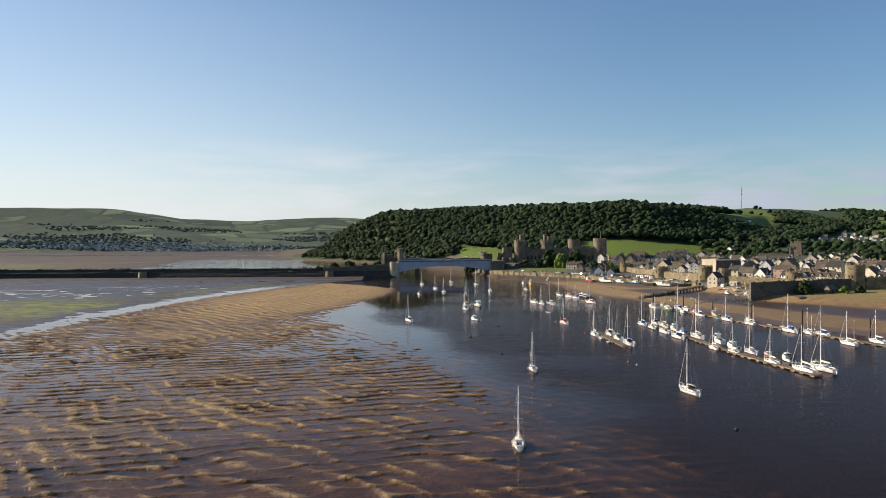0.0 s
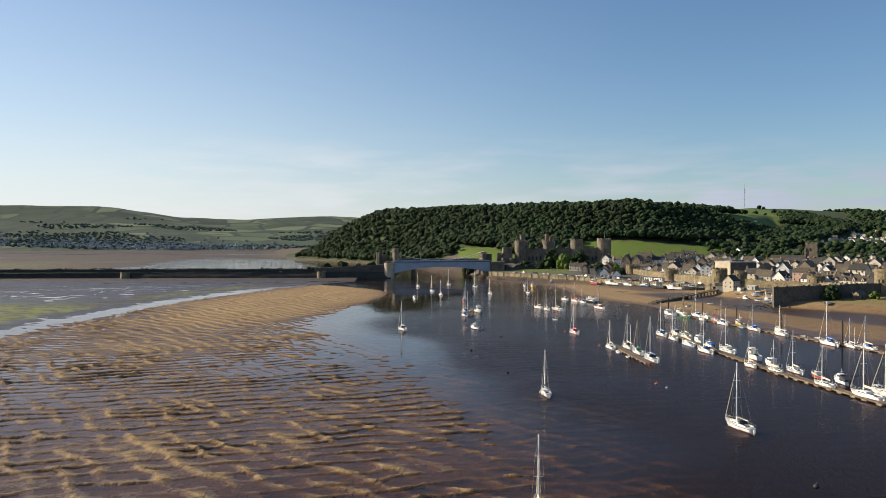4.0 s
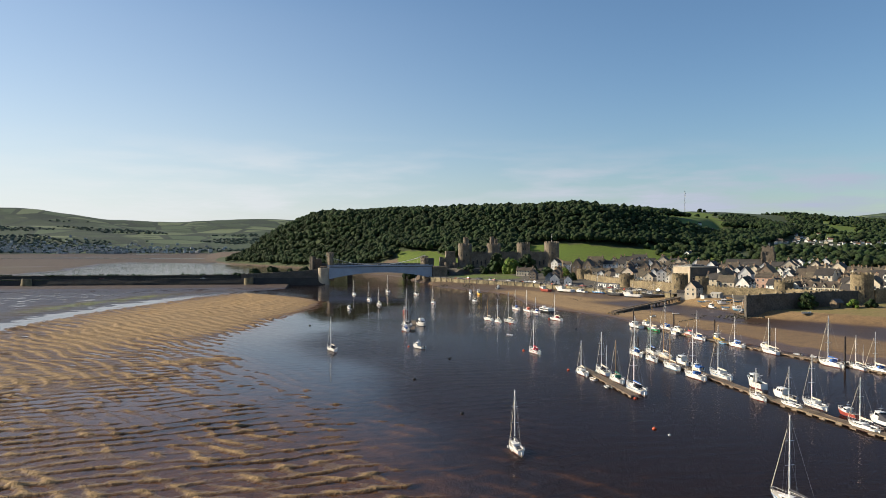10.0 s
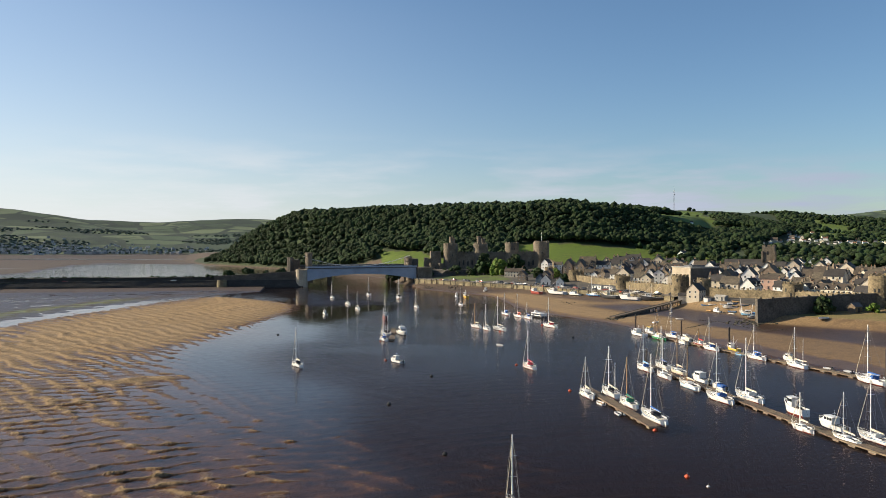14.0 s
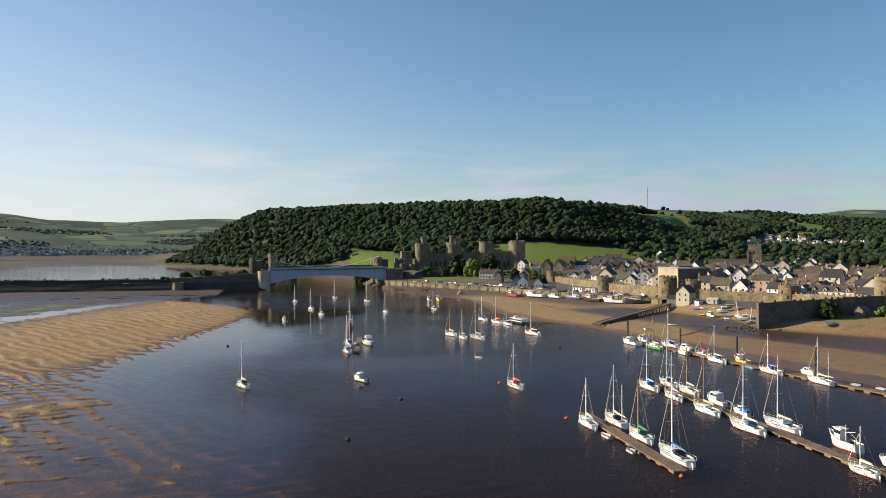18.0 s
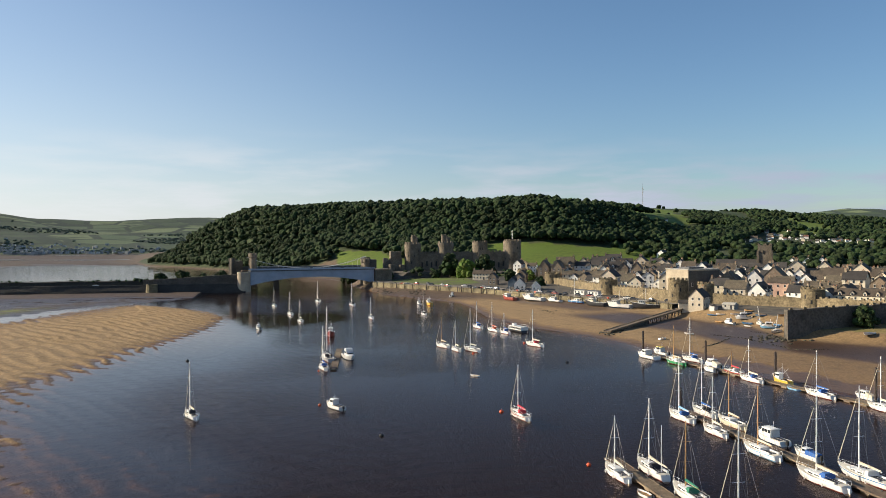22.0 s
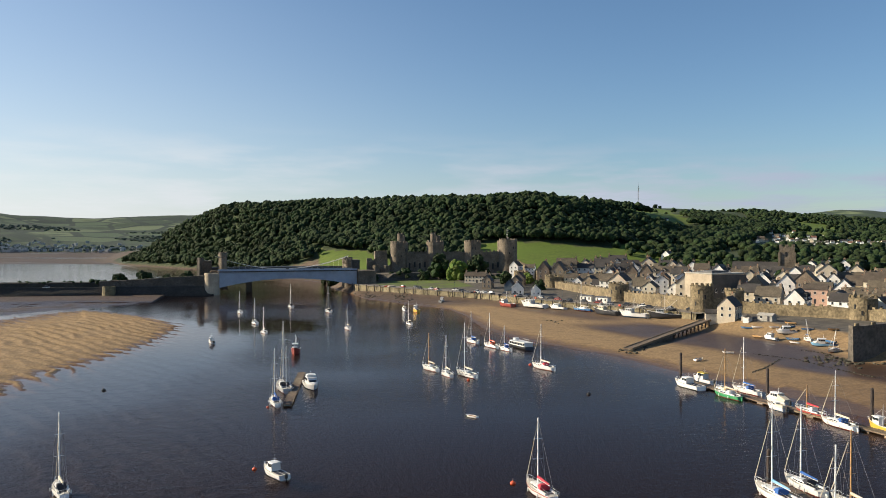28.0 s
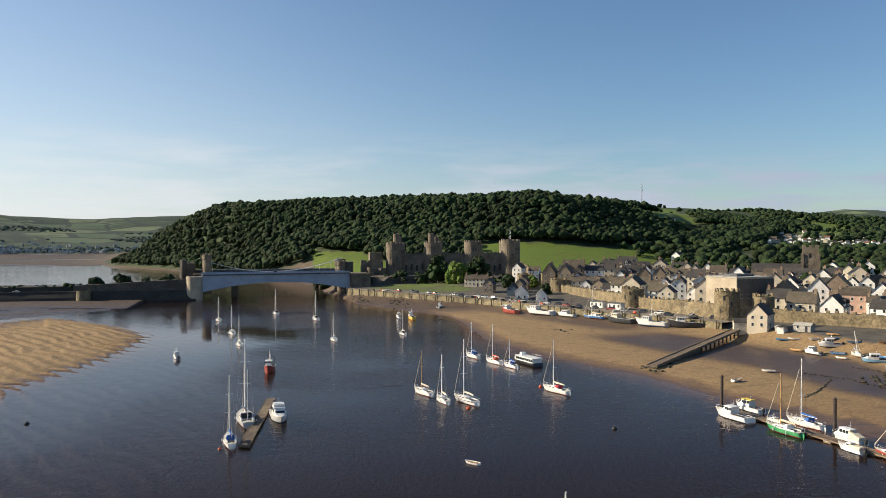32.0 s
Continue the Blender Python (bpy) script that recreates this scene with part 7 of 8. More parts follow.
# plainer houses on the far slope
def far_house(label, wall, roof):
    ob = thing("house", label, "house", group="houses on the far slope")
    bm = bmesh.new()
    out = [(-4, -3), (4, -3), (4, 5), (0, 8.2), (-4, 5)]
    a, b = [bm.verts.new((-5, y, z)) for y, z in out], [bm.verts.new((5, y, z)) for y, z in out]
    bm.faces.new(a[::-1]), bm.faces.new(b)
    for k in range(5):
        bm.faces.new((a[k], a[(k + 1) % 5], b[(k + 1) % 5], b[k]))
    part("wall", bm, wall, ob)
    bm = bmesh.new()
    for side in (-1, 1):
        v = [bm.verts.new(p) for p in ((-5.3, side * 4.3, 4.85), (5.3, side * 4.3, 4.85), (5.3, 0, 8.35), (-5.3, 0, 8.35))]
        u = [bm.verts.new(p.co + Vector((0, 0, 0.18))) for p in v]
        bm.faces.new(v), bm.faces.new(u[::-1])
        for k in range(4):
            bm.faces.new((v[k], v[(k + 1) % 4], u[(k + 1) % 4], u[k]))
    bmesh.ops.recalc_face_normals(bm, faces=bm.faces)
    part("roof", bm, roof, ob)
    return ob


def build_estate():
    rng = random.Random(31)
    kinds = [far_house("white rendered house on the far hillside", "render_white", "slate"), far_house("cream house with brown roof on the far hillside", "render_cream", "slate_warm"), far_house("white house with red-brown roof on the far hillside", "render_white", "tile_red")]
    first = [True] * 3
    n = 0
    while n < 128:
        if n < 104:
            x, y = rng.gauss(655, 62), rng.gauss(1075, 62)
        else:
            x, y = rng.uniform(500, 760), rng.uniform(720, 900)
        if wood_mask(np.array(x), np.array(y)) or any((x - a) ** 2 + (y - b) ** 2 < 150 for a, b, _ in TAKEN):
            continue
        k = rng.choice((0, 0, 1, 2))
        m = pose(x, y, level(x, y), 0, 0, rng.choice((-40, 50, -25)) + rng.uniform(-8, 8)) @ Matrix.Scale(rng.uniform(0.58, 0.8), 4)
        TAKEN.append((x, y, 8))
        if first[k]:
            kinds[k].matrix_basis, first[k] = m, False
        else:
            copy_thing(kinds[k], m)
        n += 1
    # the village on the far shore, too small to count
    bm = bmesh.new()
    for k in range(900):
        x, y = rng.choice((rng.uniform(-1700, -330), rng.gauss(-760, 170))), 2435 + abs(rng.gauss(0, 150))
        z = level(x, y)
        if z < 1:
            continue
        w = rng.uniform(2.5, 5.0)
        box(bm, -w, -3, -4, w, 3, rng.uniform(4, 7), pose(x, y, z, 0, 0, rng.uniform(-30, 30)))
    me = mesh_of("distant_village", bm, "far_white")
    tagged(new("distant_village", me), "far-off village of pale houses on the opposite shore", "village", kind="stuff")


M["far_white"] = material("distant_render", (0.33, 0.33, 0.33), 0.85, island_tint=0.45)
build_estate()


# ---------------------------------------------------------------- church, hall, town walls
def build_landmarks():
    ob = thing("church", "old stone church with a square battlemented tower", "church", pose(367, 686, 13, 0, 0, -36))
    bm = bmesh.new()
    box(bm, -4.4, -4.4, -3, 4.4, 4.4, 20.5)
    for x in (-4.4, 4.4):
        for y in (-4.4, 4.4):
            box(bm, x - 0.7, y - 0.7, -3, x + 0.7, y + 0.7, 17)
    tower = part("tower", bm, "stone", ob)
    for side in range(4):
        for k in (-1.2, 0, 1.2):
            part("merlon", MERLON, None, tower, m=pose(0, 0, 0, 0, 0, side * 90) @ pose(k * 2.9, -4.1, 20.5))
        part("belfry_opening", SLIT, None, tower, m=pose(0, 0, 0, 0, 0, side * 90) @ pose(-0.6, -4.25, 14.5) @ Matrix.Scale(1.5, 4))
    for x0, x1, w, e, r, name in ((-32, -4.4, 11, 6.0, 10.5, "nave"), (-30, -8, 20, 3.6, 6.6, "aisle"), (4.4, 14, 8, 5, 8.6, "chancel")):
        bm = bmesh.new()
        out = [(-w / 2, -3), (w / 2, -3), (w / 2, e), (0, r), (-w / 2, e)]
        a, b = [bm.verts.new((x0, y, z)) for y, z in out], [bm.verts.new((x1, y, z)) for y, z in out]
        bm.faces.new(a[::-1]), bm.faces.new(b)
        for k in range(5):
            bm.faces.new((a[k], a[(k + 1) % 5], b[(k + 1) % 5], b[k]))
        body = part(name, bm, "render_stone", ob)
        bm = bmesh.new()
        for side in (-1, 1):
            v = [bm.verts.new(p) for p in ((x0 - 0.3, side * (w / 2 + 0.3), e - 0.15), (x1, side * (w / 2 + 0.3), e - 0.15), (x1, 0, r + 0.1), (x0 - 0.3, 0, r + 0.1))]
            u = [bm.verts.new(p.co + Vector((0, 0, 0.2))) for p in v]
            bm.faces.new(v), bm.faces.new(u[::-1])
            for k in range(4):
                bm.faces.new((v[k], v[(k + 1) % 4], u[(k + 1) % 4], u[k]))
        bmesh.ops.recalc_face_normals(bm, faces=bm.faces)
        part("roof", bm, "slate", body)
    # large flat-roofed hall behind the wall tower
    ob = thing("hall", "large flat-roofed hall with sandy walls behind the town wall", "hall", pose(250, 578.5, 6, 0, 0, 12))
    bm = bmesh.new()
    box(bm, 0, 0, -2, 21, 18, 15.6)
    body = part("wall", bm, "hall_wall", ob)
    # thin dark sheet added over the front face to deepen its shade
    bm = bmesh.new()
    box(bm, 0.5, -0.3, -2, 21.2, -0.003, 15.2)
    part("cladding", bm, "cladding", body, "dark panel standing in for shade on the hall's front")
    bm = bmesh.new()
    box(bm, -0.3, -0.3, 15.6, 21.3, 18.3, 16.1)
    part("roof_edge", bm, "concrete", body)
    bm = bmesh.new()
    box(bm, 5, 5, 16.1, 15, 13, 17.0)
    part("roof_light", bm, "lead", body)
    for k in range(5):
        part("window", WINDOW_TALL, None, body, m=pose(2.5 + 4 * k, -0.3, 7.0))
    # town wall along the quay with its round towers
    def run(a, b, z0, za, zb, seed, label="weathered stone town wall behind the quay"):
        wall_run("town_wall", label, a, b, z0, za, zb, 1.9, "stone_dark" if "dark" in label else "wall_stone", seed=seed, worn=0.35)

    run((249, 551), (238, 561), 3, 11.5, 11.5, 51)
    run((236, 563), (223, 621), 3, 12.0, 11.5, 52)
    run((223, 621), (220.5, 711), 3, 11.5, 12.0, 53)
    run((220.5, 711), (226, 760), 4, 12.5, 17, 54)
    run((226, 760), (232, 822), 6, 17, 21, 55, "stone town wall climbing to the castle")
    run((249, 551), (275, 507), 3, 11.0, 11.4, 56, "sunlit rough stone town wall above the harbour beach")
    run((275, 507), (284, 460), 3, 11.4, 13.0, 57, "stone town wall between harbour and corner tower")
    # the spur takes the darker stone to deepen the shade on its near face
    run((216.5, 447.3), (279, 452.5), -1, 12.6, 14.2, 58, "tall stone spur wall, darkened for shade, running down to the water")
    run((288, 452), (360, 470), 4, 14.5, 17.5, 59, "stone town wall climbing away from the corner tower")
    for x, y, z0, z1, r, seed, label in ((236, 563, 4, 17.6, 5.0, 61, "ruined round stone wall tower beside the quay gate"), (247, 555.5, 4, 16.0, 4.2, 62, "ruined round stone wall tower beside the harbour house"), (223, 621, 4, 15.2, 5.2, 63, "weathered round stone wall tower on the quay"),
                                    (220.5, 711, 4, 15.0, 5.2, 64, "round stone wall tower below the stone houses"), (275.5, 512, 5, 15.6, 5.2, 65, "round stone wall tower above the beach"), (283, 454.5, 4, 22.2, 5.4, 66, "tall round stone corner tower of the town wall"), (213, 752, 6, 16, 5, 67, "low round stone tower below the castle")):
        round_tower("wall_tower", label, x, y, z0, z1, r, "wall_stone", teeth=12, worn=0.5, seed=seed, slits=3)
    # radio mast
    ob = thing("radio_mast", "thin lattice radio mast on the hilltop", "radio mast", pose(820, 1820, level(820, 1820) - 1))
    bm = bmesh.new()
    for a in range(3):
        q = radians(a * 120)
        rod(bm, (0.9 * math.cos(q), 0.9 * math.sin(q), 0), (0.6 * math.cos(q), 0.6 * math.sin(q), 48), 0.16, sides=4)
    for k in range(24):
        z = 2 * k
        for a in range(3):
            q, w = radians(a * 120), radians(a * 120 + 120)
            rod(bm, (0.9 * math.cos(q), 0.9 * math.sin(q), z), (0.88 * math.cos(w), 0.88 * math.sin(w), z + 2), 0.08, sides=3)
    rod(bm, (0, 0, 46), (0, 0, 56), 0.2, 0.1, 5)
    part("lattice", bm, "wire", ob)
    for z in (36, 42):
        bm = bmesh.new()
        lathe(bm, ((0.9, z), (0.9, z + 1.6)), 8, (1.1, -0.6))
        part("dish", bm, "trim", ob)


build_landmarks()


# ---------------------------------------------------------------- quay and slipway
def build_quay():
    ob = thing("quay", "stone quay wall with weed below and paving above", "quay", kind="structure")
    pts = [(float(quay_edge(y)), y) for y in (552, 560, 578, 597, 611, 625, 645, 668, 690, 708, 726, 747, 768, 788, 800)]
    bm = bmesh.new()
    rng = random.Random(3)
    rows = []
    for x, y in pts:
        j = rng.uniform(-0.1, 0.1)
        rows.append([bm.verts.new(p) for p in ((x - 0.9 + j, y - 0.4, -1.5), (x - 0.45 + j, y - 0.2, 2.6), (x, y, 5.85), (x + 0.2, y + 0.1, 5.85), (x + 9, y + 5, 5.9))])
    for p, q in zip(rows, rows[1:]):
        for k in range(4):
            bm.faces.new((p[k], q[k], q[k + 1], p[k + 1]))
    bmesh.ops.recalc_face_normals(bm, faces=bm.faces)
    part("quay_wall", bm, "quay_stone", ob)
    bm = bmesh.new()
    rows = []
    for x, y in pts:
        rows.append([bm.verts.new(p) for p in ((x + 0.7, y + 0.2, 6.06), (x + 13, y + 7, 6.1))])
    for p, q in zip(rows, rows[1:]):
        bm.faces.new((p[0], q[0], q[1], p[1]))
    bmesh.ops.recalc_face_normals(bm, faces=bm.faces)
    part("paving", bm, "paving", ob)
    n = 0
    cope = block_mesh("coping_stone", 1.9, 0.9, 0.3, "quay_stone")
    fend = block_mesh("fender_pile", 0.42, 0.42, 6.2, "pile")
    for (x0, y0), (x1, y1) in zip(pts, pts[1:]):
        long = math.hypot(x1 - x0, y1 - y0)
        turn = math.degrees(math.atan2(y1 - y0, x1 - x0))
        m = pose(x0, y0, 0, 0, 0, turn)
        for k in range(int(long / 2)):
            part("coping_stone", cope, None, ob, m=m @ pose(2 * k + 1, -0.2, 5.86))
        for k in range(int(long / 9) + 1):
            part("fender_pile", fend, None, ob, m=m @ pose(9 * k + 2, 0.95, 0.6))
    slip = thing("slipway_jetty", "long stone and timber landing stage sloping down the sand", "jetty", kind="structure")
    a, b = Vector((166, 490, 1.5)), Vector((228, 541, 5.6))
    long, turn, tilt = (b - a).length, math.degrees(math.atan2(51, 62)), math.degrees(math.asin((b.z - a.z) / (b - a).length))
    m = pose(*a, 0, 0, turn) @ pose(0, 0, 0, 0, -tilt)
    bm = bmesh.new()
    box(bm, 0, -1.6, -0.35, long, 1.6, 0.0)
    part("deck", bm, "timber", slip, m=m)
    bm = bmesh.new()
    for side in (-1.5, 1.5):
        box(bm, 0, side - 0.18, -0.5, long, side + 0.18, 0.22)
    part("kerb", bm, "timber", slip, m=m)
    bm = bmesh.new()
    box(bm, 0, -1.2, -2.2, long * 0.45, 1.6, -0.35)
    part("masonry", bm, "stone_dark", slip, m=m)
    leg = block_mesh("jetty_leg", 0.4, 0.4, 4.4, "pile")
    for k in range(12):
        for side in (-1.4, 1.4):
            s = long * (0.45 + 0.05 * k)
            p = m @ Vector((s, side, -0.3))
            part("jetty_leg", leg, None, slip, m=pose(p.x, p.y, p.z - 4.3))


build_quay()

# ---------------------------------------------------------------- boats on the quay mud and the beach
def aground(maker, spots):
    for n, (x, y, head, size, lean) in enumerate(spots):
        m = pose(x, y, level(x, y) + 0.25 * size, lean, 0, head) @ Matrix.Scale(size, 4)
        if n == 0:
            maker.matrix_basis = m
        else:
            copy_thing(maker, m)


aground(trawler("red fishing boat resting on the mud by the quay", 13, "hull_red", mast=6.5), ((172, 650, 108, 1, 2),))
aground(trawler("large white trawler resting on the mud by the quay", 17, "gel", "hull_dark", mast=9, roof="gel"), ((182, 634, 118, 1, 1),))
aground(cruiser("white motor boat drying out beside the quay", 10, "gel", "hull_dark", outboard=False), ((189.5, 619, 120, 1, 3),))
aground(yacht("blue-hulled yacht drying out beside the quay", 11, 13, hull="hull_blue", cover="canvas_cream", hood="gel", seed=40), ((197.2, 606, 120, 1, 2),))
aground(trawler("black fishing boat drying out beside the quay", 14, "hull_dark", "hull_dark", mast=7, house="render_cream"), ((202.6, 590, 118, 1, 2),))
aground(trawler("white fishing boat with long shelter drying out", 14, "gel", "antifoul_blue", mast=7, gantry=False), ((209.5, 575, 125, 1, 2),))
aground(trawler("dark two-masted workboat beside the quay head", 14, "hull_dark", "hull_dark", mast=8.5), ((219.5, 565, 150, 1, 2),))
aground(cruiser("small white cabin boat on the mud below the castle", 6.5, "gel", "hull_dark"), ((146, 694, 60, 1, 4), (223.5, 495.5, 100, 0.95, 6), (232.5, 499, 160, 1.1, -6)))
aground(yacht("small dried-out yacht leaning on the harbour mud", 6.5, 7.6, cover="canvas_blue", hood=None, seed=41), ((231.6, 486, 250, 1, 8), (224, 464, 200, 0.95, -10)))
aground(cruiser("pale blue dried-out cabin boat", 7, "hull_pale", "hull_dark"), ((229, 475.6, 150, 1, -6),))
aground(dinghy("small white dinghy stranded on the sand", 3.6), ((177, 464, 20, 1, 3), (193.2, 474, 150, 1, 2), (225.6, 485.4, 120, 0.9, 5), (238.5, 432.4, 200, 1.6, 14), (230.5, 514, 150, 1.1, 6), (233.5, 508, 170, 1.0, 4)))
aground(dinghy("dark blue open boat on the harbour beach", 4.4, "hull_blue", True), ((228.2, 517, 140, 1, 4), (236.5, 503, 190, 1, 6), (238, 495, 165, 1, 4), (229.0, 491, 130, 1.0, -5), (234, 478, 100, 1.0, 5)))
aground(dinghy("weathered orange open boat on the harbour beach", 4.2, "varnish"), ((240.6, 508, 130, 1, 4), (222.5, 502, 110, 1, 4), (243, 488, 180, 1, 5)))


# ---------------------------------------------------------------- quay clutter
def car(label, mat):
    ob = thing("car", label, "car", group="parked cars")
    bm = bmesh.new()
    loft(bm, ((-2.1, 0.82, 0.8, 0.3, 0.85), (-1.9, 0.86, 0.82, 0.25, 0.95), (1.2, 0.86, 0.82, 0.25, 0.92), (2.1, 0.8, 0.74, 0.3, 0.72)))
    body = part("body", bm, mat, ob)
    bm = bmesh.new()
    loft(bm, ((-1.75, 0.78, 0.62, 0.88, 1.12), (-1.2, 0.78, 0.60, 0.88, 1.46), (0.35, 0.78, 0.60, 0.88, 1.44), (1.05, 0.76, 0.66, 0.88, 0.96)))
    part("cabin", bm, "cabin_glass", body)
    bm = bmesh.new()
    box(bm, -1.15, -0.58, 1.44, 0.3, 0.58, 1.5)
    part("roof", bm, mat, body)
    wheel = bmesh.new()
    lathe(wheel, ((0.18, -0.1), (0.32, -0.1), (0.32, 0.1), (0.18, 0.1)), 12)
    wheel = mesh_of("wheel", wheel, "rubber")
    for x in (-1.3, 1.3):
        for y in (-0.8, 0.8):
            part("wheel", wheel, None, ob, m=pose(x, y, 0.32, 90))
    return ob


def build_cars():
    rng = random.Random(13)
    kinds = [car("white parked car on the quay", "gel"), car("dark parked car on the quay", "hull_dark"), car("red parked car on the quay", "hull_red"), car("silver parked car on the quay", "grey_rubber")]
    first = [True] * 4
    for k in range(26):
        y = 566 + k * 7.6 + rng.uniform(-1, 1)
        x = float(quay_edge(y)) + rng.uniform(6.5, 11.5)
        j = rng.randrange(4)
        m = pose(x, y, 6.12, 0, 0, -55 + rng.uniform(-12, 12) + rng.choice((0, 180)))
        if first[j]:
            kinds[j].matrix_basis, first[j] = m, False
        else:
            copy_thing(kinds[j], m)
    for x, y, t in ((-30, 803, 0), (-95, 802, 180), (-180, 803, 0), (60, 807, 9), (84, 811, 9)):
        copy_thing(kinds[rng.randrange(4)], pose(x, y, 5.35 if x < 10 else 15.8, 0, 0, t))


build_cars()


def crate_stack(label, mat):
    ob = thing("pot_stack", label, "fishing gear", group="fishing gear on the quay")
    for k in range(5):
        bm = bmesh.new()
        box(bm, -0.6, -0.4, 0, 0.6, 0.4, 0.45)
        bmesh.ops.bevel(bm, geom=bm.edges[:], offset=0.08, segments=1, affect="EDGES")
        part("pot", bm, mat, ob, m=pose(1.3 * (k % 3), 0, 0.46 * (k // 3), 0, 0, 4 * k))
    return ob


def build_clutter():
    rng = random.Random(19)
    kinds = [crate_stack("stack of dark lobster pots on the quay", "hull_dark"), crate_stack("stack of orange fish boxes on the quay", "orange"), crate_stack("stack of pale crates on the quay", "deck")]
    first = [True] * 3
    for k in range(24):
        y = rng.uniform(562, 770)
        x = float(quay_edge(y)) + rng.uniform(2.0, 4.6)
        j = rng.randrange(3)
        m = pose(x, y, 6.1, 0, 0, rng.uniform(0, 180))
        if first[j]:
            kinds[j].matrix_basis, first[j] = m, False
        else:
            copy_thing(kinds[j], m)
    lamp_post = thing("street_lamp", "slim dark street lamp on the quay", "street lamp", group="street lamps")
    bm = bmesh.new()
    rod(bm, (0, 0, 0), (0, 0, 5.2), 0.08, 0.05, 7)
    part("post", bm, "steel_dark", lamp_post)
    bm = bmesh.new()
    lathe(bm, ((0.12, 5.2), (0.22, 5.4), (0.16, 5.75), (0.03, 5.85)), 8)
    part("lantern", bm, "glass", lamp_post)
    for n, y in enumerate((575, 600, 628, 656, 684, 712, 740)):
        m = pose(float(quay_edge(y)) + 5.4, y, 6.1)
        if n:
            copy_thing(lamp_post, m)
        else:
            lamp_post.matrix_basis = m
    for x, y in ((243, 529), (233, 524)):
        van = thing("beach_hut", "small pale hut on the harbour beach", "hut", pose(x, y, 5.4, 0, 0, 30))
        bm = bmesh.new()
        box(bm, -1.6, -1.2, -0.5, 1.6, 1.2, 2.0)
        part("wall", bm, "trim", van)
        bm = bmesh.new()
        lathe(bm, ((2.3, 2.0), (0.1, 3.0)), 4)
        part("roof", bm, "slate", van)


build_clutter()

# ---------------------------------------------------------------- single trees and bushes
for n, (x, y, h, r, mat, label) in enumerate((
        (170, 814, 19, 9.0, "leaf_dark", "tall dark green tree below the castle wall"), (180, 798, 14.5, 10.0, "leaf_bright", "bright green round tree below the castle wall"), (195, 800, 17, 9.5, "leaf_dark", "dark green tree beside the castle garden"),
        (158, 815, 6, 4.0, "leaf_dark", "low dark tree beside the castle lawn"), (122, 826, 8, 4.5, "leaf_dark", "dark tree beside the bridge"), (137, 828, 7, 4, "leaf_dark", "dark tree below the barbican"),
        (96, 905, 14, 8, "leaf_dark", "dark tree on the meadow edge"), (-8, 806, 10, 7, "leaf_dark", "dark tree on the causeway"), (-20, 805, 8, 6, "leaf_dark", "dark bush on the causeway wall"), (-36, 812, 10, 8, "leaf_dark", "broad dark tree on the causeway"), (-52, 812, 9, 6, "leaf_dark", "dark tree beside the railway"),
        (248, 446, 7.5, 5.0, "leaf_dark", "dark bush at the foot of the spur wall"), (268, 440, 4, 3.2, "leaf_bright", "bright green bush on the foreshore"), (276, 438, 4, 3, "leaf_dark", "green bush on the foreshore"),
        (262, 766, 9, 6, "leaf_dark", "dark tree among the houses"), (330, 640, 9, 5, "leaf_dark", "green tree in a walled garden"), (352, 650, 8, 5, "leaf_bright", "bright ivy-covered tree in a garden"), (312, 740, 10, 6, "leaf_dark", "dark tree behind the terraces"),
        (340, 760, 12, 7, "leaf_dark", "dark tree above the town"), (365, 745, 12, 7, "leaf_dark", "dark tree beyond the church"), (395, 735, 11, 7, "leaf_dark", "dark tree beyond the church"), (350, 800, 13, 8, "leaf_dark", "broad dark tree at the town edge"),
        (385, 800, 13, 8, "leaf_dark", "broad dark tree at the town edge"), (420, 790, 13, 8, "leaf_dark", "broad dark tree at the town edge"), (245, 700, 4, 3.5, "leaf_dark", "dark shrub in a terrace garden"), (262, 680, 4, 3.5, "leaf_dark", "dark shrub in a terrace garden"), (236, 694, 4, 3.5, "leaf_dark", "dark shrub behind the town wall"), (300, 640, 8, 5, "leaf_dark", "green tree between the roofs"), (201, 748, 8, 5, "leaf_dark", "dark tree beside the quay houses"), (208, 700, 6, 4, "leaf_dark", "dark tree below the town wall"), (214, 742, 7, 4.5, "leaf_bright", "bright green tree below the round tower"), (376, 622, 8, 5, "leaf_dark", "dark tree between the terraces"))):
    tree(x, y, level(x, y) if y < 797 or x > 10 else 5.5, h, r, mat, label, 200 + n)


def castle_shrubs():
    """Dark bushes and ivy on the rock below the castle walls."""
    rng = random.Random(91)
    spots = []
    for k in range(70):
        x = rng.uniform(138, 242)
        y = 822 - 0.12 * (x - 190) - rng.uniform(-4, 8)
        spots.append((x, y, 8.5 + 0.4 * max(0, y - 815) + rng.uniform(-0.5, 0.8), rng.uniform(1.6, 3.4)))
    for k in range(16):
        spots.append((rng.uniform(196, 236), rng.uniform(776, 800), 10.5 + rng.uniform(-0.3, 0.5), rng.uniform(1.5, 3.0)))
    grove("shrubs", "dark shrubs and ivy on the rock below the castle", spots, "leaf_dark", 12, 4, 0.7, 2)


castle_shrubs()


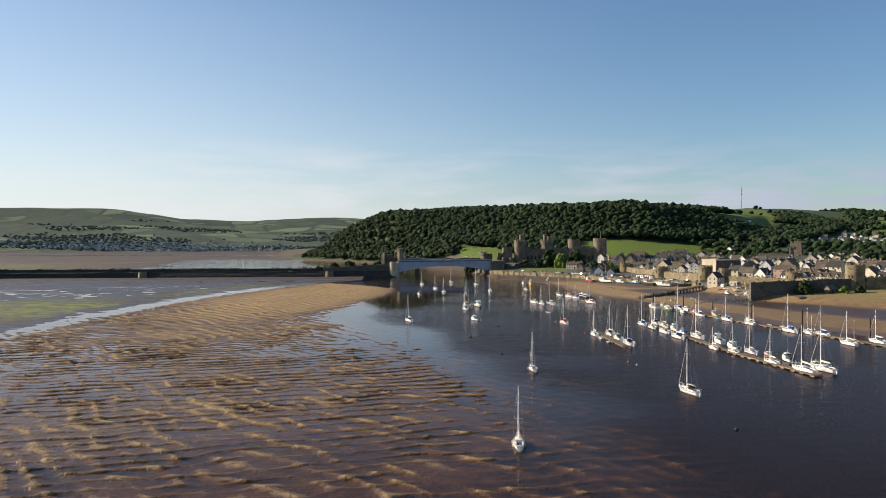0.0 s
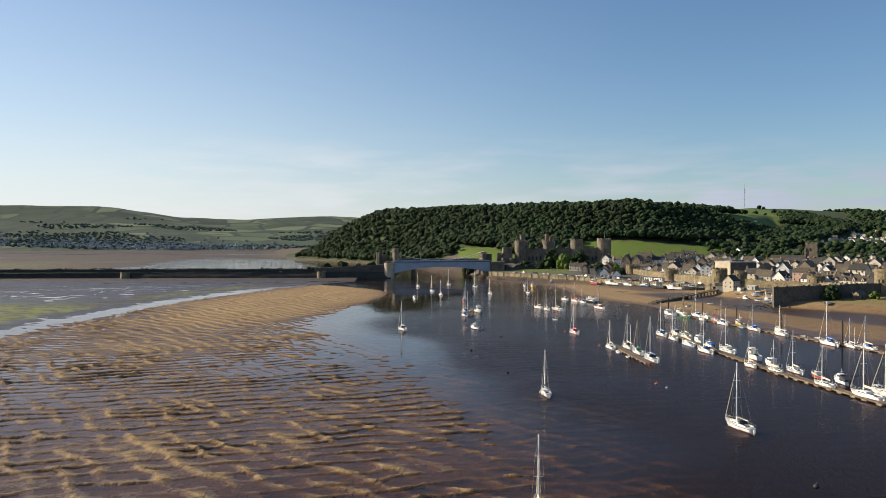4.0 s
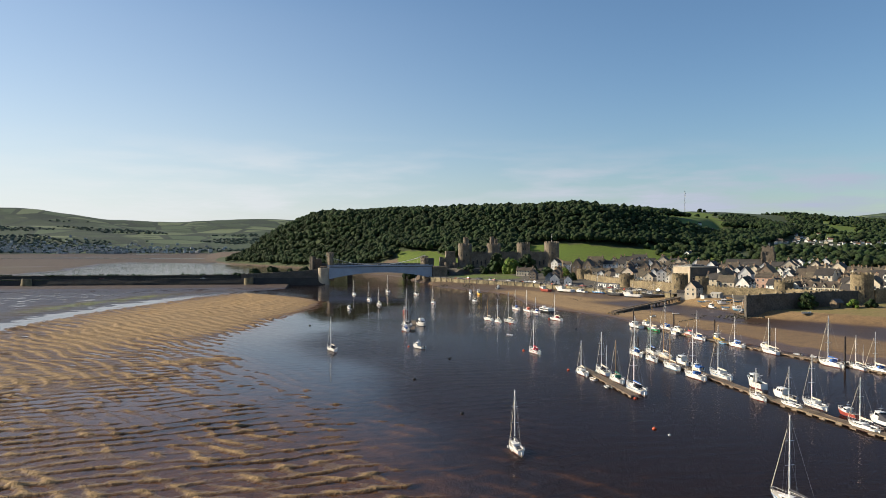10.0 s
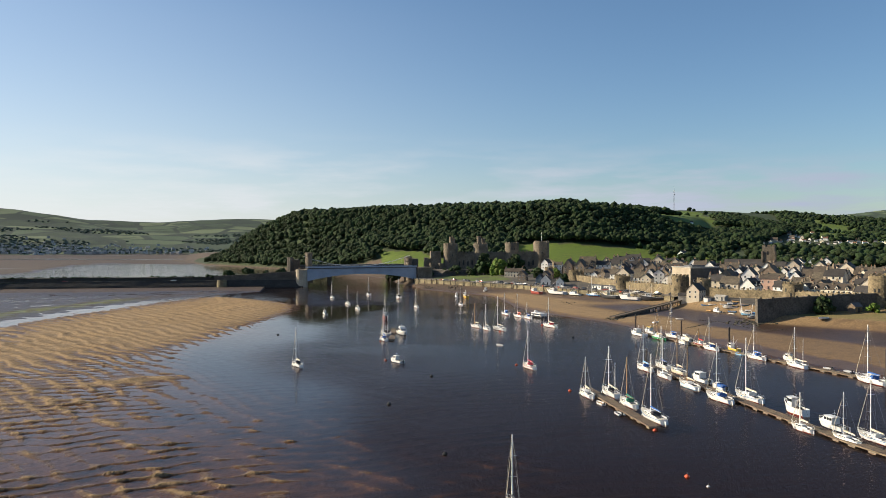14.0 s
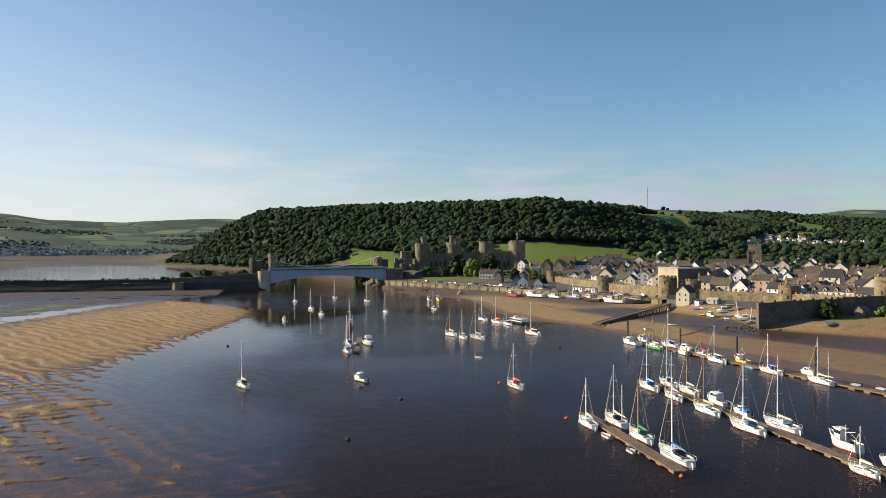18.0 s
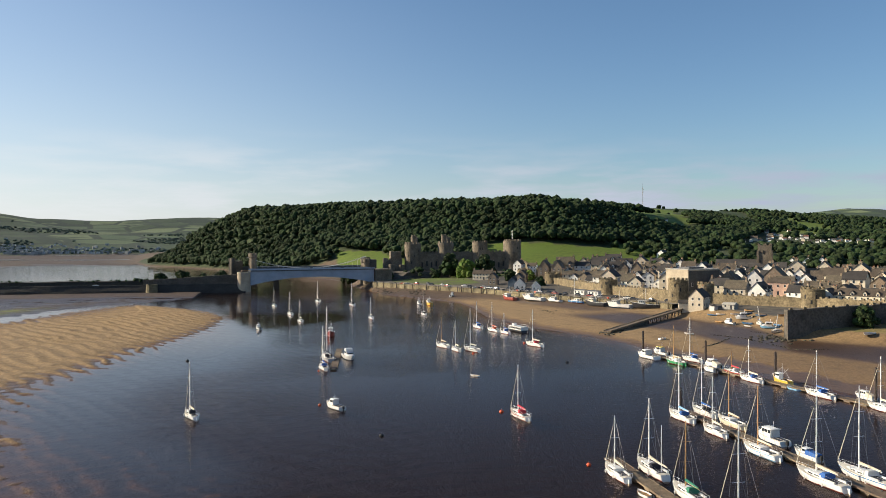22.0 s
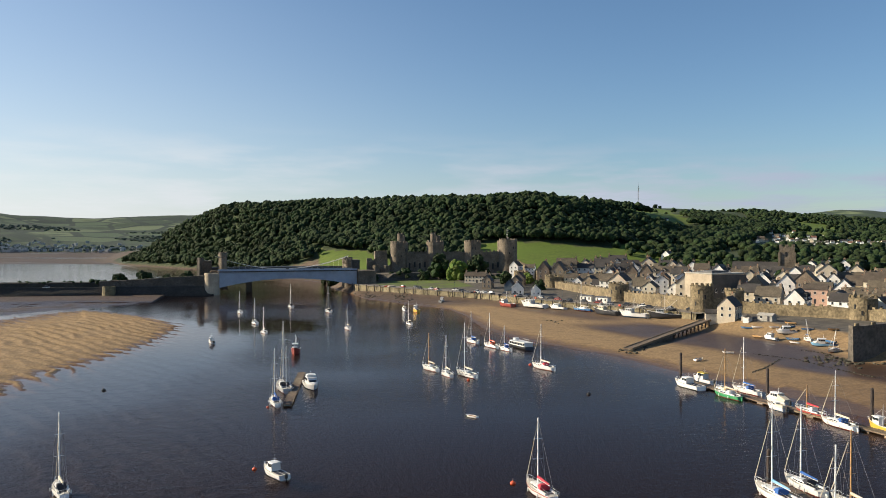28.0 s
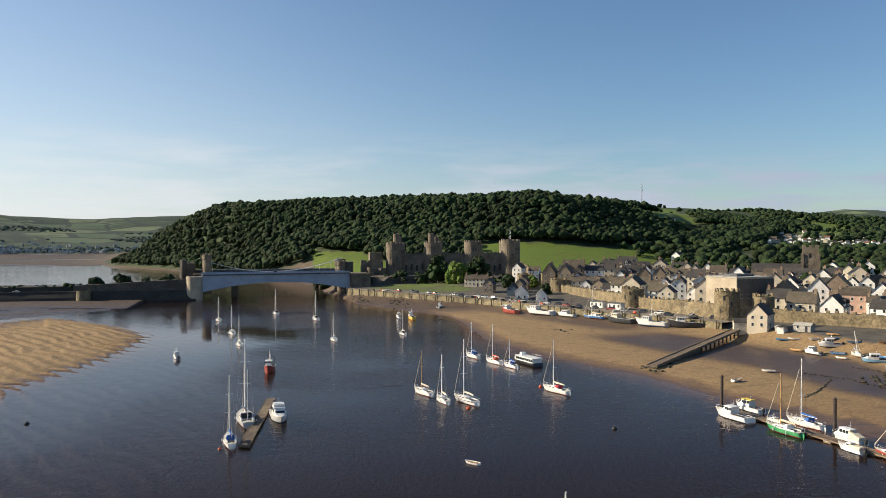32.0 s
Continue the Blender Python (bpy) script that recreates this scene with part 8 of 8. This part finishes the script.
# ---------------------------------------------------------------- chains and weed on the harbour mud
def mooring_chain(label, line, seed):
    """A weedy ground chain lying on the mud in a slack line of clumps."""
    rng = random.Random(seed)
    bm = bmesh.new()
    for (x0, y0), (x1, y1) in zip(line, line[1:]):
        n = max(2, int(math.hypot(x1 - x0, y1 - y0) / 0.7))
        for k in range(n):
            s = (k + rng.uniform(0.1, 0.9)) / n
            x, y = x0 + s * (x1 - x0) + rng.uniform(-0.3, 0.3), y0 + s * (y1 - y0) + rng.uniform(-0.2, 0.2)
            r = rng.uniform(0.12, 0.34)
            bmesh.ops.create_icosphere(bm, subdivisions=1, radius=r, matrix=pose(x, y, level(x, y) + r * 0.3, 0, 0, rng.uniform(0, 90)) @ Matrix.Diagonal((1.8, 1.0, 0.7, 1)))
    tagged(new("mooring_chain", mesh_of("mooring_chain", bm, "weed")), label, "mooring chain", kind="stuff")


mooring_chain("weedy ground chain lying across the harbour mud", ((200.4, 471.5), (205.5, 458), (205.2, 445), (205.8, 435), (207, 427), (217, 424)), 1)
mooring_chain("weedy ground chain on the edge of the sand", ((179.7, 441.4), (189, 448), (201.5, 459.2)), 2)
mooring_chain("weedy ground chain beside the spur wall", ((218.6, 472.5), (220.5, 464), (218, 454)), 3)


def foot_rocks():
    """Weedy stones at the foot of the spur wall, the landing stage and the quay."""
    rng = random.Random(17)
    bm = bmesh.new()
    for cx, cy, sx, sy, n in ((214, 450, 3.5, 5, 70), (168, 491, 3, 3, 30), (112, 760, 5, 14, 60), (130, 728, 4, 12, 50), (172, 585, 2, 5, 9)):
        for k in range(n):
            x, y, r = rng.gauss(cx, sx), rng.gauss(cy, sy), rng.uniform(0.2, 0.75)
            got = bmesh.ops.create_icosphere(bm, subdivisions=1, radius=r, matrix=pose(x, y, level(x, y) + r * 0.15, rng.uniform(0, 40), 0, rng.uniform(0, 360)) @ Matrix.Diagonal((1.3, 1.0, 0.6, 1)))
            for v in got["verts"]:
                v.co += Vector((rng.uniform(-1, 1), rng.uniform(-1, 1), rng.uniform(-1, 1))) * r * 0.2
    me = mesh_of("shore_rocks", bm, "weed")
    tagged(new("shore_rocks", me), "dark weed-covered stones along the foot of the walls", "rocks", kind="stuff")


foot_rocks()


def causeway_scrub():
    """Uneven bushes along the top and the sides of the causeway."""
    rng = random.Random(57)
    spots = []
    for k in range(420):
        x = rng.uniform(-420, 4)
        if math.sin(x / 17.0) + 0.8 * math.sin(x / 6.1 + 1) < rng.uniform(-1.2, 1.0):
            continue
        r = rng.uniform(0.6, 1.5) * (1.7 if x > -70 else 1.0)
        spots.append((x, rng.uniform(808, 817), 8.6 + rng.uniform(-0.2, 0.3), r))
    grove("scrub", "low dark scrub growing along the causeway", spots, "leaf_dark", 14, 4, 0.8, 1)


causeway_scrub()
